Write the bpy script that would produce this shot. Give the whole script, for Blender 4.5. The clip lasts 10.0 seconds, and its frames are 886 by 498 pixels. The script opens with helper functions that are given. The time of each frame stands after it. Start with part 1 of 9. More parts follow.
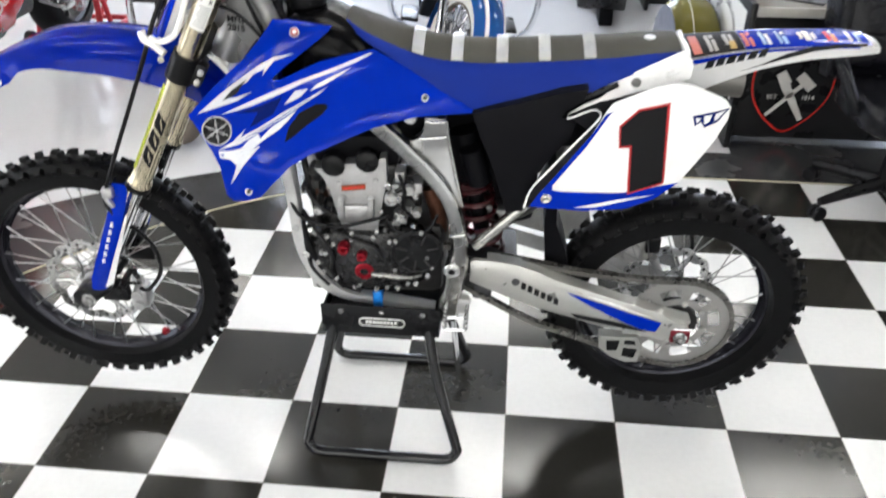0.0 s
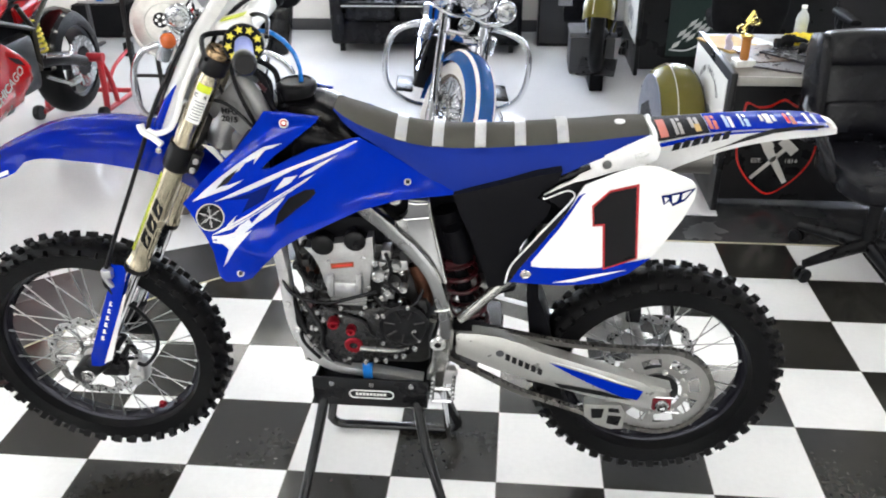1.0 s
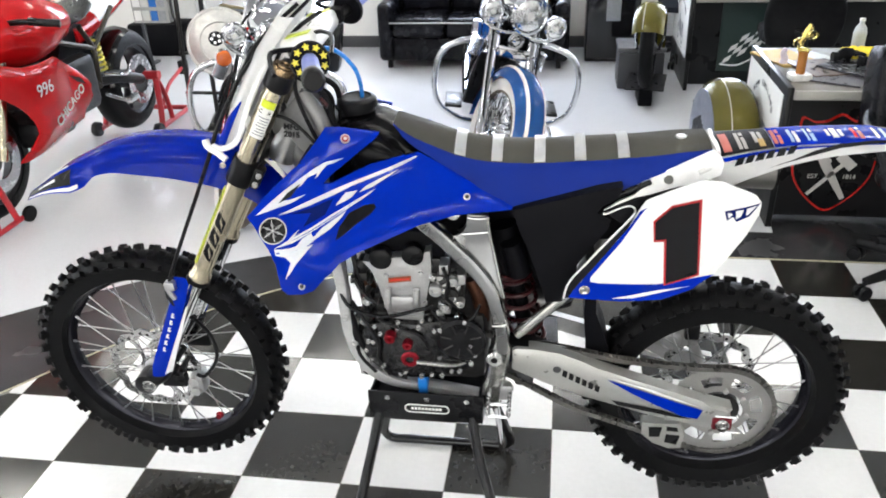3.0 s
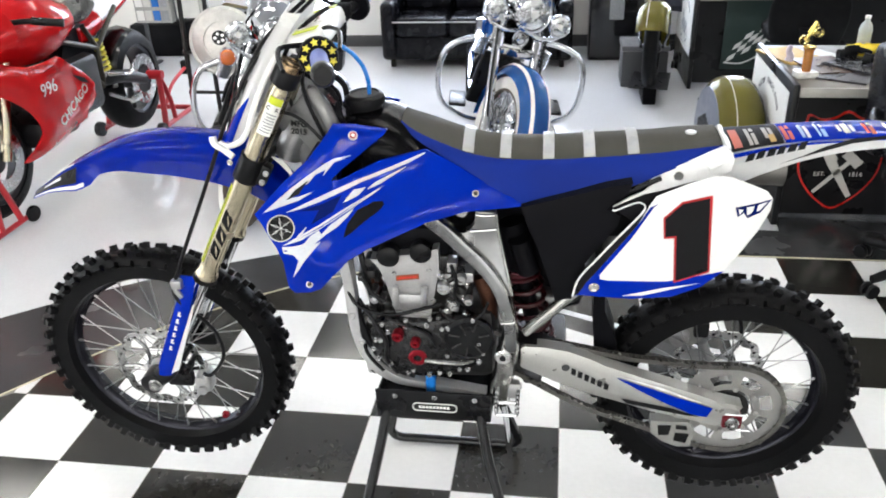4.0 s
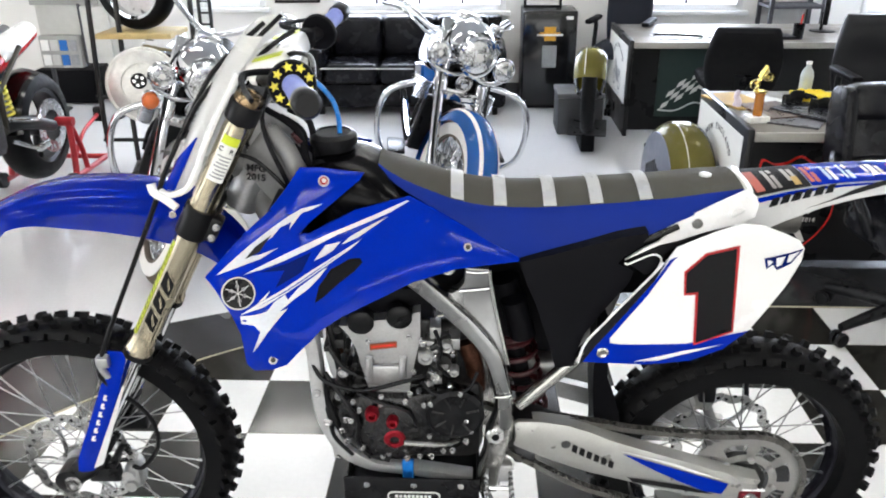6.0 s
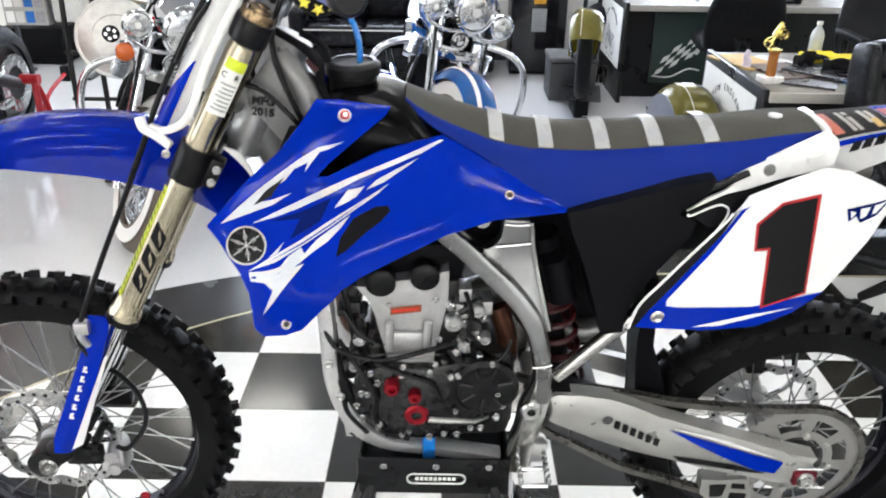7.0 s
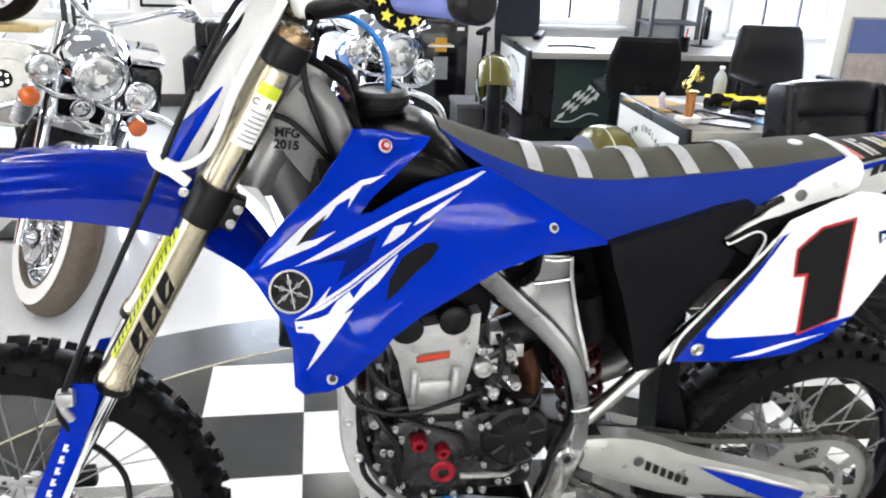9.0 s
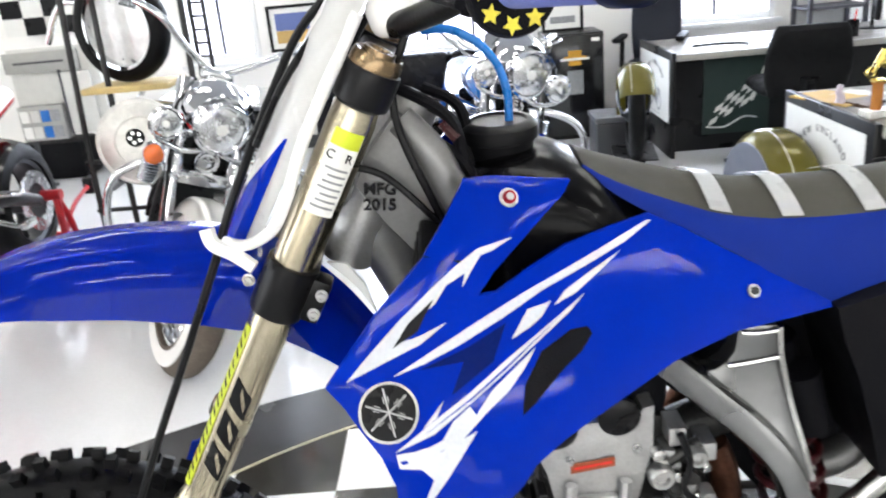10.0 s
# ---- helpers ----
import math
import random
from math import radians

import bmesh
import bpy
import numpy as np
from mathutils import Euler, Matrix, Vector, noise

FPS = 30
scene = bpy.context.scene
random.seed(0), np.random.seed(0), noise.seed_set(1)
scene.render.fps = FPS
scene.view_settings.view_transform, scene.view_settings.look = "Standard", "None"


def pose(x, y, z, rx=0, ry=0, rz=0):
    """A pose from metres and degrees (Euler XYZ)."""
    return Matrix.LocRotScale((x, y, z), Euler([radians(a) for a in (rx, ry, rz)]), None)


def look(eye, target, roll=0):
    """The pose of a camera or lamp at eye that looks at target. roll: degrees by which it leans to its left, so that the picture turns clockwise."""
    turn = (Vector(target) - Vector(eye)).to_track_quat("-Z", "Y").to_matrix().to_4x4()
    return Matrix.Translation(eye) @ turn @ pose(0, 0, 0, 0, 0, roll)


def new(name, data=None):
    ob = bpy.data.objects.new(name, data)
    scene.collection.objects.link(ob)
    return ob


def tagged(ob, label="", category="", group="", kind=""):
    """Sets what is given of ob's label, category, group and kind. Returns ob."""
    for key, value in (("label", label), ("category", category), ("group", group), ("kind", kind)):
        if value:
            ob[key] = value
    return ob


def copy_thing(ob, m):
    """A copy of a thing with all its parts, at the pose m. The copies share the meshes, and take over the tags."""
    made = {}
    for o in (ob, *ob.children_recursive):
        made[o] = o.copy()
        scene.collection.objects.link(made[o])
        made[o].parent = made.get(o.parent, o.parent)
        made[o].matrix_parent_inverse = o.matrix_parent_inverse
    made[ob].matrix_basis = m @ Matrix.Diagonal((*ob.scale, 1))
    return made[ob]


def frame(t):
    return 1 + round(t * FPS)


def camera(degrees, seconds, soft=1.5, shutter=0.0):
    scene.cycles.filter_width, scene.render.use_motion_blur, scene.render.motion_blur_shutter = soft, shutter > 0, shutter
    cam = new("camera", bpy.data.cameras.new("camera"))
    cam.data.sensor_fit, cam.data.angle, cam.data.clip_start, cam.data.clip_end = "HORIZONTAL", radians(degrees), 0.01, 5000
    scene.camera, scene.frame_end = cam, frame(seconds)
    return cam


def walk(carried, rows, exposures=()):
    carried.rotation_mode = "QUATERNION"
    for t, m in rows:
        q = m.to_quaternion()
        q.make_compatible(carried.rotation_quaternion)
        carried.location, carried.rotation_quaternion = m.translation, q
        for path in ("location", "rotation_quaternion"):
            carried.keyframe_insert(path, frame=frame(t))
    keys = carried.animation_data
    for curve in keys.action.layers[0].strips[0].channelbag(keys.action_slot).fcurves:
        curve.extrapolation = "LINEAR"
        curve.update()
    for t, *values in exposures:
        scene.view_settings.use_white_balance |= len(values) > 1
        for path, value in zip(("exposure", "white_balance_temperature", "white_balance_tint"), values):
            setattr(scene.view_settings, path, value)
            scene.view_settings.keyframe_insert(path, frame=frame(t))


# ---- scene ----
cam = camera(58.0, 10.0, 1.85, 0.4)
PATH = [
    (0, (0.889, -1.659, 1.603), (0.735, 0.021, 0.528), 0.2),
    (0.5, (0.918, -1.68, 1.664), (0.787, 0.061, 0.689), -0.6),
    (1, (0.938, -1.696, 1.681), (0.767, 0.053, 0.725), -0.8),
    (1.5, (0.934, -1.709, 1.681), (0.704, 0.041, 0.74), -1.4),
    (2, (0.922, -1.715, 1.686), (0.672, 0.036, 0.753), -1.4),
    (2.5, (0.909, -1.709, 1.684), (0.65, 0.043, 0.755), -1.7),
    (3.8, (0.889, -1.698, 1.673), (0.596, 0.06, 0.766), -2.2),
    (4, (0.885, -1.698, 1.671), (0.606, 0.057, 0.752), -2.2),
    (4.5, (0.876, -1.699, 1.672), (0.65, 0.07, 0.768), -1.8),
    (5, (0.833, -1.695, 1.667), (0.731, 0.094, 0.778), -1.3),
    (5.5, (0.766, -1.633, 1.641), (0.706, 0.207, 0.86), -0.3),
    (5.7, (0.746, -1.575, 1.616), (0.655, 0.25, 0.804), -0.9),
    (6.8, (0.643, -1.315, 1.489), (0.638, 0.516, 0.684), 1.5),
    (7, (0.611, -1.32, 1.461), (0.606, 0.483, 0.596), 0.7),
    (7.5, (0.543, -1.336, 1.439), (0.555, 0.473, 0.588), 2.2),
    (8, (0.446, -1.355, 1.446), (0.437, 0.457, 0.6), 1.5),
    (8.5, (0.367, -1.347, 1.437), (0.586, 0.483, 0.66), 1.6),
    (9, (0.365, -1.224, 1.401), (0.669, 0.607, 0.658), 2.3),
    (9.5, (0.377, -1.037, 1.377), (0.539, 0.816, 0.643), -0.4),
    (10, (0.409, -0.924, 1.355), (0.354, 0.953, 0.667), -5.3),
]
walk(cam, [(t, look(eye, target, roll)) for t, eye, target, roll in PATH], [(0, 0.42), (4.5, 0.42), (5.5, 0.34), (8, 0.52), (10, 0.58)])

# ---- light ----
world = bpy.data.worlds.new("daylight")
scene.world = world
world.use_nodes = True
sky = world.node_tree.nodes.new("ShaderNodeTexSky")
sky.sky_type, sky.sun_disc = "NISHITA", False
sky.sun_elevation, sky.sun_rotation = radians(38), radians(60)
world.node_tree.links.new(sky.outputs["Color"], world.node_tree.nodes["Background"].inputs["Color"])
world.node_tree.nodes["Background"].inputs["Strength"].default_value = 0.12


# ---- materials ----
def surface(name, base, rough=0.5, metal=0.0, vary=0.12, scale=25.0, bump=0.0, coat=0.0, fine=220.0, emit=0.0, spec=0.5):
    """A painted, plastic, metal or rubber surface: two scales of mottling in colour, gloss and relief."""
    m = bpy.data.materials.new(name)
    m.use_nodes = True
    n, l = m.node_tree.nodes, m.node_tree.links
    b = n["Principled BSDF"]
    tc = n.new("ShaderNodeTexCoord")
    big, small = n.new("ShaderNodeTexNoise"), n.new("ShaderNodeTexNoise")
    big.inputs["Scale"].default_value, big.inputs["Detail"].default_value = scale, 4
    small.inputs["Scale"].default_value, small.inputs["Detail"].default_value = fine, 3
    for t in (big, small):
        l.new(tc.outputs["Object"], t.inputs["Vector"])
    add = n.new("ShaderNodeMath")
    add.operation = "ADD"
    l.new(big.outputs["Fac"], add.inputs[0])
    l.new(small.outputs["Fac"], add.inputs[1])
    ramp = n.new("ShaderNodeMapRange")
    ramp.inputs["From Min"].default_value, ramp.inputs["From Max"].default_value = 0.6, 1.4
    ramp.inputs["To Min"].default_value, ramp.inputs["To Max"].default_value = 1 - vary, 1 + vary
    l.new(add.outputs[0], ramp.inputs["Value"])
    mul = n.new("ShaderNodeVectorMath")
    mul.operation = "SCALE"
    mul.inputs[0].default_value = base[:3]
    l.new(ramp.outputs[0], mul.inputs["Scale"])
    l.new(mul.outputs[0], b.inputs["Base Color"])
    rr = n.new("ShaderNodeMapRange")
    rr.inputs["From Min"].default_value, rr.inputs["From Max"].default_value = 0.3, 0.7
    rr.inputs["To Min"].default_value, rr.inputs["To Max"].default_value = max(0.02, rough * 0.8), min(1.0, rough * 1.25)
    l.new(big.outputs["Fac"], rr.inputs["Value"])
    l.new(rr.outputs[0], b.inputs["Roughness"])
    b.inputs["Metallic"].default_value = metal
    b.inputs["Specular IOR Level"].default_value = spec
    b.inputs["Coat Weight"].default_value = coat
    b.inputs["Coat Roughness"].default_value = 0.06
    if bump:
        bp = n.new("ShaderNodeBump")
        bp.inputs["Strength"].default_value, bp.inputs["Distance"].default_value = bump, 0.002
        l.new(small.outputs["Fac"], bp.inputs["Height"])
        l.new(bp.outputs[0], b.inputs["Normal"])
    if emit:
        b.inputs["Emission Color"].default_value = (*base[:3], 1)
        b.inputs["Emission Strength"].default_value = emit
    return m


def tile_surface(name, base, rough, stain):
    """Glazed vinyl tile: each tile a little lighter or darker, faint scuffs, cloudy gloss."""
    m = surface(name, base, rough, vary=stain, scale=5.0, fine=60.0)
    n, l = m.node_tree.nodes, m.node_tree.links
    info, mr, mul2 = n.new("ShaderNodeObjectInfo"), n.new("ShaderNodeMapRange"), n.new("ShaderNodeVectorMath")
    mr.inputs["To Min"].default_value, mr.inputs["To Max"].default_value = 0.93, 1.06
    mul2.operation = "SCALE"
    l.new(info.outputs["Random"], mr.inputs["Value"])
    b = n["Principled BSDF"]
    src = b.inputs["Base Color"].links[0].from_socket
    l.new(src, mul2.inputs[0])
    l.new(mr.outputs[0], mul2.inputs["Scale"])
    l.new(mul2.outputs[0], b.inputs["Base Color"])
    return m


TILE_BLACK = tile_surface("tile_black", (0.022, 0.0205, 0.0175), 0.15, 0.10)
TILE_WHITE = tile_surface("tile_white", (0.80, 0.80, 0.79), 0.16, 0.04)
BAND = surface("band_tile", (0.040, 0.040, 0.042), 0.24, vary=0.25, scale=4, spec=0.4)
EPOXY = surface("pale_epoxy", (0.65, 0.655, 0.67), 0.13, vary=0.05, scale=2.0, fine=90)
GROUT = surface("grout", (0.18, 0.17, 0.15), 0.8)
WALL = surface("wall_paint", (0.85, 0.84, 0.81), 0.7, vary=0.03, scale=3, bump=0.15)
# Unseen ceiling, greyed to cut its bounce light and its reflections.
CEIL = surface("darkened_ceiling", (0.36, 0.36, 0.36), 0.8, vary=0.04, scale=4)
BLUE = surface("blue_plastic", (0.0004, 0.018, 0.32), 0.06, vary=0.05, scale=8, spec=0.10)
# Brighter copy of blue_plastic: the fender's extra light is put into its colour.
BLUE_FENDER_LIT = surface("blue_plastic_brightened", (0.0005, 0.022, 0.42), 0.03, vary=0.04, scale=8, spec=0.22)
BLUE_SEAT = surface("blue_seat_cover", (0.002, 0.018, 0.20), 0.5, vary=0.1, scale=10, bump=0.25, fine=700, spec=0.12)
BLUE_DARK = surface("dark_blue_print", (0.001, 0.008, 0.10), 0.08, vary=0.1, spec=0.2)
GREY_SEAT = surface("grey_gripper_vinyl", (0.062, 0.060, 0.050), 0.75, vary=0.12, scale=18, bump=0.6, fine=900, spec=0.25)
WHITE = surface("white_plastic", (0.86, 0.86, 0.85), 0.25, vary=0.03, scale=9, coat=0.3)
WHITE_PRINT = surface("white_print", (0.78, 0.79, 0.80), 0.3, vary=0.03, coat=0.3)
FLASH = surface("white_flash_print", (0.60, 0.625, 0.67), 0.22, vary=0.10, scale=16, spec=0.3)
BLACK = surface("black_plastic", (0.006, 0.006, 0.007), 0.3, vary=0.2, scale=14, bump=0.1, spec=0.18)
BLACK_MATT = surface("black_matt_plastic", (0.0045, 0.0045, 0.006), 0.5, vary=0.25, scale=12, bump=0.3, fine=500, spec=0.08)
BLACK_GLOSS = surface("black_gloss", (0.006, 0.006, 0.007), 0.12, vary=0.2, spec=0.5)
RUBBER = surface("tyre_rubber", (0.0035, 0.0035, 0.004), 0.45, vary=0.3, scale=22, bump=0.5, fine=300, spec=0.12)
RUBBER_DUSTY = surface("dusty_road_tyre", (0.12, 0.098, 0.080), 0.85, vary=0.3, scale=30, bump=0.5, spec=0.2)
RIM_BLACK = surface("rim_black", (0.012, 0.012, 0.018), 0.16, metal=0.6, vary=0.15)
ALU = surface("brushed_aluminium", (0.52, 0.515, 0.50), 0.22, metal=1.0, vary=0.08, scale=7, fine=40)
ALU_MATT = surface("cast_aluminium", (0.50, 0.50, 0.50), 0.40, metal=0.85, vary=0.14, scale=35, bump=0.18)
SILVER_PAINT = surface("silver_swingarm", (0.40, 0.40, 0.38), 0.34, metal=0.55, vary=0.06)
STEEL = surface("steel", (0.55, 0.55, 0.55), 0.25, metal=1.0, vary=0.12)
SPOKE = surface("dull_spoke_steel", (0.30, 0.30, 0.30), 0.35, metal=1.0, vary=0.1)
CHROME = surface("chrome", (0.66, 0.67, 0.69), 0.06, metal=1.0, vary=0.04, scale=8)
CHAMPAGNE = surface("champagne_fork_tube", (0.53, 0.47, 0.35), 0.24, metal=1.0, vary=0.06, scale=9)
DARK_METAL = surface("dark_engine_metal", (0.035, 0.035, 0.035), 0.35, metal=0.7, vary=0.4, scale=40, bump=0.5)
HEAT_BROWN = surface("heat_tinted_pipe", (0.085, 0.034, 0.020), 0.38, metal=0.8, vary=0.4, scale=30)
RED_ANO = surface("red_anodised", (0.30, 0.010, 0.022), 0.30, metal=0.75, vary=0.12)
RED_SPRING = surface("red_spring", (0.034, 0.002, 0.004), 0.3, vary=0.2)
RED_PAINT = surface("red_paint", (0.46, 0.006, 0.008), 0.12, vary=0.08, scale=6, coat=0.08, spec=0.25)
RED_PRINT = surface("red_print", (0.66, 0.02, 0.015), 0.3)
RED_FRAME = surface("red_stand_paint", (0.42, 0.012, 0.02), 0.35, vary=0.15)
ORANGE_LENS = surface("orange_lens", (0.55, 0.105, 0.015), 0.15, coat=0.5)
LIME = surface("lime_print", (0.58, 0.66, 0.03), 0.35, vary=0.06)
YELLOW = surface("yellow_print", (0.78, 0.66, 0.06), 0.45)
BLUE_GRIP = surface("lavender_blue_grip", (0.16, 0.20, 0.50), 0.55, bump=0.3)
BLUE_HOSE = surface("bright_blue_hose", (0.01, 0.17, 0.55), 0.3)
SKY_BLUE = surface("pearl_blue_paint", (0.014, 0.13, 0.46), 0.12, vary=0.07, coat=0.5)
OLIVE = surface("olive_gold_paint", (0.19, 0.165, 0.030), 0.2, metal=0.15, vary=0.06, coat=0.3, spec=0.3)
LEATHER = surface("black_leather", (0.005, 0.005, 0.007), 0.24, vary=0.25, scale=9, bump=0.5, fine=260, spec=0.2)
FABRIC = surface("black_mesh_fabric", (0.009, 0.009, 0.010), 0.8, vary=0.2, bump=0.4, fine=600, spec=0.1)
DESK_BLACK = surface("black_laminate", (0.009, 0.009, 0.010), 0.3, vary=0.2, scale=6, spec=0.25)
DESK_TOP = surface("grey_desk_top", (0.15, 0.135, 0.115), 0.4, vary=0.12, scale=12)
DESK_EDGE = surface("grey_desk_edge", (0.33, 0.32, 0.29), 0.45)
PAPER = surface("paper", (0.78, 0.78, 0.75), 0.6, vary=0.05)
PRINT_GREY = surface("grey_print", (0.25, 0.26, 0.27), 0.5, vary=0.3, scale=60)
DARK_GREEN = surface("dark_green_board", (0.012, 0.03, 0.026), 0.5)
DARK_GREY = surface("dark_grey_plastic", (0.045, 0.046, 0.05), 0.5, vary=0.15, bump=0.2)
GOLD = surface("gold_trophy", (0.72, 0.56, 0.16), 0.22, metal=1.0)
AMBER = surface("amber_column", (0.36, 0.13, 0.02), 0.2, coat=0.5)
MARBLE = surface("white_marble", (0.75, 0.74, 0.70), 0.25, vary=0.15, scale=40)
CLOTH_YELLOW = surface("yellow_cloth", (0.80, 0.60, 0.03), 0.8, vary=0.1, bump=0.4)
TAN = surface("kraft_tan", (0.50, 0.33, 0.11), 0.6, vary=0.15)
WOOD = surface("pale_plank", (0.50, 0.38, 0.16), 0.55, vary=0.2, scale=30)
GREY_BOARD = surface("grey_board", (0.33, 0.33, 0.31), 0.5, vary=0.1)
PALE_BOARD = surface("pale_board", (0.55, 0.55, 0.52), 0.5, vary=0.08)
WINDOW_FRAME = surface("white_window_frame", (0.76, 0.76, 0.76), 0.45, vary=0.04)
MUNTIN = surface("dark_muntin", (0.05, 0.05, 0.06), 0.5)
TYRE_WHITE = surface("whitewall_rubber", (0.74, 0.73, 0.70), 0.5, vary=0.06)
PHOTO_SKY = surface("photo_sky", (0.10, 0.14, 0.34), 0.4, vary=0.15, scale=5)
PHOTO_ROCK = surface("photo_sand", (0.42, 0.36, 0.34), 0.45, vary=0.35, scale=18)
LENS = surface("headlamp_reflector", (0.80, 0.81, 0.82), 0.24, metal=1.0, vary=0.25, scale=60, fine=160)
LAMP = surface("ceiling_lamp", (1.0, 0.985, 0.94), 0.5, vary=0.0, emit=22.0)
GLASS = bpy.data.materials.new("window_glass")
GLASS.use_nodes = True
GLASS.node_tree.nodes["Principled BSDF"].inputs["Transmission Weight"].default_value = 1.0
GLASS.node_tree.nodes["Principled BSDF"].inputs["Roughness"].default_value = 0.02
GLASS.node_tree.nodes["Principled BSDF"].inputs["IOR"].default_value = 1.05


# ---- building blocks ----
def finish(bm, mat, angle=38, name="mesh"):
    bmesh.ops.recalc_face_normals(bm, faces=bm.faces)
    for f in bm.faces:
        f.smooth = True
    me = bpy.data.meshes.new(name)
    bm.to_mesh(me)
    bm.free()
    for m in (mat if isinstance(mat, (list, tuple)) else [mat]):
        me.materials.append(m)
    me.set_sharp_from_angle(angle=radians(angle))
    return me


def part(name, bm, mat, parent, label="", angle=38):
    ob = new(name, finish(bm, mat, angle, name))
    ob.parent = parent
    if label:
        tagged(ob, label)
    return ob


def solid(name, bm, mat, label, category, group="", kind="", m=None, angle=38):
    ob = new(name, finish(bm, mat, angle, name))
    if m is not None:
        ob.matrix_world = m
    return tagged(ob, label, category, group, kind)


def thing(name, m, label, category, group=""):
    ob = new(name)
    ob.empty_display_size = 0.1
    ob.matrix_world = m
    return tagged(ob, label, category, group)


def B():
    return bmesh.new()


def box(bm, x0, x1, y0, y1, z0, z1, bevel=0.0, m=None, seg=2, mi=0):
    r = bmesh.ops.create_cube(bm, size=1)
    vs = r["verts"]
    mm = Matrix.Translation(((x0 + x1) / 2, (y0 + y1) / 2, (z0 + z1) / 2)) @ Matrix.Diagonal((x1 - x0, y1 - y0, z1 - z0, 1))
    bmesh.ops.transform(bm, matrix=mm if m is None else m @ mm, verts=vs)
    fs = list({f for v in vs for f in v.link_faces})
    for f in fs:
        f.material_index = mi
    if bevel:
        es = list({e for v in vs for e in v.link_edges})
        bmesh.ops.bevel(bm, geom=es, offset=bevel, segments=seg, affect="EDGES", profile=0.5)
    return bm


def curve(points, steps=6, closed=False):
    """A smooth line through the points (Catmull-Rom)."""
    p = [Vector(q) for q in points]
    n, out = len(p), []
    for i in range(n if closed else n - 1):
        a, b, c, d = ((p[(i + k) % n] if closed else p[min(max(i + k, 0), n - 1)]) for k in (-1, 0, 1, 2))
        for s in range(steps):
            t = s / steps
            out.append(0.5 * ((2 * b) + (c - a) * t + (2 * a - 5 * b + 4 * c - d) * t * t + (3 * b - a - 3 * c + d) * t ** 3))
    if not closed:
        out.append(p[-1])
    return out


def tube(bm, points, r, seg=10, closed=False, caps=True, steps=6, flat=1.0, mi=0):
    """A round bar along a smooth line; r may be one radius or one for each end."""
    line = curve(points, steps, closed) if steps > 1 and len(points) > 2 else [Vector(q) for q in points]
    n, rings, up = len(line), [], None
    for i, q in enumerate(line):
        t = (line[(i + 1) % n] - line[i - 1]) if closed else (line[min(i + 1, n - 1)] - line[max(i - 1, 0)])
        t = t.normalized() if t.length > 1e-9 else Vector((0, 0, 1))
        if up is None:
            up = Vector((0, 1, 0)) if abs(t.y) < 0.9 else Vector((1, 0, 0))
        up = (up - t * up.dot(t)).normalized()
        side = t.cross(up)
        rad = r if not isinstance(r, (tuple, list)) else r[0] + (r[1] - r[0]) * i / max(1, n - 1)
        rings.append([bm.verts.new(q + rad * (math.cos(a) * up * flat + math.sin(a) * side)) for a in (2 * math.pi * k / seg for k in range(seg))])
    for i in range(n if closed else n - 1):
        a, b = rings[i], rings[(i + 1) % n]
        for k in range(seg):
            bm.faces.new((a[k], a[(k + 1) % seg], b[(k + 1) % seg], b[k])).material_index = mi
    if caps and not closed:
        bm.faces.new(rings[0][::-1]).material_index = mi
        bm.faces.new(rings[-1]).material_index = mi
    return bm


def rod(bm, a, b, r, r2=None, seg=12, mi=0):
    return tube(bm, [a, b], (r, r if r2 is None else r2), seg, steps=1, mi=mi)


def lathe(bm, profile, centre=(0, 0, 0), seg=48, turn=None, close=False, mi=None):
    """Turns (radius, along) pairs round the y axis, or round the axis that turn gives."""
    rings = []
    for r, y in profile:
        ring = []
        for k in range(seg):
            a = 2 * math.pi * k / seg
            v = Vector((r * math.cos(a), y, r * math.sin(a)))
            ring.append(bm.verts.new((turn @ v if turn is not None else v) + Vector(centre)))
        rings.append(ring)
    n = len(rings)
    for i in range(n if close else n - 1):
        a, b = rings[i], rings[(i + 1) % n]
        for k in range(seg):
            f = bm.faces.new((a[k], a[(k + 1) % seg], b[(k + 1) % seg], b[k]))
            if mi:
                f.material_index = mi[i]
    if not close:
        for ring in (rings[0], rings[-1]):
            bm.faces.new(ring)
    return bm


def panel(outline, depth, thick, soft=0, fine=0.03, rim=0.0):
    """A moulded sheet: the outline in side view (x, z), its outer face at y = depth(x, z), thick towards +y; rim rolls the edge inwards."""
    pts = curve([(x, 0, z) for x, z in outline], soft, True) if soft else [Vector((x, 0, z)) for x, z in outline]
    bm = B()
    vs = [bm.verts.new(p) for p in pts]
    es = [bm.edges.new((vs[i], vs[(i + 1) % len(vs)])) for i in range(len(vs))]
    bmesh.ops.triangle_fill(bm, use_beauty=True, edges=es)
    for _ in range(5):
        long = [e for e in bm.edges if e.calc_length() > fine and not e.is_boundary]
        edge = [e for e in bm.edges if e.calc_length() > fine and e.is_boundary]
        if not long and not edge:
            break
        bmesh.ops.subdivide_edges(bm, edges=long + edge, cuts=1)
        bmesh.ops.triangulate(bm, faces=bm.faces)
    f = depth if callable(depth) else (lambda x, z: depth)
    border = {v for e in bm.edges if e.is_boundary for v in e.verts}
    for v in bm.verts:
        v.co.y = f(v.co.x, v.co.z) + (rim if v in border else 0.0)
    if thick:
        front = list(bm.faces)
        got = bmesh.ops.extrude_face_region(bm, geom=front)
        back = [g for g in got["geom"] if isinstance(g, bmesh.types.BMVert)]
        for v in back:
            v.co.y += thick
    return bm


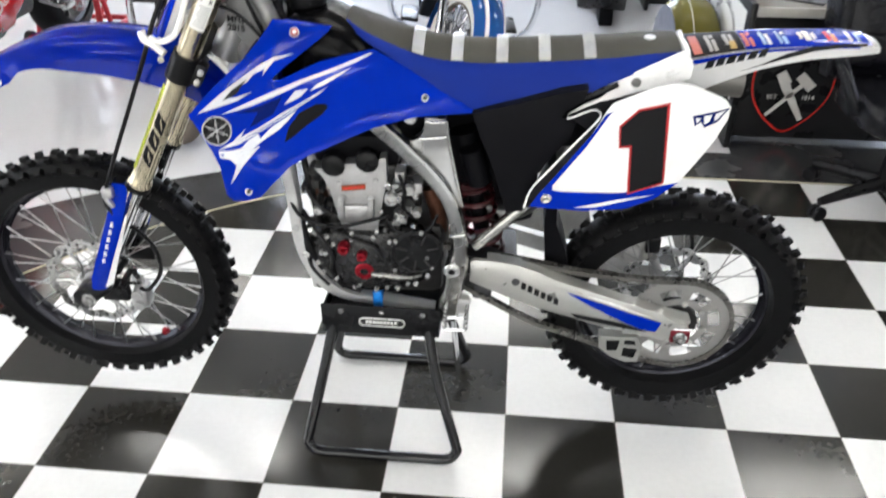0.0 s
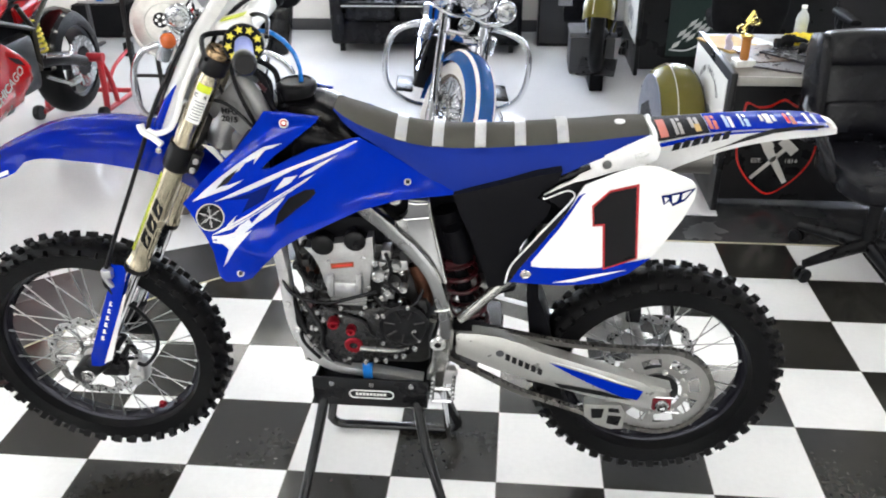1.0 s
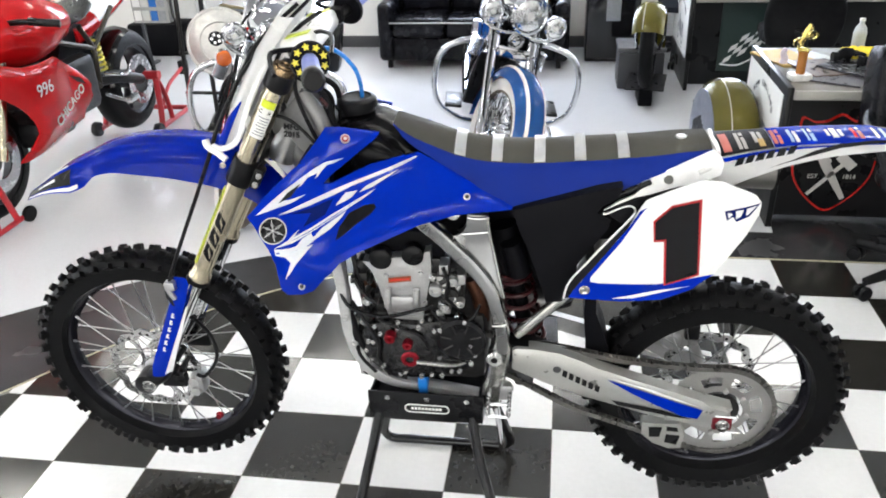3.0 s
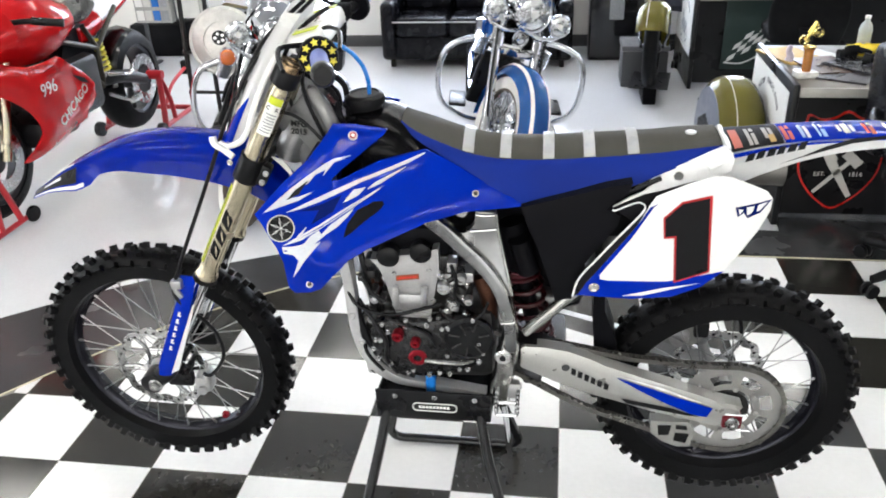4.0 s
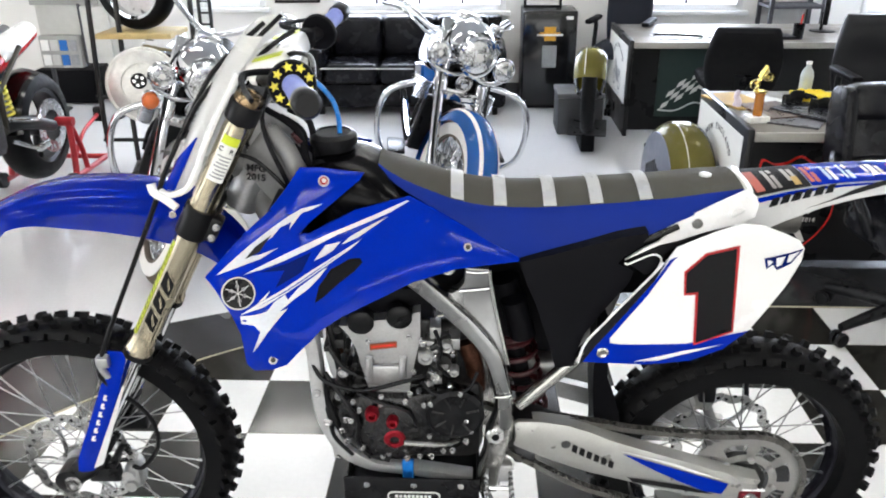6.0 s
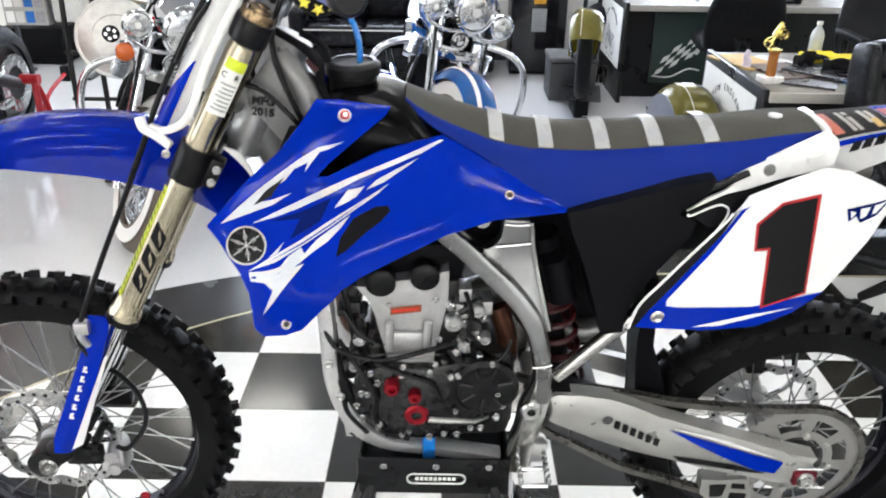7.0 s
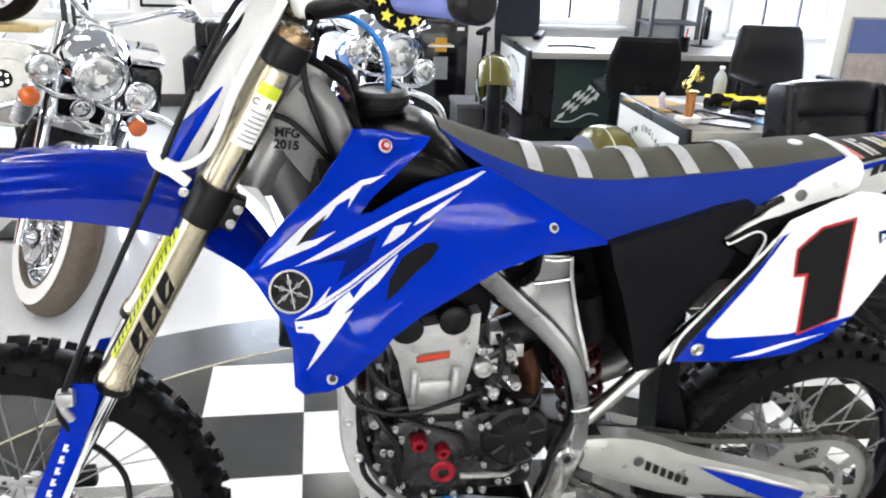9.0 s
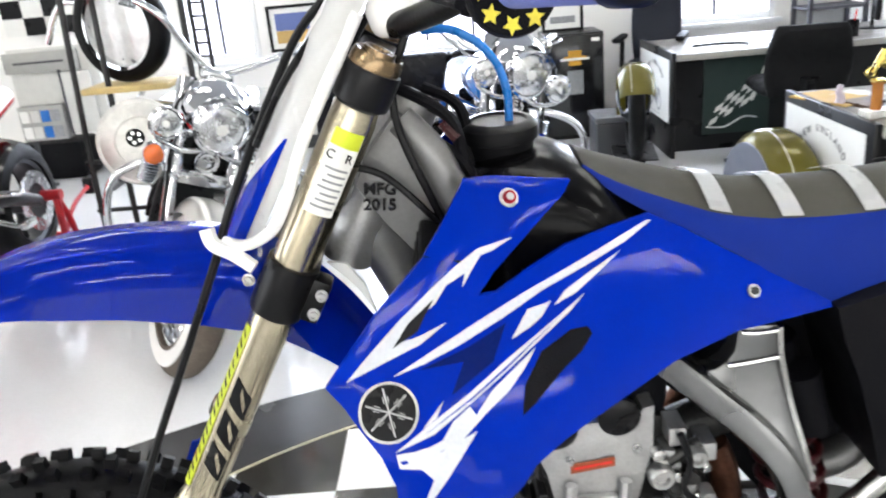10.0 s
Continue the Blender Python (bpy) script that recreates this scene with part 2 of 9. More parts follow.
def loft(bm, sections, closed=False, cap=True, mats=None):
    """Skins rows of points; mats gives a material for each strip along the row."""
    rings = [[bm.verts.new(p) for p in s] for s in sections]
    k = len(rings[0])
    for a, b in zip(rings, rings[1:]):
        for i in range(k if closed else k - 1):
            f = bm.faces.new((a[i], a[(i + 1) % k], b[(i + 1) % k], b[i]))
            if mats:
                f.material_index = mats[i % len(mats)]
    if cap and closed:
        bm.faces.new(rings[0][::-1])
        bm.faces.new(rings[-1])
    return bm


def lerp_table(table):
    """A smooth line through the rows of a table (monotone cubic), column by column."""
    xs = np.array([t[0] for t in table], float)
    cols = {}
    for k in range(1, len(table[0])):
        ys = np.array([t[k] for t in table], float)
        h, d = np.diff(xs), np.diff(ys) / np.diff(xs)
        g = np.zeros(len(xs))
        for i in range(1, len(xs) - 1):
            if d[i - 1] * d[i] > 0:
                a, b = 2 * h[i] + h[i - 1], h[i] + 2 * h[i - 1]
                g[i] = (a + b) / (a / d[i - 1] + b / d[i])
        g[0], g[-1] = d[0], d[-1]
        cols[k] = (ys, g)

    def value(x, k=1):
        ys, g = cols[k]
        x = min(max(x, xs[0]), xs[-1])
        i = min(int(np.searchsorted(xs, x, side="right")) - 1, len(xs) - 2)
        h = xs[i + 1] - xs[i]
        t = (x - xs[i]) / h
        return float((1 + 2 * t) * (1 - t) ** 2 * ys[i] + t * (1 - t) ** 2 * h * g[i] + t * t * (3 - 2 * t) * ys[i + 1] + t * t * (t - 1) * h * g[i + 1])
    return value


def text_mesh(text, size, m, parent, mat, name="lettering", label="", bold=0.0):
    c = bpy.data.curves.new(name, "FONT")
    c.body, c.size, c.extrude = text, size, 0.0006
    c.offset = bold * size
    c.align_x, c.align_y = "CENTER", "CENTER"
    tmp = bpy.data.objects.new("tmp", c)
    me = bpy.data.meshes.new_from_object(tmp)
    bpy.data.objects.remove(tmp)
    me.name = name
    me.materials.clear()
    me.materials.append(mat)
    ob = new(name, me)
    ob.parent = parent
    ob.matrix_local = m
    if label:
        tagged(ob, label)
    return ob


SIDE = Matrix.Rotation(math.pi / 2, 4, "X")  # lettering upright, read from -y

# ---- room ----
X0, X1, Y0, Y1, TOP = -4.2, 4.95, -4.5, 5.4, 2.9


def near_edge(x):
    return -0.4517 * x * x + 0.4836 * x + 1.225 if x < 0.25 else min(1.318 + 0.25 * (x - 0.25), 1.522)


def far_edge(x):
    if x > 1.92:
        return 2.62
    return -0.2067 * x * x + 0.3028 * x + 1.524 if x < 0.2 else min(1.576 + 0.235 * (x - 0.2), 1.79)


floor = solid("floor", box(B(), X0, X1, Y0, Y1, -0.12, -0.004), EPOXY, "pale grey polished epoxy showroom floor", "floor", kind="structure")
bm = B()
cols = [X0 + (X1 - X0) * i / 120 for i in range(121)]
low = [bm.verts.new((x, min(max(near_edge(x), Y0), Y1), -0.0015)) for x in cols if near_edge(x) > Y0]
cc = [x for x in cols if near_edge(x) > Y0]
bot = [bm.verts.new((x, Y0, -0.0015)) for x in cc]
for i in range(len(cc) - 1):
    bm.faces.new((bot[i], bot[i + 1], low[i + 1], low[i]))
part("grout_bed", bm, GROUT, floor, "dark grey grout between tiles")
bm = B()
cc = [x for x in cols if far_edge(x) > Y0 and x > -3.2]
a = [bm.verts.new((x, max(near_edge(x), Y0) + 0.007, 0.0)) for x in cc]
b = [bm.verts.new((x, far_edge(x), 0.0)) for x in cc]
for i in range(len(cc) - 1):
    bm.faces.new((a[i], a[i + 1], b[i + 1], b[i]))
part("border_band", bm, BAND, floor, "curved dark grey glossy border band")
bm = B()
tube(bm, [(x, near_edge(x) + 0.003, -0.001) for x in cc], 0.0035, 6, steps=1)
part("trim_strip", bm, surface("cream_trim", (0.55, 0.50, 0.34), 0.4), floor, "thin cream trim strip along the band")

bm = B()
box(bm, X0 - 0.15, X1 + 0.15, Y0 - 0.15, Y1 + 0.15, TOP, TOP + 0.12)
solid("ceiling", bm, CEIL, "plain mid grey ceiling, out of view", "ceiling", kind="structure")

# windows in the back wall: x0, x1, z0, z1
WINS = [(-1.60, -1.03, 0.73, 2.2), (-0.46, 0.97, 0.70, 2.2), (2.0, 2.90, 0.70, 2.2), (3.86, 4.84, 0.66, 2.2)]


def wall_with_openings(name, along, fixed, lo, hi, wins, thick):
    """A wall of upright strips round its openings; along is 'x' or 'y'."""
    bm = B()

    def blk(a, b, z0, z1):
        if b - a < 1e-4 or z1 - z0 < 1e-4:
            return
        if along == "x":
            box(bm, a, b, fixed, fixed + thick, z0, z1)
        else:
            box(bm, fixed, fixed + thick, a, b, z0, z1)
    cur = lo
    for w0, w1, z0, z1 in wins:
        blk(cur, w0, 0, TOP)
        blk(w0, w1, 0, z0)
        blk(w0, w1, z1, TOP)
        cur = w1
    blk(cur, hi, 0, TOP)
    return solid(name, bm, WALL, "white painted plaster wall", "wall", kind="structure")


wall_with_openings("wall_north", "x", Y1, X0, X1, WINS, 0.15)
EASTW = [(1.7, 2.9, 0.75, 2.2), (3.9, 4.9, 0.75, 2.2)]
wall_with_openings("wall_east", "y", X1, Y0, Y1 + 0.15, EASTW, 0.15)
wall_with_openings("wall_west", "y", X0 - 0.15, Y0, Y1 + 0.15, [(-2.6, 1.0, 0.5, 2.3)], 0.15)
wall_with_openings("wall_south", "x", Y0 - 0.15, X0, X1, [(-2.8, 3.6, 0.3, 2.4)], 0.15)


def window_unit(name, width, z0, z1, m, nx, nz):
    w = tagged(new(name), "white framed window with dark slim glazing bars", "window", kind="structure")
    w.matrix_world = m
    bm = B()
    for a, b, c, d in ((-width / 2, -width / 2 + 0.05, z0, z1), (width / 2 - 0.05, width / 2, z0, z1), (-width / 2 + 0.05, width / 2 - 0.05, z0, z0 + 0.05), (-width / 2 + 0.05, width / 2 - 0.05, z1 - 0.05, z1)):
        box(bm, a, b, -0.02, 0.06, c, d, 0.004)
    part("window_frame", bm, WINDOW_FRAME, w)
    part("window_sill", box(B(), -width / 2 - 0.04, width / 2 + 0.04, -0.07, 0.0, z0 - 0.035, z0 - 0.002, 0.005), WINDOW_FRAME, w)
    bm = B()
    for i in range(1, nx):
        x = -width / 2 + width * i / nx
        box(bm, x - 0.011, x + 0.011, 0.01, 0.035, z0 + 0.05, z1 - 0.05)
    part("glazing_bar", bm, MUNTIN, w, "dark slim glazing bars")
    bm = B()
    for j in range(1, nz):
        z = z0 + (z1 - z0) * j / nz
        box(bm, -width / 2 + 0.05, width / 2 - 0.05, 0.012, 0.033, z - 0.009, z + 0.009)
    part("glazing_bar", bm, MUNTIN, w)
    g = part("pane", box(B(), -width / 2 + 0.05, width / 2 - 0.05, 0.04, 0.044, z0 + 0.05, z1 - 0.05), GLASS, w, "clear glass")
    g.visible_shadow = False
    return w


for i, (a, b, z0, z1) in enumerate(WINS):
    window_unit("window_%d" % (i + 1), b - a, z0, z1, pose((a + b) / 2, Y1, 0), max(2, round((b - a) / 0.36)), 2)
for i, (a, b, z0, z1) in enumerate(EASTW):
    window_unit("window_%d" % (i + 5), b - a, z0, z1, pose(X1, (a + b) / 2, 0, 0, 0, -90), max(2, round((b - a) / 0.3)), 2)
# West window is unseen, added to carry a lamp from the left.
window_unit("window_8", 3.6, 0.5, 2.3, pose(X0, -0.8, 0, 0, 0, 90), 3, 1)
# South window lies behind the camera, unseen; added as an opening for fill light.
window_unit("window_7", 6.4, 0.3, 2.4, pose(0.4, Y0, 0, 0, 0, 180), 5, 1)

bm = B()
for a, b in ((X0, X1),):
    box(bm, a, b, Y1 - 0.014, Y1 - 0.001, 0.0, 0.1, 0.003)
solid("baseboard", bm, DARK_GREY, "dark rubber skirting along the wall", "baseboard", kind="structure")
# plain bright street seen through the panes
bm = B()
box(bm, -14, 16, 9.0, 9.2, -0.12, 7)
solid("backdrop", bm, surface("hazy_daylight", (0.84, 0.85, 1.0), 1.0, vary=0.1, scale=0.4, fine=2.0, emit=2.6), "pale hazy daylight street outside", "backdrop", kind="structure")
bm = B()
box(bm, 16.3, 16.6, -6, 9, -0.12, 7)
solid("backdrop", bm, bpy.data.materials["hazy_daylight"], "pale hazy daylight street outside", "backdrop", kind="structure")
solid("ground", box(B(), -60, 60, -60, 60, -0.4, -0.13), surface("asphalt", (0.06, 0.06, 0.06), 0.9), "grey asphalt outside the building", "ground", kind="structure")

# ceiling lights in rows
def ceiling_light(m):
    t = thing("ceiling_light", m, "white fluorescent troffer set under the ceiling", "ceiling light", "ceiling lights")
    bm = B()
    for a, b, c, d in ((-0.62, 0.62, -0.16, -0.14), (-0.62, 0.62, 0.14, 0.16), (-0.62, -0.60, -0.14, 0.14), (0.60, 0.62, -0.14, 0.14)):
        box(bm, a, b, c, d, -0.07, 0.0)
    part("frame", bm, WHITE, t)
    part("reflector", box(B(), -0.598, 0.598, -0.138, 0.138, -0.012, -0.004), WHITE, t, "white enamelled reflector")
    for y in (-0.07, 0.07):
        tb = part("fluorescent_tube", rod(B(), (-0.575, y, -0.045), (0.575, y, -0.045), 0.014, seg=10), LAMP, t, "glowing white fluorescent tube")
        for x in (-0.585, 0.585):
            part("tube_holder", box(B(), x - 0.010, x + 0.010, y - 0.016, y + 0.016, -0.064, -0.012, 0.002), WHITE, tb)
    return t


first_light = ceiling_light(pose(-1.2, -1.6, TOP))
# The row at x = -3.2 is unseen, added to brighten the left side.
for x in (-3.2, -1.2, 0.9, 3.0):
    for y in (-3.4, -1.6, 0.4, 2.4, 4.4):
        if (x, y) != (-1.2, -1.6):
            copy_thing(first_light, pose(x, y, TOP))


# daylight in the window openings
def window_light(m, w, h, watts, tint=(0.74, 0.84, 1.0)):
    d = bpy.data.lights.new("window_light", "AREA")
    d.shape, d.size, d.size_y, d.energy, d.color = "RECTANGLE", w, h, watts, tint
    o = new("window_light", d)
    o.matrix_world = m


for a, b, z0, z1 in WINS:
    window_light(pose((a + b) / 2, Y1 + 0.02, (z0 + z1) / 2, -90), b - a - 0.1, z1 - z0 - 0.1, 42 * (b - a))
# Fill lamp in the added south window, lifts the camera-facing surfaces.
window_light(pose(0.4, Y0 - 0.02, 1.35, 90), 6.2, 2.0, 95, (1.0, 0.97, 0.92))
# Lamp of the added west window, brightens the number plate and left side.
window_light(pose(X0 - 0.02, -0.8, 1.4, 0, -90), 1.7, 3.5, 60, (0.95, 0.97, 1.0))

# ---- the dirt bike ----
BIKE = pose(-0.155, 0, 0.41) @ pose(0, 0, 0, 0, 0, 1.56) @ pose(0, 0, 0, 3.5) @ pose(0, 0, -0.41)
bike = thing("dirt_bike", BIKE, "blue and white motocross bike, number 1, on a stand", "motorcycle")
FA, RA = (0.0, 0.0, 0.427), (1.472, 0.0, 0.392)


def hexagon(c, r, h):
    """A bolt head that faces -y."""
    bm = B()
    lathe(bm, [(r * 1.35, 0.0), (r * 1.35, -h * 0.3), (r, -h * 0.35), (r, -h), (r * 0.55, -h), (r * 0.5, -h * 0.6)], c, 12)
    return bm


def wheel(name, c, R, sec, rim_r, spokes, label, disc_y, disc_r, hub_r):
    """An off-road wheel: black rim, knobbly tyre, laced spokes, hub and brake disc."""
    bm = B()
    w = sec * 0.42
    lathe(bm, [(rim_r, -w), (rim_r + 0.012, -w), (rim_r + 0.012, -w + 0.004), (rim_r - 0.004, -w * 0.6), (rim_r - 0.012, 0), (rim_r - 0.004, w * 0.6), (rim_r + 0.012, w - 0.004), (rim_r + 0.012, w), (rim_r, w), (rim_r - 0.010, w * 0.7), (rim_r - 0.020, 0), (rim_r - 0.010, -w * 0.7)], c, 72, close=True)
    rim = part(name, bm, RIM_BLACK, bike, label)
    # tyre carcass and knobs
    bm = B()
    base, prof = R - 0.014, []
    h = base - (rim_r + 0.004)
    for k in range(13):
        a = math.pi * (k / 12) - math.pi / 2
        prof.append((rim_r + 0.004 + h * max(0.0, math.cos(a)) ** 0.62, sec * math.sin(a) * (1.0 if abs(a) < 1.2 else 0.86)))
    lathe(bm, prof + [(rim_r - 0.002, sec * 0.5), (rim_r - 0.002, -sec * 0.5)], c, 96, close=True)
    part("tyre", bm, RUBBER, rim, "black knobbly off-road tyre")
    n, knob = 46, {}
    for row, size in ((0, (0.034, 0.016, 0.020)), (1, (0.034, 0.014, 0.017)), (2, (0.034, 0.014, 0.017))):
        kb = B()
        box(kb, -size[0] / 2, size[0] / 2, -size[1] / 2, size[1] / 2, -size[2] / 2, size[2] / 2)
        for v in kb.verts:
            if v.co.x > 0:
                v.co.y *= 0.86
                v.co.z *= 0.86
        knob[row] = finish(kb, RUBBER, name="knob")
    for i in range(n):
        for row, ys in enumerate(((-0.93, 0.93), (-0.40, 0.40), (0.0,))):
            if row == 2 and i % 2:
                continue
            ang = 2 * math.pi * (i + 0.5 * (row == 1)) / n
            for s in ys:
                a = s * 1.02
                cy, cr = sec * math.sin(a) * 0.98, base - h * (1 - max(0.0, math.cos(a)) ** 0.62) - 0.003
                ob = new("knob", knob[row])
                ob.parent = rim
                ob.matrix_local = Matrix.Translation(c) @ Matrix.Rotation(-ang, 4, "Y") @ Matrix.Translation((cr, cy, 0)) @ Matrix.Rotation(a * 0.9, 4, "Z")
    bm = B()
    lathe(bm, [(0.012, -0.075), (0.028, -0.07), (hub_r, -0.045), (hub_r, -0.038), (0.024, -0.03), (0.022, 0.03), (hub_r, 0.038), (hub_r, 0.045), (0.028, 0.07), (0.012, 0.075)], c, 32)
    part("hub", bm, ALU_MATT, rim, "cast aluminium hub")
    # spokes share one mesh
    me = None
    for i in range(spokes):
        side = -1 if i % 2 else 1
        lean = 0.75 if (i // 2) % 2 else -0.75
        if me is None:
            bm = B()
            rod(bm, (0, 0, 0), (1, 0, 0), 0.0016, seg=6)
            rod(bm, (0.955, 0, 0), (1, 0, 0), 0.0034, seg=6)
            me = finish(bm, SPOKE, name="spoke")
        ang = 2 * math.pi * i / spokes
        p = Vector((hub_r * math.cos(ang + lean), side * 0.042, hub_r * math.sin(ang + lean)))
        q = Vector(((rim_r - 0.012) * math.cos(ang), side * 0.008, (rim_r - 0.012) * math.sin(ang)))
        d = q - p
        ob = new("spoke", me)
        ob.parent = rim
        rot = d.to_track_quat("X", "Z").to_matrix().to_4x4()
        ob.matrix_local = Matrix.Translation(Vector(c) + p) @ rot @ Matrix.Diagonal((d.length, 1, 1, 1))
    # wave disc with drilled holes
    bm = B()
    seg, inner = 120, disc_r - 0.022
    rows = []
    for rr, yy in ((0, -0.0016), (1, -0.0016), (1, 0.0016), (0, 0.0016)):
        ring = []
        for k in range(seg):
            a = 2 * math.pi * k / seg
            r = (disc_r + 0.004 * math.sin(12 * a)) if rr else (inner + 0.005 * math.sin(12 * a))
            ring.append(bm.verts.new((c[0] + r * math.cos(a), c[1] + disc_y + yy, c[2] + r * math.sin(a))))
        rows.append(ring)
    for i in range(4):
        for k in range(seg):
            bm.faces.new((rows[i][k], rows[i][(k + 1) % seg], rows[(i + 1) % 4][(k + 1) % seg], rows[(i + 1) % 4][k]))
    disc = part("brake_disc", bm, STEEL, rim, "drilled steel wave brake disc")
    for k in range(6):
        a = 2 * math.pi * k / 6
        p = Vector((c[0] + 0.034 * math.cos(a + 0.5), c[1] + disc_y, c[2] + 0.034 * math.sin(a + 0.5)))
        q = Vector((c[0] + (inner + 0.004) * math.cos(a), c[1] + disc_y, c[2] + (inner + 0.004) * math.sin(a)))
        mid = (p + q) / 2 + Vector((0.010 * math.sin(a), 0, -0.010 * math.cos(a)))
        part("disc_arm", tube(B(), [p, mid, q], 0.0052, 8), STEEL, rim, "curved steel carrier arm")
    part("disc_carrier", lathe(B(), [(0.030, -0.003), (0.042, -0.003), (0.042, 0.003), (0.030, 0.003)], (c[0], c[1] + disc_y, c[2]), 24, close=True), STEEL, rim, "steel disc carrier ring")
    hole = finish(lathe(B(), [(0.0042, 0.0), (0.0030, -0.0006)], (0, 0, 0), 10), BLACK, name="drilling")
    for k in range(36):
        a, rr = 2 * math.pi * k / 36, inner + (0.008, 0.013, 0.018)[k % 3]
        ob = new("drilling", hole)
        ob.parent = rim
        ob.matrix_local = Matrix.Translation((c[0] + rr * math.cos(a), c[1] + disc_y - 0.0017, c[2] + rr * math.sin(a)))
    return rim


front = wheel("front_wheel", FA, 0.349, 0.045, 0.268, 36, "black spoked front wheel hanging above the floor", -0.055, 0.125, 0.036)
rear = wheel("rear_wheel", RA, 0.330, 0.058, 0.238, 32, "black spoked rear wheel with a wide knobbly tyre", 0.075, 0.118, 0.05)
# red rim lock and valve marks
part("rim_lock_nut", hexagon((0.13, -0.02, 0.235), 0.008, 0.012), RED_ANO, front, "red rim lock nut")
part("axle_nut", hexagon((FA[0] + 0.012, -0.128, FA[2]), 0.014, 0.012), STEEL, front, "steel axle nut")


# forks: the axis in side view
def fork_x(z):
    return 0.025 + (z - 0.427) * 0.549


def on_fork(z, y, ahead=0.0):
    """A point on the fork's axis at height z, moved ahead of it."""
    return Vector((fork_x(z) - ahead * 0.877, y, z + ahead * 0.48))


def fork_leg(s):
    bm = B()
    a, b = on_fork(0.752, s * 0.105), on_fork(1.272, s * 0.105)
    d = (b - a).normalized()
    L = (b - a).length
    turn = d.to_track_quat("Y", "Z").to_matrix()
    lathe(bm, [(0.020, 0.0), (0.0262, 0.0), (0.0275, 0.006), (0.0275, 0.018), (0.0238, 0.026), (0.0232, 0.06), (0.0235, 0.20), (0.0235, 0.26), (0.0242, 0.30), (0.0242, L - 0.06), (0.0225, L - 0.05), (0.0225, L - 0.045)], a, 32, turn)
    leg = part("fork_leg", bm, CHAMPAGNE, bike, "champagne anodised fork outer tube")
    bm = B()
    lathe(bm, [(0.0240, L - 0.02), (0.0262, L - 0.008), (0.0262, L + 0.004), (0.0240, L + 0.010), (0.0170, L + 0.009), (0.0160, L + 0.014), (0.010, L + 0.014), (0.009, L + 0.011)], a, 32, turn)
    part("fork_cap", bm, surface("bronze_cap", (0.24, 0.17, 0.10), 0.24, metal=0.95, vary=0.3, scale=60) if s < 0 else bpy.data.materials["bronze_cap"], leg, "bronze fork cap with adjuster")
    part("wiper_seal", lathe(B(), [(0.021, -0.004), (0.0285, -0.004), (0.0285, 0.008), (0.021, 0.008)], a, 32, turn), BLACK, leg, "black rubber wiper seal")
    part("stanchion", rod(B(), on_fork(0.46, s * 0.105), on_fork(0.756, s * 0.105), 0.0195, seg=24), CHROME, leg, "polished chrome inner tube")
    bm = B()
    tube(bm, [on_fork(0.50, s * 0.105), on_fork(0.455, s * 0.104), (0.012, s * 0.100, 0.43), (-0.004, s * 0.098, 0.412)], (0.027, 0.024), 16)
    lathe(bm, [(0.026, -0.03), (0.029, -0.028), (0.029, 0.02), (0.026, 0.024)], (FA[0], s * 0.10, FA[2]), 20)
    box(bm, 0.03, 0.10, s * 0.088 - 0.012, s * 0.088 + 0.012, 0.40, 0.44, 0.006)
    part("axle_clamp", bm, BLACK, leg, "black axle clamp")
    return leg


left_leg, right_leg = fork_leg(-1), fork_leg(1)
# fork guard, blue with a white stripe
gy = lambda x, z: -0.136 + 0.35 * max(0.0, abs((x - fork_x(z)) + 0.012) - 0.012)
for s in (-1, 1):
    fy = (lambda x, z: gy(x, z)) if s < 0 else (lambda x, z: -gy(x, z) - 0.003)
    cut = 0.80 if s < 0 else 0.69
    g = part("fork_guard", panel([(x, min(z, cut)) for x, z in [(0.152, 0.768), (0.186, 0.772), (0.190, 0.755), (0.172, 0.705), (0.078, 0.476), (0.062, 0.462), (0.034, 0.466), (0.040, 0.50), (0.130, 0.700)] if s < 0 or z < 0.74], fy, 0.003, fine=0.02), BLUE, left_leg if s < 0 else right_leg, "blue plastic fork guard")
    if s < 0:
        part("white_stripe", panel([(0.170, 0.690), (0.177, 0.695), (0.086, 0.478), (0.066, 0.470)], lambda x, z: fy(x, z) - 0.0012, 0, fine=0.02), WHITE_PRINT, left_leg, "white stripe")
        for i in range(6):
            zz = 0.552 + 0.021 * i
            x = 0.081 + (zz - 0.552) * 0.43
            part("logo_bar", panel([(x - 0.001, zz), (x + 0.007, zz - 0.002), (x + 0.009, zz + 0.003), (x + 0.005, zz + 0.004), (x + 0.011, zz + 0.011), (x + 0.004, zz + 0.013)], lambda x, z: fy(x, z) - 0.0012, 0), WHITE_PRINT, left_leg)
# guard top clamp, hoses and caliper
bm = B()
tube(bm, [(0.142, -0.128, 0.755), (0.138, -0.135, 0.735), (0.146, -0.132, 0.712)], 0.007, 10)
box(bm, 0.130, 0.156, -0.142, -0.122, 0.738, 0.762, 0.004)
part("hose_clamp", bm, ALU_MATT, left_leg, "grey hose clamp with two screws")
bm = B()
tube(bm, [(0.50, 0.02, 1.375), (0.455, -0.01, 1.34), (0.412, -0.035, 1.300), (0.378, -0.06, 1.245), (0.350, -0.095, 1.190), (0.325, -0.115, 1.140), (0.300, -0.118, 1.085), (0.245, -0.116, 0.975), (0.19, -0.12, 0.866), (0.148, -0.13, 0.775), (0.128, -0.13, 0.72), (0.150, -0.13, 0.675)], 0.0046, 8)
part("brake_hose", bm, BLACK, bike, "black front brake hose")
bm = B()
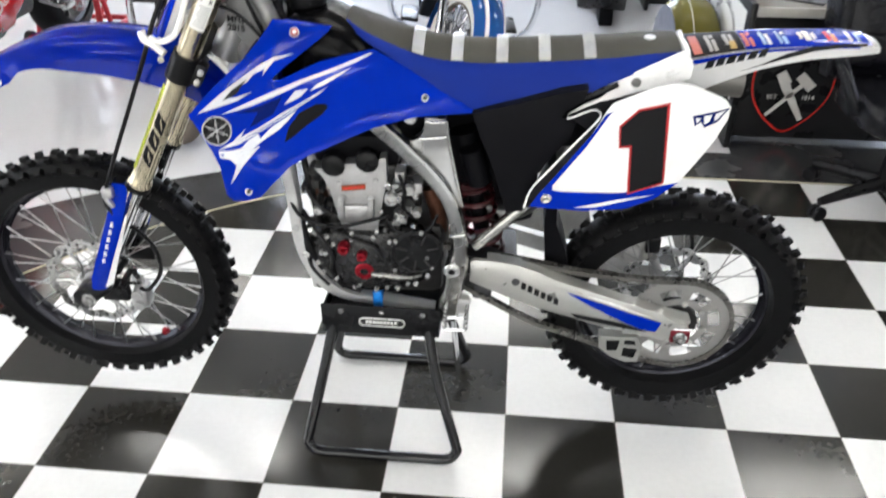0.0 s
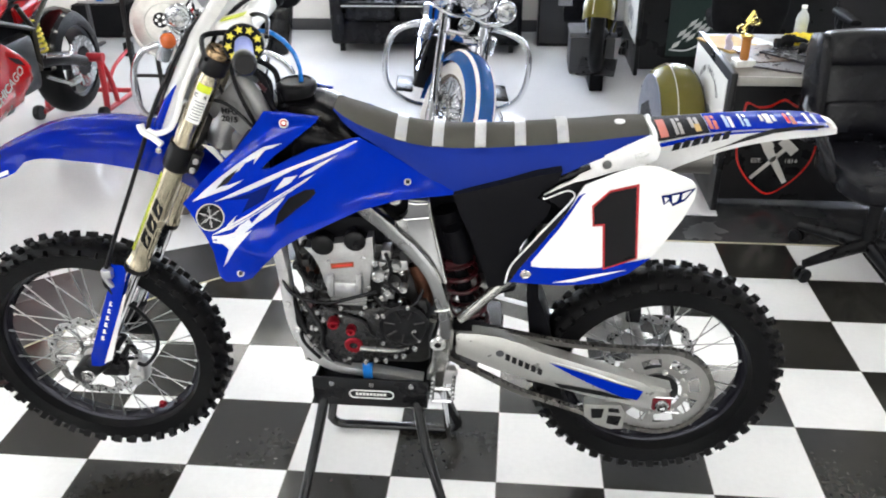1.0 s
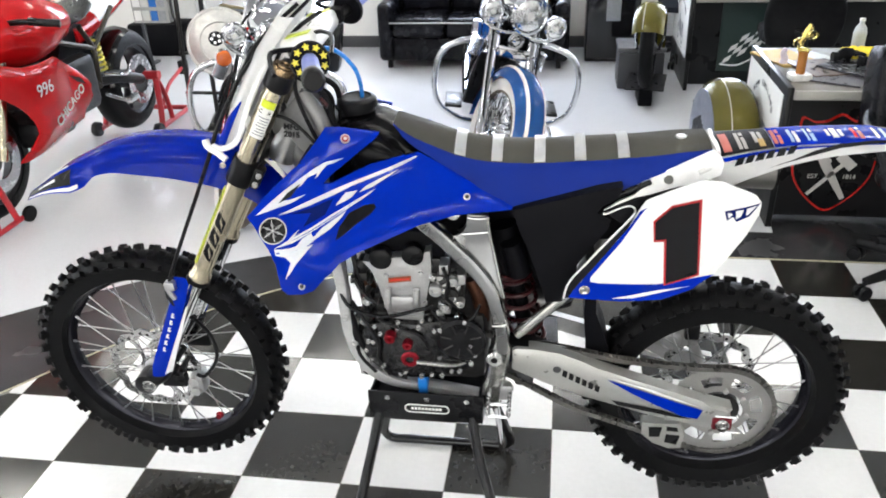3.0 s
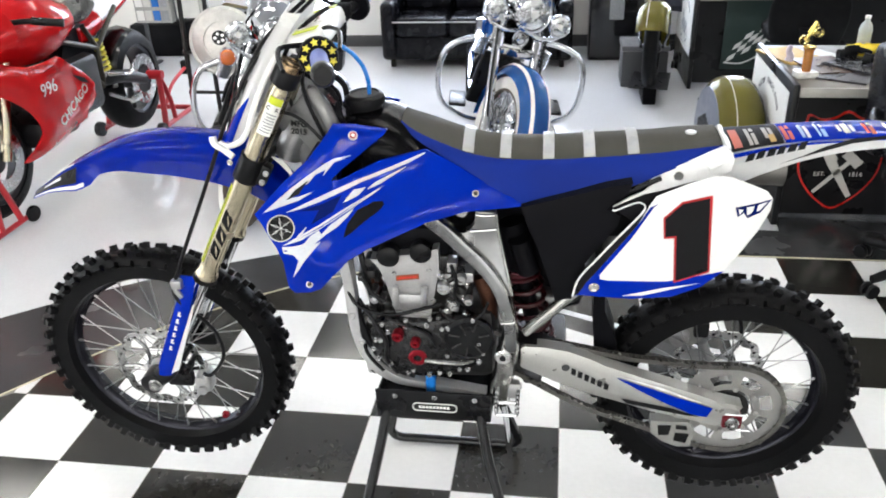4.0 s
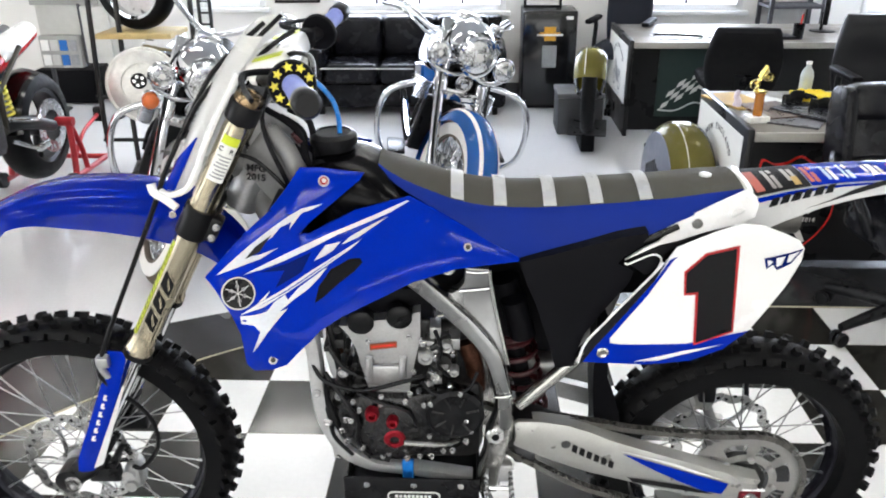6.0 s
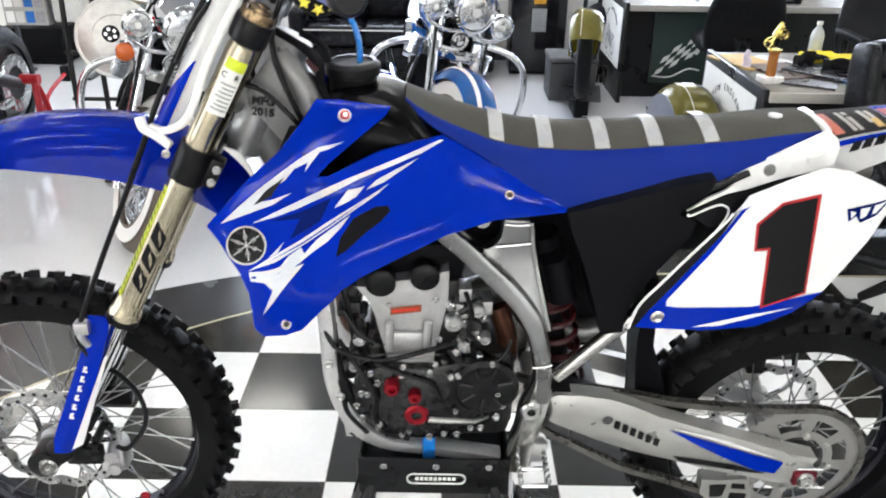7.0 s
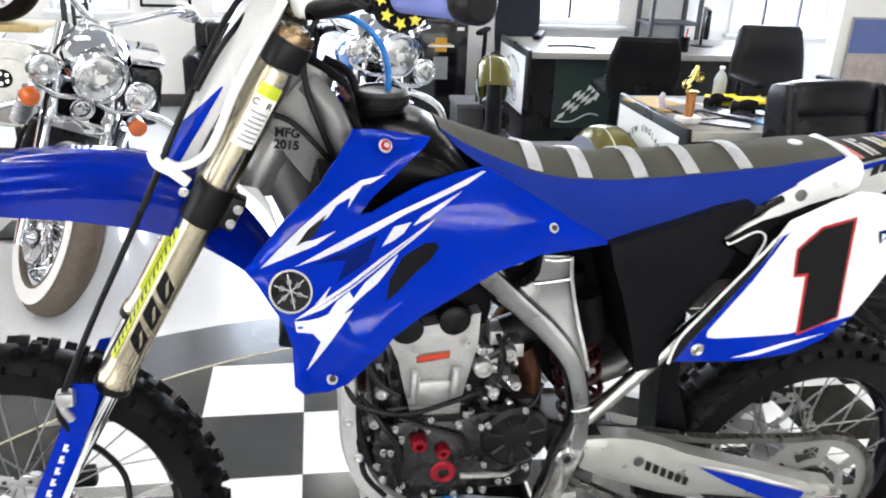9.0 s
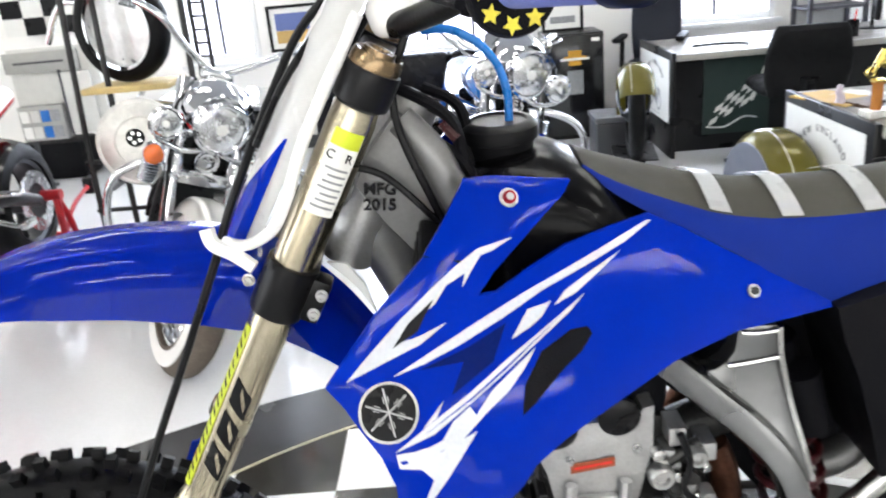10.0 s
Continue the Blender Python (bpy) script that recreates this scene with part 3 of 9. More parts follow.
tube(bm, [(0.545, -0.04, 1.40), (0.470, -0.07, 1.335), (0.405, -0.10, 1.27), (0.36, -0.10, 1.20)], 0.004, 8)
tube(bm, [(0.56, -0.02, 1.37), (0.50, -0.05, 1.33), (0.45, -0.05, 1.25), (0.46, -0.04, 1.16)], 0.0045, 8)
tube(bm, [(0.62, -0.20, 1.335), (0.60, -0.12, 1.35), (0.545, -0.07, 1.33), (0.50, -0.075, 1.23), (0.53, -0.08, 1.12), (0.56, -0.07, 1.05)], 0.0045, 8)
part("control_cable", bm, BLACK, bike, "black clutch and throttle cables")
bm = B()
tube(bm, [(0.150, -0.122, 0.66), (0.172, -0.105, 0.628), (0.196, -0.092, 0.565), (0.192, -0.085, 0.49), (0.150, -0.085, 0.432), (0.125, -0.08, 0.43)], 0.0052, 8)
part("caliper_hose", bm, BLACK, bike, "black looped hose to the caliper")
bm = B()
box(bm, 0.098, 0.136, -0.082, -0.034, 0.362, 0.425, 0.012)
rod(bm, (0.114, -0.092, 0.41), (0.114, -0.03, 0.41), 0.014)
rod(bm, (0.114, -0.092, 0.378), (0.114, -0.03, 0.378), 0.013)
cal = part("brake_caliper", bm, ALU_MATT, bike, "cast front brake caliper")
bm = B()
for i in range(7):
    a = i * 0.9
    rod(bm, (0.07 + 0.03 * math.cos(a), -0.10, 0.47 + 0.03 * math.sin(a)), (0.07 + 0.03 * math.cos(a), -0.06, 0.47 + 0.03 * math.sin(a)), 0.008, seg=8)
part("caliper_mount", bm, BLACK, cal, "black caliper mount")

# prints on the fork tube
def on_tube(z, around, r=0.0245):
    """A point on the left outer tube's skin; around: radians from straight out (-y) towards the front."""
    p = on_fork(z, -0.105)
    ahead = Vector((-0.877, 0, 0.48))
    return p + r * (-math.cos(around) * Vector((0, 1, 0)) + math.sin(around) * ahead)


def tube_patch(z0, z1, a0, a1, r, lean=0.0):
    bm = B()
    rows = []
    for i in range(5):
        z = z0 + (z1 - z0) * i / 4
        rows.append([bm.verts.new(on_tube(z + lean * k / 6, a0 + (a1 - a0) * k / 6, r=r)) for k in range(7)])
    for a, b in zip(rows, rows[1:]):
        for k in range(6):
            bm.faces.new((a[k], a[k + 1], b[k + 1], b[k]))
    return bm


part("lime_strip", tube_patch(0.80, 1.00, 0.75, 1.25, 0.0246), LIME, left_leg, "lime green printed strip")
for i in range(16):
    z = 0.806 + 0.0120 * i
    part("strip_mark", tube_patch(z, z + (0.0035, 0.0050, 0.0042)[i % 3], 0.84, 1.16, 0.0250, 0.006), BLACK, left_leg)
for s in (1,):
    bm = B()
    a = on_fork(0.81, 0.105)
    part("lime_strip", tube(B(), [on_fork(0.81, 0.078, 0.012), on_fork(0.985, 0.078, 0.012)], 0.006, 8, steps=1), LIME, right_leg, "lime green printed strip")
for i in range(3):
    z = 0.818 + 0.040 * i
    part("logo_bar", tube_patch(z, z + 0.029, -0.55, 0.45, 0.0247, 0.02), BLACK, left_leg, "bold black printed mark")
    part("logo_gap", tube_patch(z + 0.011, z + 0.020, -0.35, 0.05, 0.0250, 0.02), CHAMPAGNE, left_leg)
lab = part("sticker", tube_patch(1.133, 1.212, -0.75, 0.55, 0.0249), PAPER, left_leg, "white service sticker with a lime heading and printed lines")
part("sticker_heading", tube_patch(1.199, 1.214, -0.72, 0.52, 0.0252), LIME, left_leg)
for i in range(7):
    z = 1.140 + 0.0062 * i
    part("printed_line", tube_patch(z, z + 0.0022, -0.62, 0.35 - 0.1 * (i % 3), 0.0252), PRINT_GREY, left_leg)
for ch, ar in (("C", 0.32), ("R", -0.45)):
    p = on_tube(1.190, ar, r=0.0255)
    up = Vector((0.48, 0, 0.877))
    out = (p - on_fork(1.190, -0.105)).normalized()
    out = (out - up * out.dot(up)).normalized()
    side = up.cross(out)
    m = Matrix((side, up, out)).transposed().to_4x4()
    text_mesh(ch, 0.013, Matrix.Translation(p) @ m, left_leg, BLACK, "letter")

# triple clamps
def clamp(z, thick, deep, label, bolts):
    t = Matrix.Translation((fork_x(z), 0, z)) @ Matrix.Rotation(math.atan2(0.48, 0.877), 4, "Y")
    bm = B()
    box(bm, -deep * 0.8, deep, -0.10, 0.10, -thick / 2, thick / 2, 0.008, t)
    for s in (-1, 1):
        bmx = t @ Matrix.Translation((0, s * 0.105, 0))
        lathe(bm, [(0.024, -thick * 0.62), (0.0284, -thick * 0.6), (0.0292, -thick * 0.5), (0.0292, thick * 0.5), (0.0284, thick * 0.6), (0.024, thick * 0.62)], bmx.translation, 28, (t.to_3x3() @ Matrix.Rotation(math.pi / 2, 3, "X")))
        if bolts:
            box(bm, 0.024, 0.046, s * 0.105 - 0.014, s * 0.105 + 0.014, -thick / 2, thick / 2, 0.004, t)
    c = part("triple_clamp", bm, BLACK, bike, label)
    for k in ((-0.012, 0.012) if bolts else ()):
        q = t @ Vector((0.039, -0.120, k))
        part("clamp_bolt", hexagon(q, 0.0050, 0.007), ALU_MATT, c, "dull steel clamp bolt")
    return c


clamp(1.046, 0.052, 0.030, "black lower triple clamp with two bolts", True)
clamp(1.252, 0.030, 0.026, "black upper triple clamp", False)
# handlebar, grips, pad
bm = B()
tube(bm, [(0.602, -0.285, 1.349), (0.588, -0.22, 1.344), (0.545, -0.14, 1.318), (0.505, -0.07, 1.300), (0.505, 0.06, 1.300), (0.535, 0.10, 1.312), (0.560, 0.14, 1.322), (0.575, 0.17, 1.327)], 0.0125, 14)
bar = part("handlebar", bm, BLACK, bike, "tapered black handlebar")
for s in (-1, 1):
    a, b = (Vector((0.602, -0.285, 1.349)), Vector((0.645, -0.425, 1.366))) if s < 0 else (Vector((0.572, 0.165, 1.326)), Vector((0.596, 0.265, 1.340)))
    perch = 0.235 if s < 0 else 0.13
    d = (b - a).normalized()
    part("grip", rod(B(), a, b, 0.0155, 0.0165, 20), BLUE_GRIP, bar, "lavender blue rubber grip")
    part("grip_end", lathe(B(), [(0.0165, -0.006), (0.0195, 0.0), (0.0195, 0.026), (0.015, 0.032)], b, 20, d.to_track_quat("Y", "Z").to_matrix()), BLACK, bar, "black bar end")
    turn = d.to_track_quat("Y", "Z").to_matrix()
    part("grip_donut", lathe(B(), [(0.016, -0.004), (0.034, -0.004), (0.036, 0.0), (0.036, 0.004), (0.034, 0.009), (0.016, 0.009)], a, 32, turn), BLACK_MATT, bar, "black foam ring with yellow stars")
    bm = B()
    for k in range(9):
        an = 2 * math.pi * k / 9
        pts = []
        for j in range(10):
            rr = 0.0080 if j % 2 == 0 else 0.0038
            aj = 2 * math.pi * j / 10 + an
            pts.append(bm.verts.new(a + turn @ Vector((0.0265 * math.cos(an) + rr * math.cos(aj), 0.0097, 0.0265 * math.sin(an) + rr * math.sin(aj)))))
        bm.faces.new(pts)
    part("star_print", bm, YELLOW, bar, "yellow stars")
    bm = B()
    dx, dz = (0.0, 0.0) if s < 0 else (-0.03, -0.02)
    box(bm, 0.565 + dx, 0.60 + dx, s * perch - 0.02, s * perch + 0.02, 1.325 + dz, 1.36 + dz, 0.008)
    tube(bm, [(0.570 + dx, s * perch, 1.355 + dz), (0.530 + dx, s * (perch + 0.035), 1.360 + dz), (0.540 + dx, s * (perch + 0.085), 1.355 + dz), (0.562 + dx, s * (perch + 0.135), 1.350 + dz)], (0.0055, 0.004), 8)
    part("lever", bm, BLACK_MATT, bar, "black lever with perch")
bm = B()
t = Matrix.Translation((0.525, 0, 1.315)) @ Matrix.Rotation(radians(-14), 4, "Y")
box(bm, -0.040, 0.042, -0.10, 0.10, -0.018, 0.024, 0.014, t, 3)
pad = part("bar_pad", bm, WHITE, bike, "white bar pad with lime corners and dark print")
for s in (-1, 1):
    part("pad_corner", box(B(), -0.020, 0.030, s * 0.084 - 0.012, s * 0.084 + 0.012, 0.0235, 0.0255, 0.0, t), LIME, pad, "lime print")
bm = B()
for i in range(3):
    box(bm, -0.016 + 0.012 * i, -0.013 + 0.012 * i, -0.025, 0.03 - 0.012 * i, 0.0242, 0.0252, 0.0, t)
part("pad_print", bm, BLACK, pad)

# front number plate, its guide and bracket
bm = B()
rows = []
for i in range(57):
    z = 1.096 + (1.375 - 1.096) * i / 56
    wide = 0.090 + 0.030 * min(1.0, (z - 1.096) / 0.10) - 0.03 * max(0.0, (z - 1.30) / 0.075)
    base = 0.338 + (z - 1.085) * 0.60 + 0.25 * max(0.0, z - 1.30) ** 1.2
    rows.append([(base - 0.046 * math.cos(a) ** 0.6, wide * math.copysign(abs(math.sin(a)) ** 0.6, a), z) for a in (math.pi / 2 * (k / 20 - 1) * 0.999 for k in range(41))])
loft(bm, rows)
bmesh.ops.solidify(bm, geom=list(bm.faces), thickness=0.004)
np_ = part("number_plate", bm, WHITE, bike, "white front number plate with a blue foot")
for s in (-1, 1):
    rows = []
    for i in range(13):
        z = 1.098 + 0.112 * i / 12
        wide = 0.090 + 0.030 * min(1.0, (z - 1.096) / 0.10)
        base = 0.338 + (z - 1.085) * 0.60
        u0 = 0.02 if z < 1.140 else 0.02 + 0.84 * min(1.0, (z - 1.140) / 0.070) ** 0.5
        rows.append([(base - 0.046 * math.cos(a) ** 0.6 - 0.0012, s * (wide * math.sin(a) ** 0.6 + 0.0016), z) for a in (math.pi / 2 * (u0 + (0.90 - u0) * k / 10) for k in range(11))])
    part("blue_print", loft(B(), rows), BLUE, np_, "blue lower print")
bm = B()
tube(bm, [(0.478, -0.112, 1.320), (0.452, -0.119, 1.276), (0.424, -0.122, 1.229), (0.404, -0.123, 1.191), (0.388, -0.124, 1.153), (0.370, -0.124, 1.122), (0.350, -0.124, 1.108), (0.330, -0.123, 1.104), (0.314, -0.120, 1.110)], 0.0062, 8)
tube(bm, [(0.300, -0.120, 1.124), (0.305, -0.125, 1.109), (0.324, -0.129, 1.098), (0.344, -0.134, 1.083)], (0.0085, 0.0075), 8)
br = part("plate_bracket", bm, WHITE, bike, "white plate edge and hose guide")
part("bracket_screw", hexagon((0.338, -0.142, 1.074), 0.005, 0.006), STEEL, br)

# front fender
crest = lerp_table([(-0.222, 0.934, 0.040, 0.010), (-0.20, 0.950, 0.056, 0.013), (-0.165, 0.972, 0.066, 0.020), (-0.121, 1.003, 0.070, 0.042), (-0.07, 1.030, 0.072, 0.062), (-0.044, 1.042, 0.073, 0.062), (-0.012, 1.055, 0.073, 0.047), (0.026, 1.068, 0.074, 0.051), (0.098, 1.083, 0.077, 0.068), (0.168, 1.087, 0.078, 0.078), (0.235, 1.083, 0.078, 0.085), (0.300, 1.068, 0.076, 0.088), (0.355, 1.032, 0.072, 0.085), (0.405, 0.978, 0.066, 0.075), (0.445, 0.915, 0.058, 0.060)])
bm = B()
rows = []
for i in range(49):
    x = -0.222 + 0.667 * i / 48
    rows.append([(x + (0.012 if x > 0.30 else 0.0) * abs(k / 10 - 1), crest(x, 2) * (k / 10 - 1), crest(x, 1) - crest(x, 3) * (0.25 * abs(k / 10 - 1) ** 1.5 + 0.75 * abs(k / 10 - 1) ** 5) + 0.004 * (math.exp(-((abs(k / 10 - 1) - 0.55) / 0.1) ** 2))) for k in range(21)])
loft(bm, rows)
bmesh.ops.solidify(bm, geom=list(bm.faces), thickness=0.0035)
fender = part("front_fender", bm, BLUE_FENDER_LIT, bike, "glossy blue front fender with white and black tip print")
for sg, (x0, x1, k0, k1), mt in ((1, (-0.205, -0.080, 0.66, 0.93), BLACK), (1, (-0.215, -0.09, 0.44, 0.58), WHITE_PRINT), (1, (-0.175, -0.125, 0.74, 0.82), WHITE_PRINT), (1, (-0.208, -0.06, 0.955, 0.995), WHITE_PRINT)):
    for sd in (-1, 1):
        bm = B()
        rr = []
        for i in range(7):
            x = x0 + (x1 - x0) * i / 6
            rr.append([(x, sd * crest(x, 2) * k, crest(x, 1) - crest(x, 3) * (0.25 * k ** 1.5 + 0.75 * k ** 5) + 0.004 * (math.exp(-((k - 0.55) / 0.1) ** 2)) + 0.0022) for k in (k0 + (k1 - k0) * j / 5 for j in range(6))])
        loft(bm, rr)
        part("tip_print", bm, mt, fender)

# radiator shrouds
def shroud_y(x, z):
    flat = 0.336 * x + 0.704 * z - 1.113
    u, v = (x - 0.66) / 0.30, (z - 1.0) / 0.15
    return max(flat, -0.285) - 0.012 * max(0.0, 1 - u * u) * max(0.0, 1 - v * v)


SHROUD = [(0.419, 1.012), (0.466, 1.056), (0.514, 1.091), (0.543, 1.122), (0.564, 1.149), (0.60, 1.145), (0.64, 1.137), (0.676, 1.130), (0.668, 1.121), (0.640, 1.104), (0.614, 1.088), (0.585, 1.070), (0.567, 1.054), (0.585, 1.053), (0.620, 1.065), (0.660, 1.077), (0.710, 1.083), (0.757, 1.087), (0.800, 1.064), (0.851, 1.033), (0.913, 0.997), (0.980, 0.960), (0.91, 0.964), (0.84, 0.968), (0.764, 0.960), (0.69, 0.940), (0.640, 0.926), (0.607, 0.912), (0.578, 0.887), (0.545, 0.848), (0.520, 0.838), (0.487, 0.836), (0.475, 0.850), (0.474, 0.915), (0.464, 0.951), (0.434, 0.995)]
DECALS = [
    ("dark_flash", BLUE_DARK, [(0.504, 1.011), (0.553, 1.019), (0.591, 1.030), (0.575, 1.003), (0.533, 0.986), (0.547, 1.009)]),
    ("white_flash", FLASH, [(0.438, 1.015), (0.461, 1.032), (0.489, 1.051), (0.524, 1.071), (0.547, 1.083), (0.571, 1.093), (0.608, 1.096), (0.586, 1.089), (0.573, 1.087), (0.562, 1.076), (0.552, 1.065), (0.556, 1.076), (0.537, 1.070), (0.525, 1.058), (0.508, 1.050), (0.496, 1.040), (0.485, 1.035), (0.506, 1.036), (0.535, 1.042), (0.508, 1.030), (0.484, 1.025), (0.457, 1.019)]),
    ("black_flash", BLACK, [(0.482, 1.032), (0.498, 1.048), (0.524, 1.062), (0.512, 1.048), (0.506, 1.040)]),
    ("white_flash", FLASH, [(0.480, 1.011), (0.521, 1.024), (0.567, 1.038), (0.614, 1.051), (0.657, 1.061), (0.703, 1.072), (0.752, 1.0845), (0.758, 1.0835), (0.725, 1.071), (0.685, 1.061), (0.632, 1.049), (0.589, 1.035), (0.543, 1.022), (0.510, 1.015)]),
    ("white_flash", FLASH, [(0.595, 1.017), (0.614, 1.037), (0.631, 1.038), (0.639, 1.039), (0.627, 1.028), (0.613, 1.022)]),
    ("white_flash", FLASH, [(0.641, 1.034), (0.655, 1.044), (0.684, 1.054), (0.720, 1.065), (0.693, 1.052), (0.666, 1.040)]),
    ("white_flash", FLASH, [(0.477, 0.955), (0.510, 0.969), (0.549, 0.984), (0.590, 1.003), (0.627, 1.018), (0.675, 1.038), (0.658, 1.027), (0.620, 1.009), (0.589, 0.994), (0.554, 0.978), (0.514, 0.961)]),
    ("blue_line", BLUE, [(0.500, 0.961), (0.552, 0.981), (0.590, 0.9985), (0.650, 1.0265), (0.590, 0.9965), (0.552, 0.979)]),
    ("white_flash", FLASH, [(0.491, 0.880), (0.510, 0.925), (0.500, 0.938), (0.480, 0.941), (0.478, 0.954), (0.495, 0.9525), (0.509, 0.953), (0.526, 0.956), (0.518, 0.947), (0.554, 0.955), (0.536, 0.938), (0.522, 0.924), (0.508, 0.903)]),
    ("white_flash", FLASH, [(0.513, 0.947), (0.532, 0.967), (0.549, 0.975), (0.554, 0.967), (0.571, 0.982), (0.592, 0.993), (0.618, 1.006), (0.606, 0.993), (0.587, 0.978), (0.563, 0.966), (0.537, 0.950)]),
    ("white_flash", FLASH, [(0.504, 0.967), (0.525, 0.984), (0.517, 0.972)]),
    ("black_vent", BLACK_MATT, [(0.598, 0.956), (0.604, 0.979), (0.623, 1.001), (0.655, 1.012), (0.673, 1.011), (0.677, 1.004), (0.664, 0.993), (0.639, 0.980), (0.613, 0.963)]),
]
for s in (-1, 1):
    fy = shroud_y if s < 0 else (lambda x, z: -shroud_y(x, z) - 0.006)
    sh = part("radiator_shroud", panel(SHROUD, fy, 0.006, fine=0.028, rim=0.004 if s < 0 else -0.004), BLUE, bike, "glossy blue radiator shroud with white flash prints")
    for i, (nm, mt, out) in enumerate(DECALS):
        off = -0.0012 - 0.0003 * (i % 5)
        fd = (lambda x, z: shroud_y(x, z) + off) if s < 0 else (lambda x, z: -shroud_y(x, z) - off)
        part(nm, panel(out, fd, 0, fine=0.022), mt, sh)
    if s < 0:
        left_shroud = sh


def shroud_frame(x, z, lift=0.002):
    """A pose on the left shroud's skin, its z axis outwards, y up along the sheet."""
    p = Vector((x, shroud_y(x, z), z))
    n = Vector((-0.336, 1, -0.704)).normalized() * -1
    up = Vector((0, 0, 1))
    up = (up - n * up.dot(n)).normalized()
    m = Matrix((up.cross(n), up, n)).transposed().to_4x4()
    return Matrix.Translation(p + n * lift) @ m


def disc_on(m, r, h, seg=32, r2=None):
    bm = B()
    lathe(bm, [(r, 0.0), (r, h * 0.8), (r2 or r * 0.93, h)], (0, 0, 0), seg, Matrix.Rotation(math.pi / 2, 3, "X"))
    bm.transform(m)
    return bm


em = shroud_frame(0.4735, 0.985)
e = part("emblem", disc_on(em, 0.0265, 0.0015), BLACK, left_shroud, "round black and silver emblem")
bm = B()
lathe(bm, [(0.0256, 0.0), (0.0280, 0.0), (0.0280, 0.0020), (0.0256, 0.0020)], (0, 0, 0), 40, Matrix.Rotation(math.pi / 2, 3, "X"), close=True)
for k in range(6):
    a = math.pi * k / 3 + math.pi / 2
    box(bm, 0.0, 0.0225, -0.0007, 0.0007, 0.0012, 0.0026, 0, Matrix.Rotation(a, 4, "Z"))
    box(bm, 0.009, 0.0150, -0.0026, -0.0019, 0.0012, 0.0022, 0, Matrix.Rotation(a, 4, "Z"))
    box(bm, 0.009, 0.0150, 0.0019, 0.0026, 0.0012, 0.0022, 0, Matrix.Rotation(a, 4, "Z"))
bm.transform(em)
part("emblem_ring", bm, ALU_MATT, left_shroud, "silver ring with six rays")
m = shroud_frame(0.607, 1.127)
part("shroud_bolt", disc_on(m, 0.0100, 0.003), ALU_MATT, left_shroud, "steel washer")
part("shroud_bolt", disc_on(m, 0.0070, 0.006), RED_ANO, left_shroud, "red anodised bolt head")
part("shroud_bolt", disc_on(m, 0.0040, 0.0075), STEEL, left_shroud)
for q in ((0.862, 0.999), (0.523, 0.862)):
    m = shroud_frame(*q)
    part("shroud_bolt", disc_on(m, 0.0075, 0.0025), ALU_MATT, left_shroud, "dull steel bolt")
    part("shroud_bolt", disc_on(m, 0.0050, 0.0045, 6), DARK_METAL, left_shroud)

part("fender_edge", panel([(0.407, 1.057), (0.430, 1.052), (0.4465, 1.026), (0.4585, 0.981), (0.4405, 1.018), (0.425, 1.038)], -0.076, 0.004, fine=0.03), WHITE, fender, "white pointed rear edge")
# radiators and tank behind the shrouds
for s in (-1, 1):
    bm = B()
    t = Matrix.Translation((0.505, s * 0.122, 0.965)) @ Matrix.Rotation(radians(14), 4, "Y")
    box(bm, -0.022, 0.022, -0.05, 0.05, -0.13, 0.13, 0.004, t)
    part("radiator", bm, BLACK_MATT, bike, "dark radiator core")
    for i in range(22):
        part("radiator_fin", box(B(), -0.0235, -0.0215, -0.048, 0.048, -0.12 + 0.011 * i, -0.1165 + 0.011 * i, 0, t), BLACK, bike)
tank = lerp_table([(0.545, 1.085, 0.060), (0.575, 1.134, 0.085), (0.615, 1.150, 0.105), (0.66, 1.146, 0.113), (0.70, 1.130, 0.113), (0.74, 1.098, 0.110), (0.80, 1.045, 0.095)])
bm = B()
rows = []
for i in range(31):
    x = 0.545 + 0.255 * i / 30
    ring = []
    for k in range(41):
        a = -2.1 + 4.2 * k / 40
        q = min(abs(a), math.pi / 2)
        ring.append((x, tank(x, 2) * math.copysign(math.sin(q) ** 0.8, a), tank(x, 1) - 0.070 * (1 - math.cos(q)) - 0.16 * max(0.0, abs(a) - math.pi / 2)))
    rows.append(ring)
loft(bm, rows, closed=True)
tk = part("fuel_tank", bm, surface("gloss_black_tank", (0.0025, 0.0025, 0.003), 0.22, vary=0.1, scale=6, fine=40, spec=0.09), bike, "glossy black fuel tank")
bm = lathe(B(), [(0.036, -0.01), (0.039, 0.004), (0.039, 0.010), (0.0445, 0.012), (0.045, 0.020), (0.0445, 0.027), (0.039, 0.032), (0.033, 0.033), (0.031, 0.030), (0.010, 0.030)], (0.612, 0, 1.146), 28, Matrix.Rotation(math.pi / 2, 3, "X"))
part("fuel_cap", bm, BLACK, tk, "black ribbed fuel cap")
part("vent_hose", tube(B(), [(0.624, 0, 1.172), (0.624, 0, 1.205), (0.616, 0, 1.236), (0.603, 0, 1.256), (0.590, 0.004, 1.268), (0.565, 0.012, 1.280), (0.535, 0.02, 1.280)], 0.0048, 10), BLUE_HOSE, tk, "bright blue vent hose")

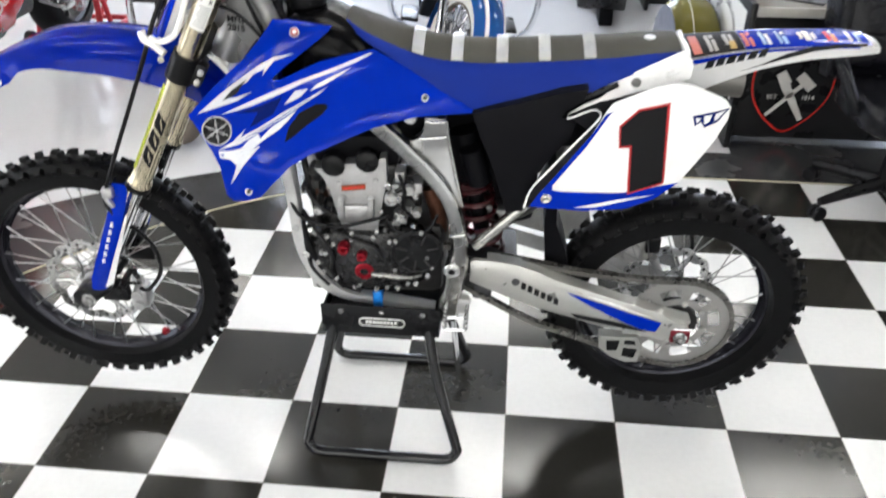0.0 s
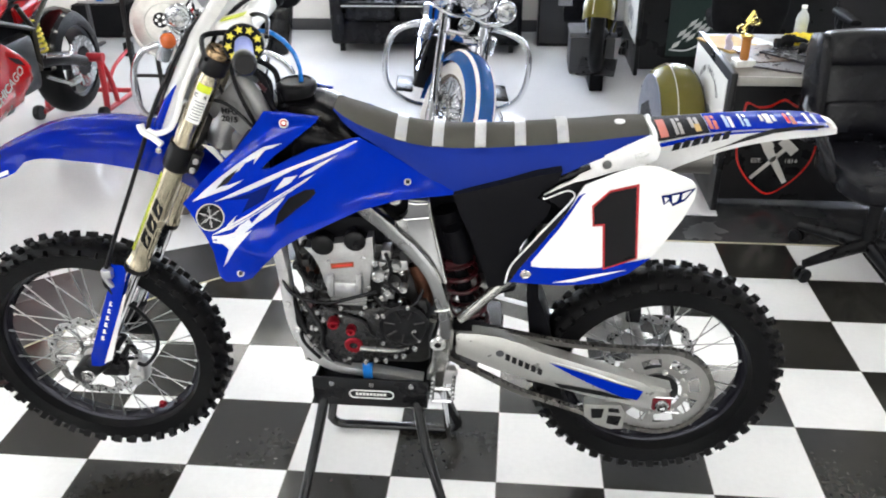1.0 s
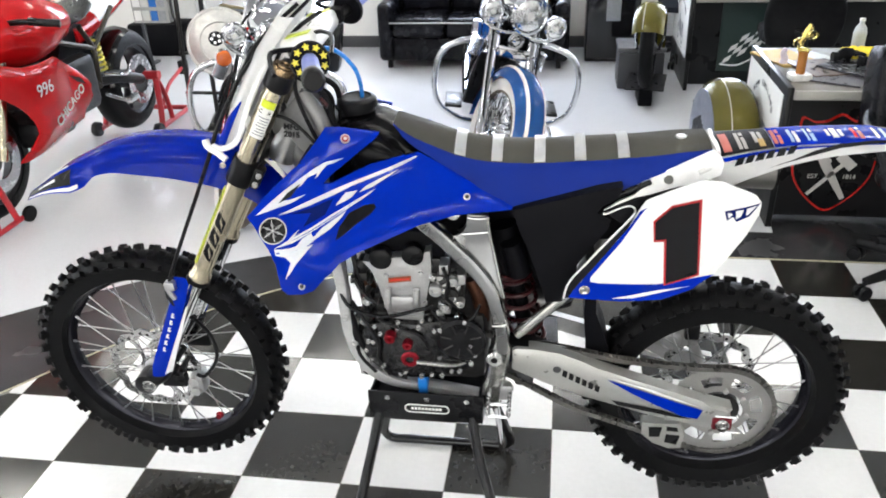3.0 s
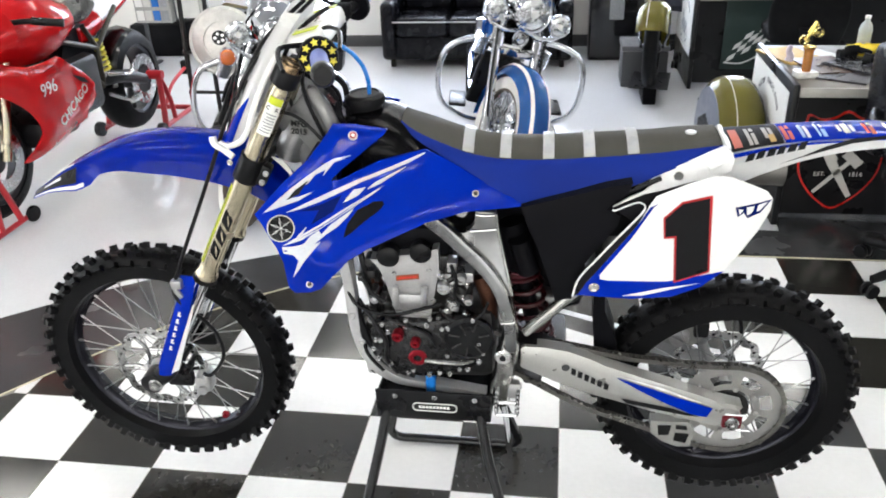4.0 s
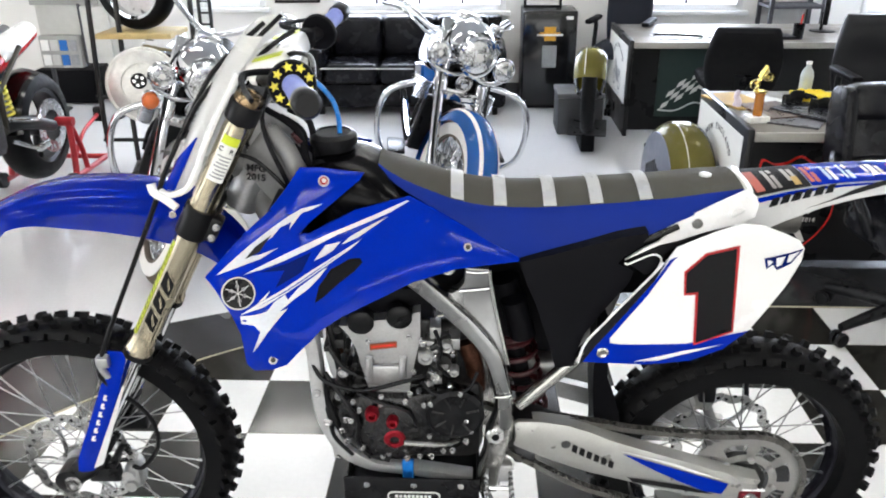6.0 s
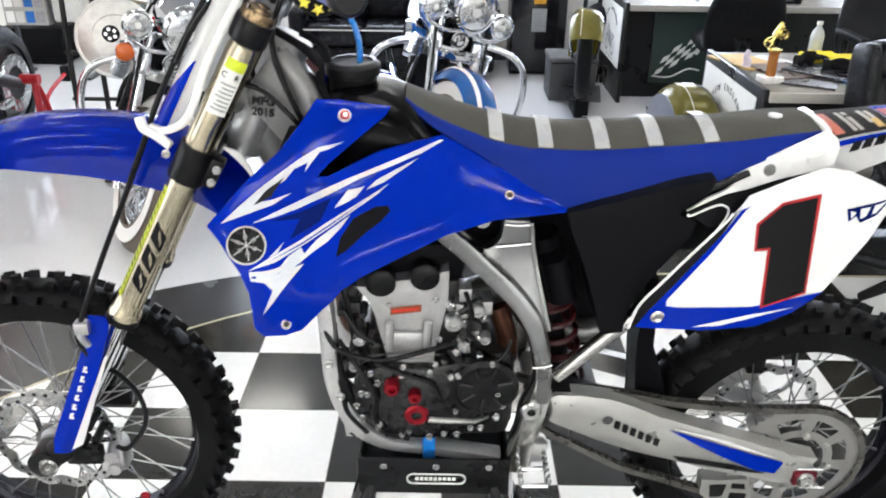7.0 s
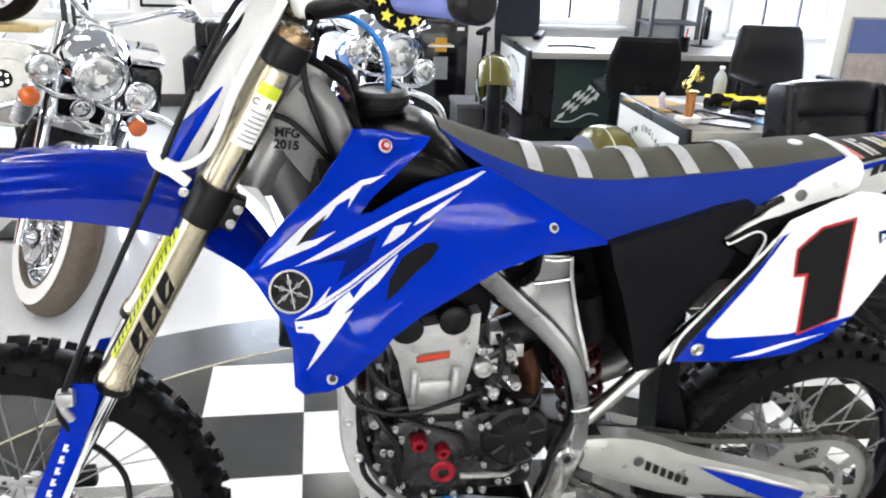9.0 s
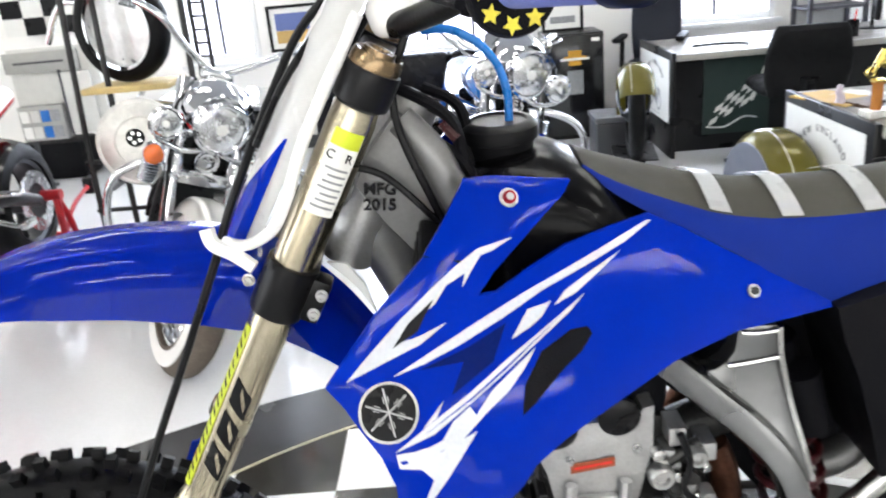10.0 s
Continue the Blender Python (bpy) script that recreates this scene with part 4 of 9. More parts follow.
for pts in ([(0.50, -0.04, 1.235), (0.555, -0.055, 1.20), (0.572, -0.06, 1.14), (0.590, -0.07, 1.08)], [(0.52, -0.02, 1.215), (0.562, -0.03, 1.185), (0.560, -0.045, 1.12), (0.565, -0.06, 1.05)], [(0.53, 0.01, 1.22), (0.57, 0.0, 1.195), (0.578, -0.02, 1.13)], [(0.545, -0.05, 1.17), (0.568, -0.062, 1.15), (0.582, -0.066, 1.11), (0.575, -0.07, 1.06)]):
    part("wiring", tube(B(), pts, 0.0065, 8), BLACK_MATT, bike, "black wiring and hoses by the tank")
part("red_connector", tube(B(), [(0.548, -0.055, 1.195), (0.562, -0.062, 1.178)], 0.006, 8, steps=1), RED_SPRING, bike, "dark red connector")

# seat
seat_t = lerp_table([(0.698, 1.134, 0.040, 1.126), (0.716, 1.127, 0.050, 1.110), (0.735, 1.121, 0.057, 1.097), (0.757, 1.114, 0.062, 1.084), (0.79, 1.104, 0.065, 1.066), (0.851, 1.088, 0.068, 1.032), (0.913, 1.078, 0.070, 0.995), (0.978, 1.0755, 0.070, 0.960), (1.000, 1.0755, 0.070, 0.957), (1.082, 1.078, 0.070, 0.977), (1.154, 1.081, 0.069, 0.995), (1.212, 1.084, 0.067, 1.018), (1.268, 1.087, 0.065, 1.040), (1.323, 1.089, 0.062, 1.058), (1.375, 1.090, 0.056, 1.070)])


def seat_section(x, lift=0.0):
    top, w, low = seat_t(x, 1), seat_t(x, 2), seat_t(x, 3)
    crown = min(0.022, (top - low) * 0.42) * (1.0 if x < 1.0 else max(0.7, 1.0 - 1.2 * (x - 1.0)))
    pts = []
    for k in range(13):
        u = k / 6 - 1
        pts.append((x, (w + lift) * u, top + lift - crown * abs(u) ** 1.7))
    edge, out = top - crown, min(1.0, (top - low) / 0.07)
    side = [(x, -(w + f * out), edge + (low - edge) * g) for f, g in ((0.013, 0.16), (0.031, 0.72), (0.036, 1.0))]
    other = [(p[0], -p[1], p[2]) for p in side[::-1]]
    return side[::-1] + pts + other


bm = B()
xs = [0.698 + 0.677 * i / 40 for i in range(41)]
loft(bm, [seat_section(x) for x in xs], closed=True, mats=[1] * 3 + [0] * 12 + [1] * 4)
seat = part("seat", bm, [GREY_SEAT, BLUE_SEAT], bike, "seat with grey gripper top and blue sides", angle=30)
for x in (0.842, 0.922, 1.014, 1.100, 1.191):
    bm = B()
    loft(bm, [seat_section(x + d * 0.012 + 0.002, 0.0042)[3:-3] for d in (-1, -0.5, 0, 0.5, 1)])
    bmesh.ops.solidify(bm, geom=list(bm.faces), thickness=0.001)
    part("grip_rib", bm, WHITE_PRINT, seat, "raised white rib")
part("seat_badge", lathe(B(), [(0.012, -0.002), (0.012, 0.003), (0.008, 0.004)], (1.318, 0, 1.088), 8, Matrix.Rotation(math.pi / 2, 3, "X")), WHITE_PRINT, seat, "small white printed badge")
for s in (-1, 1):
    part("seat_edge", tube(B(), [(1.380, 0.0, 1.088), (1.384, s * 0.035, 1.086), (1.386, s * 0.060, 1.076), (1.374, s * 0.078, 1.056), (1.345, s * 0.090, 1.046)], 0.006, 8), WHITE, bike, "white rear edge of the seat")
# Black tube paints in the shadow gap below the seat's lower edge.
part("seat_shadow_line", tube(B(), [(0.985, -0.108, 0.956), (1.082, -0.109, 0.973), (1.17, -0.108, 0.995), (1.25, -0.100, 1.028)], 0.006, 8), BLACK, seat, "black strip drawn as the shadow gap under the seat")

# airbox, side plates, rear fender
airy = lambda x, z: -0.128 - 0.02 * (x - 1.0)
part("airbox", panel([(0.960, 0.966), (1.045, 0.990), (1.139, 1.018), (1.190, 1.028), (1.182, 1.004), (1.152, 0.982), (1.140, 0.965), (1.170, 0.950), (1.165, 0.925), (1.120, 0.86), (1.089, 0.808), (1.075, 0.760), (1.076, 0.735), (1.038, 0.728), (1.018, 0.80), (0.995, 0.87), (0.972, 0.925)], airy, 0.22, fine=0.05, rim=0.004), BLACK_MATT, bike, "matt black airbox side panel")
platey = lambda x, z: -0.150 - 0.03 * (0.9 - z) - 0.012 * math.sin(min(1.0, max(0.0, (x - 1.08) / 0.4)) * math.pi)
PLATE = [(1.085, 0.764), (1.096, 0.810), (1.120, 0.850), (1.147, 0.885), (1.206, 0.962), (1.224, 0.990), (1.236, 1.012), (1.30, 1.042), (1.345, 1.058), (1.383, 1.054), (1.430, 1.034), (1.455, 1.022), (1.467, 1.006), (1.466, 0.980), (1.447, 0.932), (1.42, 0.885), (1.392, 0.840), (1.347, 0.800), (1.289, 0.774), (1.20, 0.764)]
BLUE_FIELD = [(1.240, 0.998), (1.225, 0.990), (1.203, 0.948), (1.133, 0.841), (1.105, 0.800), (1.086, 0.766), (1.20, 0.766), (1.288, 0.776), (1.346, 0.802), (1.390, 0.841), (1.273, 0.814), (1.150, 0.809), (1.133, 0.811), (1.132, 0.822), (1.150, 0.850), (1.192, 0.915), (1.232, 0.990)]
BLACK_FIELD = [(1.079, 0.764), (1.089, 0.808), (1.126, 0.861), (1.162, 0.912), (1.203, 0.966), (1.222, 0.992), (1.203, 0.948), (1.133, 0.841), (1.105, 0.800), (1.087, 0.766)]
ONE = [(1.341, 1.013), (1.289, 1.000), (1.257, 0.965), (1.261, 0.923), (1.283, 0.926), (1.292, 0.817), (1.356, 0.842)]
for s in (-1, 1):
    fy = (lambda x, z, d=0.0: platey(x, z) - d) if s < 0 else (lambda x, z, d=0.0: -platey(x, z) - 0.004 + d)
    pl = part("side_plate", panel(PLATE if s < 0 else [(x, min(z, 1.022)) for x, z in PLATE if not 1.24 < x < 1.42 or z < 1.0], fy, 0.004, fine=0.03, rim=0.0025 if s < 0 else -0.0025), WHITE, bike, "side number plate, white with blue border and a black 1 edged red")
    part("black_field", panel(BLACK_FIELD, lambda x, z: fy(x, z, 0.0012), 0, fine=0.03), BLACK, pl, "black band beside the blue border")
    part("blue_field", panel(BLUE_FIELD, lambda x, z: fy(x, z, 0.0014), 0, fine=0.03), BLUE, pl, "blue border")
    part("number_edge", panel([(1.346, 1.019), (1.287, 1.004), (1.253, 0.967), (1.258, 0.918), (1.279, 0.920), (1.288, 0.811), (1.360, 0.839)], lambda x, z: fy(x, z, 0.0020), 0, fine=0.03), surface("deep_red_print", (0.42, 0.012, 0.016), 0.35) if s < 0 else bpy.data.materials["deep_red_print"], pl, "red edge of the number")
    part("number", panel(ONE, lambda x, z: fy(x, z, 0.0026), 0, fine=0.03), BLACK, pl, "black number 1")
    part("white_flash", panel([(1.180, 0.772), (1.270, 0.798), (1.345, 0.812), (1.290, 0.796), (1.225, 0.776)], lambda x, z: fy(x, z, 0.0016), 0, fine=0.03), WHITE_PRINT, pl)
    part("edge_line", tube(B(), [(x, fy(x, z, 0.001), z) for x, z in ((1.076, 0.763), (1.088, 0.808), (1.124, 0.860), (1.161, 0.911), (1.202, 0.965), (1.214, 0.984))], 0.0024, 6), WHITE, pl, "thin white edge line")
    for d, mt, out in ((0.0018, BLUE_DARK, [(1.394, 0.991), (1.401, 0.969), (1.412, 0.978), (1.421, 0.966), (1.445, 0.978), (1.464, 1.008), (1.441, 1.001), (1.410, 0.994)]), (0.0024, WHITE_PRINT, [(1.400, 0.988), (1.404, 0.974), (1.411, 0.985)]), (0.0024, WHITE_PRINT, [(1.416, 0.991), (1.419, 0.973), (1.428, 0.978), (1.432, 0.994)]), (0.0024, WHITE_PRINT, [(1.438, 0.996), (1.437, 0.981), (1.443, 0.983), (1.457, 1.003)])):
        part("logo_shape", panel(out, lambda x, z: fy(x, z, d), 0), mt, pl)
    if s < 0:
        part("plate_bolt", lathe(B(), [(0.011, 0), (0.012, -0.003), (0.008, -0.006), (0.005, -0.004)], (1.121, fy(1.121, 0.789), 0.789), 20), ALU, pl, "bright bolt with a cupped head")
# scoop between seat and plate
scoopy = lambda x, z: -0.085 - 0.45 * max(0.0, 1.045 - z)
sc = part("tail_scoop", panel([(1.372, 1.094), (1.340, 1.077), (1.306, 1.059), (1.262, 1.040), (1.230, 1.029), (1.233, 1.012), (1.217, 0.999), (1.187, 0.987), (1.154, 0.968), (1.190, 0.983), (1.218, 0.994), (1.251, 1.001), (1.303, 1.016), (1.367, 1.030), (1.392, 1.040), (1.396, 1.066), (1.388, 1.082)], scoopy, 0.006, fine=0.03), WHITE, bike, "white pointed tail scoop")
# Black panel set just proud of the scoop.
part("scoop_black_panel", panel([(1.156, 0.966), (1.190, 0.981), (1.220, 0.993), (1.253, 0.999), (1.305, 1.013), (1.355, 1.026), (1.300, 1.004), (1.262, 0.993), (1.232, 0.985), (1.222, 0.972), (1.205, 0.949), (1.190, 0.945)], lambda x, z: scoopy(x, z) - 0.003, 0.012, fine=0.03), BLACK_MATT, sc, "black panel along the scoop's lower edge")
lip_y = lambda x, z: scoopy(x, z) - 0.006
part("scoop_lip", tube(B(), [(x, lip_y(x, z), z) for x, z in ((1.154, 0.967), (1.158, 0.964), (1.192, 0.977), (1.209, 0.980), (1.219, 0.974), (1.217, 0.963), (1.205, 0.947), (1.185, 0.922))], 0.0020, 6), WHITE, sc, "thin white lip")
part("scoop_bolt", disc_on(Matrix.Translation((1.286, scoopy(1.286, 1.030), 1.030)) @ SIDE, 0.010, 0.004), ALU, sc, "bright scoop bolt")

tail = lerp_table([(1.345, 1.070, 0.086, 0.070), (1.394, 1.076, 0.076, 0.072), (1.463, 1.086, 0.063, 0.058), (1.545, 1.095, 0.057, 0.038), (1.634, 1.100, 0.055, 0.023), (1.700, 1.102, 0.052, 0.018), (1.740, 1.100, 0.046, 0.014), (1.768, 1.095, 0.034, 0.010)])


def tail_row(x, lift=0.0, k0=-1.0, k1=1.0, n=21):
    out = []
    for i in range(n):
        u = k0 + (k1 - k0) * i / (n - 1)
        w, d = tail(x, 2), tail(x, 3)
        if abs(u) < 0.78:
            p = (x, w * u / 0.78 * 0.92, tail(x, 1) - 0.004 * (u / 0.78) ** 2 + lift)
        else:
            f = (abs(u) - 0.78) / 0.22
            p = (x, math.copysign(w * (0.92 + 0.12 * f) + lift, u), tail(x, 1) - 0.004 - d * f)
        out.append(p)
    return out


bm = B()
loft(bm, [tail_row(1.345 + 0.423 * i / 30) for i in range(31)])
bmesh.ops.solidify(bm, geom=list(bm.faces), thickness=0.004)
rf = part("rear_fender", bm, WHITE, bike, "white rear fender with a sticker strip on top")
for x0, x1, mt, nm in ((1.388, 1.500, BLACK_MATT, "black_strip"), (1.501, 1.748, BLUE, "blue_strip")):
    bm = B()
    loft(bm, [tail_row(x0 + (x1 - x0) * i / 8, 0.0012, -0.76, 0.76, 13) for i in range(9)])
    part(nm, bm, mt, rf, "sticker strip with coloured marks")


def tail_mark(x0, x1, k0, k1, mt, lift=0.0019):
    """A printed bar across the tail between two shares of its width."""
    part("sticker", loft(B(), [tail_row(x0 + 0.1 * (x1 - x0) + 0.8 * (x1 - x0) * k / 3, lift, k0 * 0.9, k1 * 0.72, 9) for k in range(4)]), mt, rf)


PALE_MARK = surface("faded_print", (0.36, 0.34, 0.32), 0.4, vary=0.15)
CORAL = surface("coral_print", (0.50, 0.10, 0.06), 0.4, vary=0.08)
for x0, x1, k0, k1, mt in ((1.398, 1.419, -0.70, 0.62, CORAL), (1.431, 1.440, -0.68, 0.60, PALE_MARK), (1.441, 1.450, -0.70, 0.10, PALE_MARK), (1.441, 1.450, 0.22, 0.60, PALE_MARK), (1.466, 1.476, -0.40, 0.58, PALE_MARK), (1.472, 1.487, -0.68, -0.20, TAN), (1.477, 1.486, -0.16, 0.50, PALE_MARK), (1.502, 1.512, -0.64, 0.58, CORAL), (1.513, 1.522, -0.68, -0.02, CORAL), (1.513, 1.521, 0.16, 0.58, CORAL)):
    tail_mark(x0, x1, k0, k1, mt)
PALE_BLUE = surface("pale_blue_print", (0.32, 0.47, 0.72), 0.35, vary=0.1)
for x0, x1, k0, k1, mt in ((1.536, 1.545, -0.62, 0.52, PALE_BLUE), (1.546, 1.555, -0.66, 0.30, WHITE_PRINT), (1.570, 1.576, -0.60, 0.56, PALE_BLUE), (1.578, 1.588, -0.64, -0.05, PALE_BLUE), (1.580, 1.586, 0.10, 0.50, WHITE_PRINT), (1.612, 1.620, -0.30, 0.34, WHITE_PRINT), (1.621, 1.636, -0.46, 0.46, WHITE_PRINT), (1.637, 1.646, -0.34, 0.28, WHITE_PRINT), (1.664, 1.672, -0.50, 0.44, RED_PRINT), (1.673, 1.684, -0.60, 0.10, CORAL), (1.675, 1.682, 0.20, 0.55, WHITE_PRINT), (1.706, 1.714, -0.55, 0.52, WHITE_PRINT), (1.722, 1.730, -0.50, 0.50, PALE_BLUE)):
    tail_mark(x0, x1, k0, k1, mt)
bm = B()
loft(bm, [tail_row(1.392 + 0.33 * i / 10, 0.0012, -0.815, -0.785, 4) for i in range(11)])
part("blue_line", bm, BLUE, rf)
tail_side = lambda x, z: -tail(x, 2) * (0.92 + 0.12 * (tail(x, 1) - 0.004 - z) / tail(x, 3)) - 0.0020
for i, w in enumerate((0.0165, 0.0160, 0.0170, 0.0145, 0.0165, 0.0145)):
    x = 1.421 + 0.0207 * i
    zc = 1.0600 + 0.215 * (x - 1.421)
    part("logo_bar", panel([(x, zc - 0.0085), (x + w, zc - 0.0085 + 0.215 * w), (x + w + 0.005, zc + 0.0085 + 0.215 * w), (x + 0.005, zc + 0.0085)], tail_side, 0), BLACK, rf)
part("black_flash", panel([(1.490, 1.045), (1.536, 1.062), (1.580, 1.083), (1.628, 1.098), (1.690, 1.1035), (1.735, 1.103), (1.735, 1.098), (1.690, 1.097), (1.631, 1.089), (1.568, 1.070)], tail_side, 0, fine=0.03), BLACK, rf, "black pointed side flash")
# lower fender liner and silencer
bm = B()
tube(bm, [(1.20, 0.10, 0.93), (1.32, 0.11, 0.945), (1.46, 0.115, 0.955), (1.555, 0.115, 0.958)], (0.030, 0.046), 20)
part("silencer", bm, surface("titanium_grey", (0.16, 0.155, 0.145), 0.4, metal=0.8), bike, "grey silencer under the tail")
bm = B()
loft(bm, [[(x + dx, y, z) for dx, y in ((-w, -0.04), (w, -0.055), (w, 0.055), (-w, 0.04))] for x, z, w in ((1.140, 0.80, 0.010), (1.146, 0.70, 0.012), (1.146, 0.653, 0.014), (1.158, 0.60, 0.022), (1.166, 0.561, 0.026), (1.176, 0.50, 0.030), (1.172, 0.46, 0.024))], closed=True)
part("mud_flap", bm, BLACK_MATT, bike, "black inner mud flap")
bm = B()
box(bm, 1.10, 1.40, -0.07, 0.07, 0.86, 1.04, 0.02)
part("tail_liner", bm, BLACK_MATT, bike, "black inner fender")

# frame
def bar_loft(line, y0, thick):
    """A forged bar in side view: (x, z, width) along its middle, rounded box section."""
    mid = curve([(x, w, z) for x, z, w in line], 6)
    rows = []
    for i, q in enumerate(mid):
        t = mid[min(i + 1, len(mid) - 1)] - mid[max(i - 1, 0)]
        t = Vector((t.x, 0, t.z)).normalized()
        side, w = Vector((t.z, 0, -t.x)), q.y / 2
        c = Vector((q.x, (y0(q.x, q.z) if callable(y0) else y0) + thick / 2, q.z))
        ring = []
        for u, v in ((-1, 0.4), (-1, -0.4), (-0.72, -0.93), (-0.3, -1), (0.3, -1), (0.72, -0.93), (1, -0.4), (1, 0.4), (0.7, 1), (-0.7, 1)):
            ring.append(c + side * (u * w) + Vector((0, v * thick / 2, 0)))
        rows.append(ring)
    return loft(B(), rows, closed=True)


SPAR = [(0.728, 0.956, 0.040), (0.752, 0.932, 0.040), (0.785, 0.901, 0.040), (0.829, 0.860, 0.040), (0.866, 0.826, 0.040), (0.900, 0.789, 0.038), (0.920, 0.750, 0.036), (0.933, 0.695, 0.034), (0.938, 0.655, 0.035), (0.936, 0.613, 0.045), (0.930, 0.573, 0.054), (0.923, 0.510, 0.050), (0.915, 0.470, 0.050), (0.911, 0.405, 0.048)]
bow = lerp_table([(0.38, -0.010), (0.50, -0.020), (0.56, -0.032), (0.66, -0.045), (0.72, -0.043), (0.77, -0.035), (0.84, -0.011), (0.90, 0.0), (1.0, 0.0)])
spar_y = lambda x, z: -0.118 + bow(z, 1)
ALU_WORN = surface("worn_frame_aluminium", (0.52, 0.52, 0.51), 0.18, metal=1.0, vary=0.10, scale=9, fine=50)
FIELD = surface("blue_grey_spar_field", (0.215, 0.218, 0.222), 0.28, metal=0.95, vary=0.08, scale=8, fine=60)
fr = part("main_frame", bar_loft(SPAR, spar_y, 0.045), ALU_WORN, bike, "bright aluminium frame spar")
part("main_frame", bar_loft(SPAR, lambda x, z: -spar_y(x, z) - 0.04, 0.04), ALU, bike, "bright aluminium frame spar")
tower = part("shock_tower", panel([(0.822, 0.889), (0.836, 0.890), (0.848, 0.898), (0.857, 0.912), (0.860, 0.944), (0.903, 0.941), (0.908, 0.903), (0.914, 0.872), (0.920, 0.843), (0.930, 0.797), (0.941, 0.750), (0.925, 0.745), (0.890, 0.795), (0.845, 0.845)], lambda x, z: spar_y(x, z) + 0.010, 0.026, fine=0.02, rim=0.003), FIELD, fr, "satin upper shock mount")
# Lighter tube draws the rim highlight down the tower's right edge.
part("mount_lip", tube(B(), [(0.905, spar_y(0, 0.94) + 0.012, 0.941), (0.909, spar_y(0, 0.903) + 0.010, 0.903), (0.921, spar_y(0, 0.843) + 0.010, 0.843), (0.932, spar_y(0, 0.797) + 0.010, 0.797), (0.943, spar_y(0, 0.752) + 0.012, 0.752)], 0.0042, 8), ALU_WORN, tower, "bright bead drawn as the edge highlight")
part("mount_lip", tube(B(), [(0.848, -0.1085, 0.896), (0.875, -0.1095, 0.899), (0.905, -0.1085, 0.902)], 0.0035, 8), ALU_WORN, tower, "bright rolled lip")
part("mount_lip", tube(B(), [(0.861, -0.1085, 0.938), (0.880, -0.1095, 0.936), (0.902, -0.1085, 0.937)], 0.0030, 8), ALU_WORN, tower, "bright rolled lip")
part("mount_boss", lathe(B(), [(0.017, 0.01), (0.017, -0.008), (0.013, -0.012), (0.006, -0.012)], (0.826, -0.070, 0.930), 20), STEEL, fr, "steel boss behind the spar")
field = [(x, z, w * 0.74) for x, z, w in SPAR if 0.69 < z < 0.96]
part("spar_field", bar_loft(field, lambda x, z: spar_y(x, z) - 0.0014, 0.006), FIELD, fr, "satin blue-grey field between polished edges")
part("spar_field", bar_loft([(0.937, 0.680, 0.024), (0.939, 0.650, 0.024), (0.940, 0.618, 0.026), (0.939, 0.600, 0.020)], lambda x, z: spar_y(x, z) - 0.0014, 0.006), FIELD, fr, "satin blue-grey field between polished edges")
part("spar_groove", tube(B(), [(0.836, spar_y(0, 0.877) - 0.0005, 0.877), (0.855, spar_y(0, 0.860) - 0.0005, 0.860), (0.874, spar_y(0, 0.844) - 0.0005, 0.844)], 0.0022, 6), DARK_METAL, fr, "dark slot along the spar")
part("weld_bead", tube(B(), [(0.917, spar_y(0, 0.686) - 0.001, 0.686), (0.934, spar_y(0, 0.688) - 0.0022, 0.688), (0.950, spar_y(0, 0.691) - 0.001, 0.691)], 0.0022, 8), ALU_WORN, fr, "bright weld line")
part("pivot_bolt", lathe(B(), [(0.0195, 0.0), (0.0195, -0.006), (0.016, -0.010), (0.008, -0.010), (0.006, -0.003)], (0.921, spar_y(0, 0.585), 0.585), 24), STEEL, fr, "steel swingarm pivot bolt")
part("pivot_socket", lathe(B(), [(0.0062, 0.0), (0.0062, -0.0085), (0.004, -0.0088)], (0.921, spar_y(0, 0.585), 0.585), 6), BLACK, fr, "dark socket of the bolt")
CRADLE = [(0.546, 0.870, 0.030), (0.550, 0.800, 0.031), (0.555, 0.743, 0.031), (0.557, 0.660, 0.031), (0.562, 0.600, 0.034), (0.580, 0.539, 0.038), (0.608, 0.490, 0.040), (0.658, 0.456, 0.030), (0.731, 0.442, 0.027), (0.804, 0.428, 0.027), (0.876, 0.415, 0.025)]
cradle_metal = surface("pale_cradle_metal", (0.60, 0.60, 0.60), 0.36, metal=0.70, vary=0.14, scale=30, bump=0.35)
cradle = part("cradle_beam", bar_loft(CRADLE, -0.108, 0.034), cradle_metal, bike, "pale cast aluminium cradle beam")
part("cradle_lug", panel([(0.566, 0.540), (0.575, 0.505), (0.578, 0.473), (0.600, 0.470), (0.640, 0.458), (0.610, 0.500)], -0.102, 0.022, fine=0.03, rim=0.003), cradle_metal, cradle, "cast lug under the bend")
part("cradle_slot", panel([(0.583, 0.484), (0.590, 0.486), (0.600, 0.476), (0.594, 0.474)], -0.1035, 0), BLACK, cradle)
for x, z in ((0.556, 0.655), (0.573, 0.580)):
    part("cradle_boss", lathe(B(), [(0.009, 0.004), (0.009, -0.005), (0.006, -0.007), (0.002, -0.004)], (x, -0.108, z), 14), ALU_MATT, cradle, "round bolt boss")
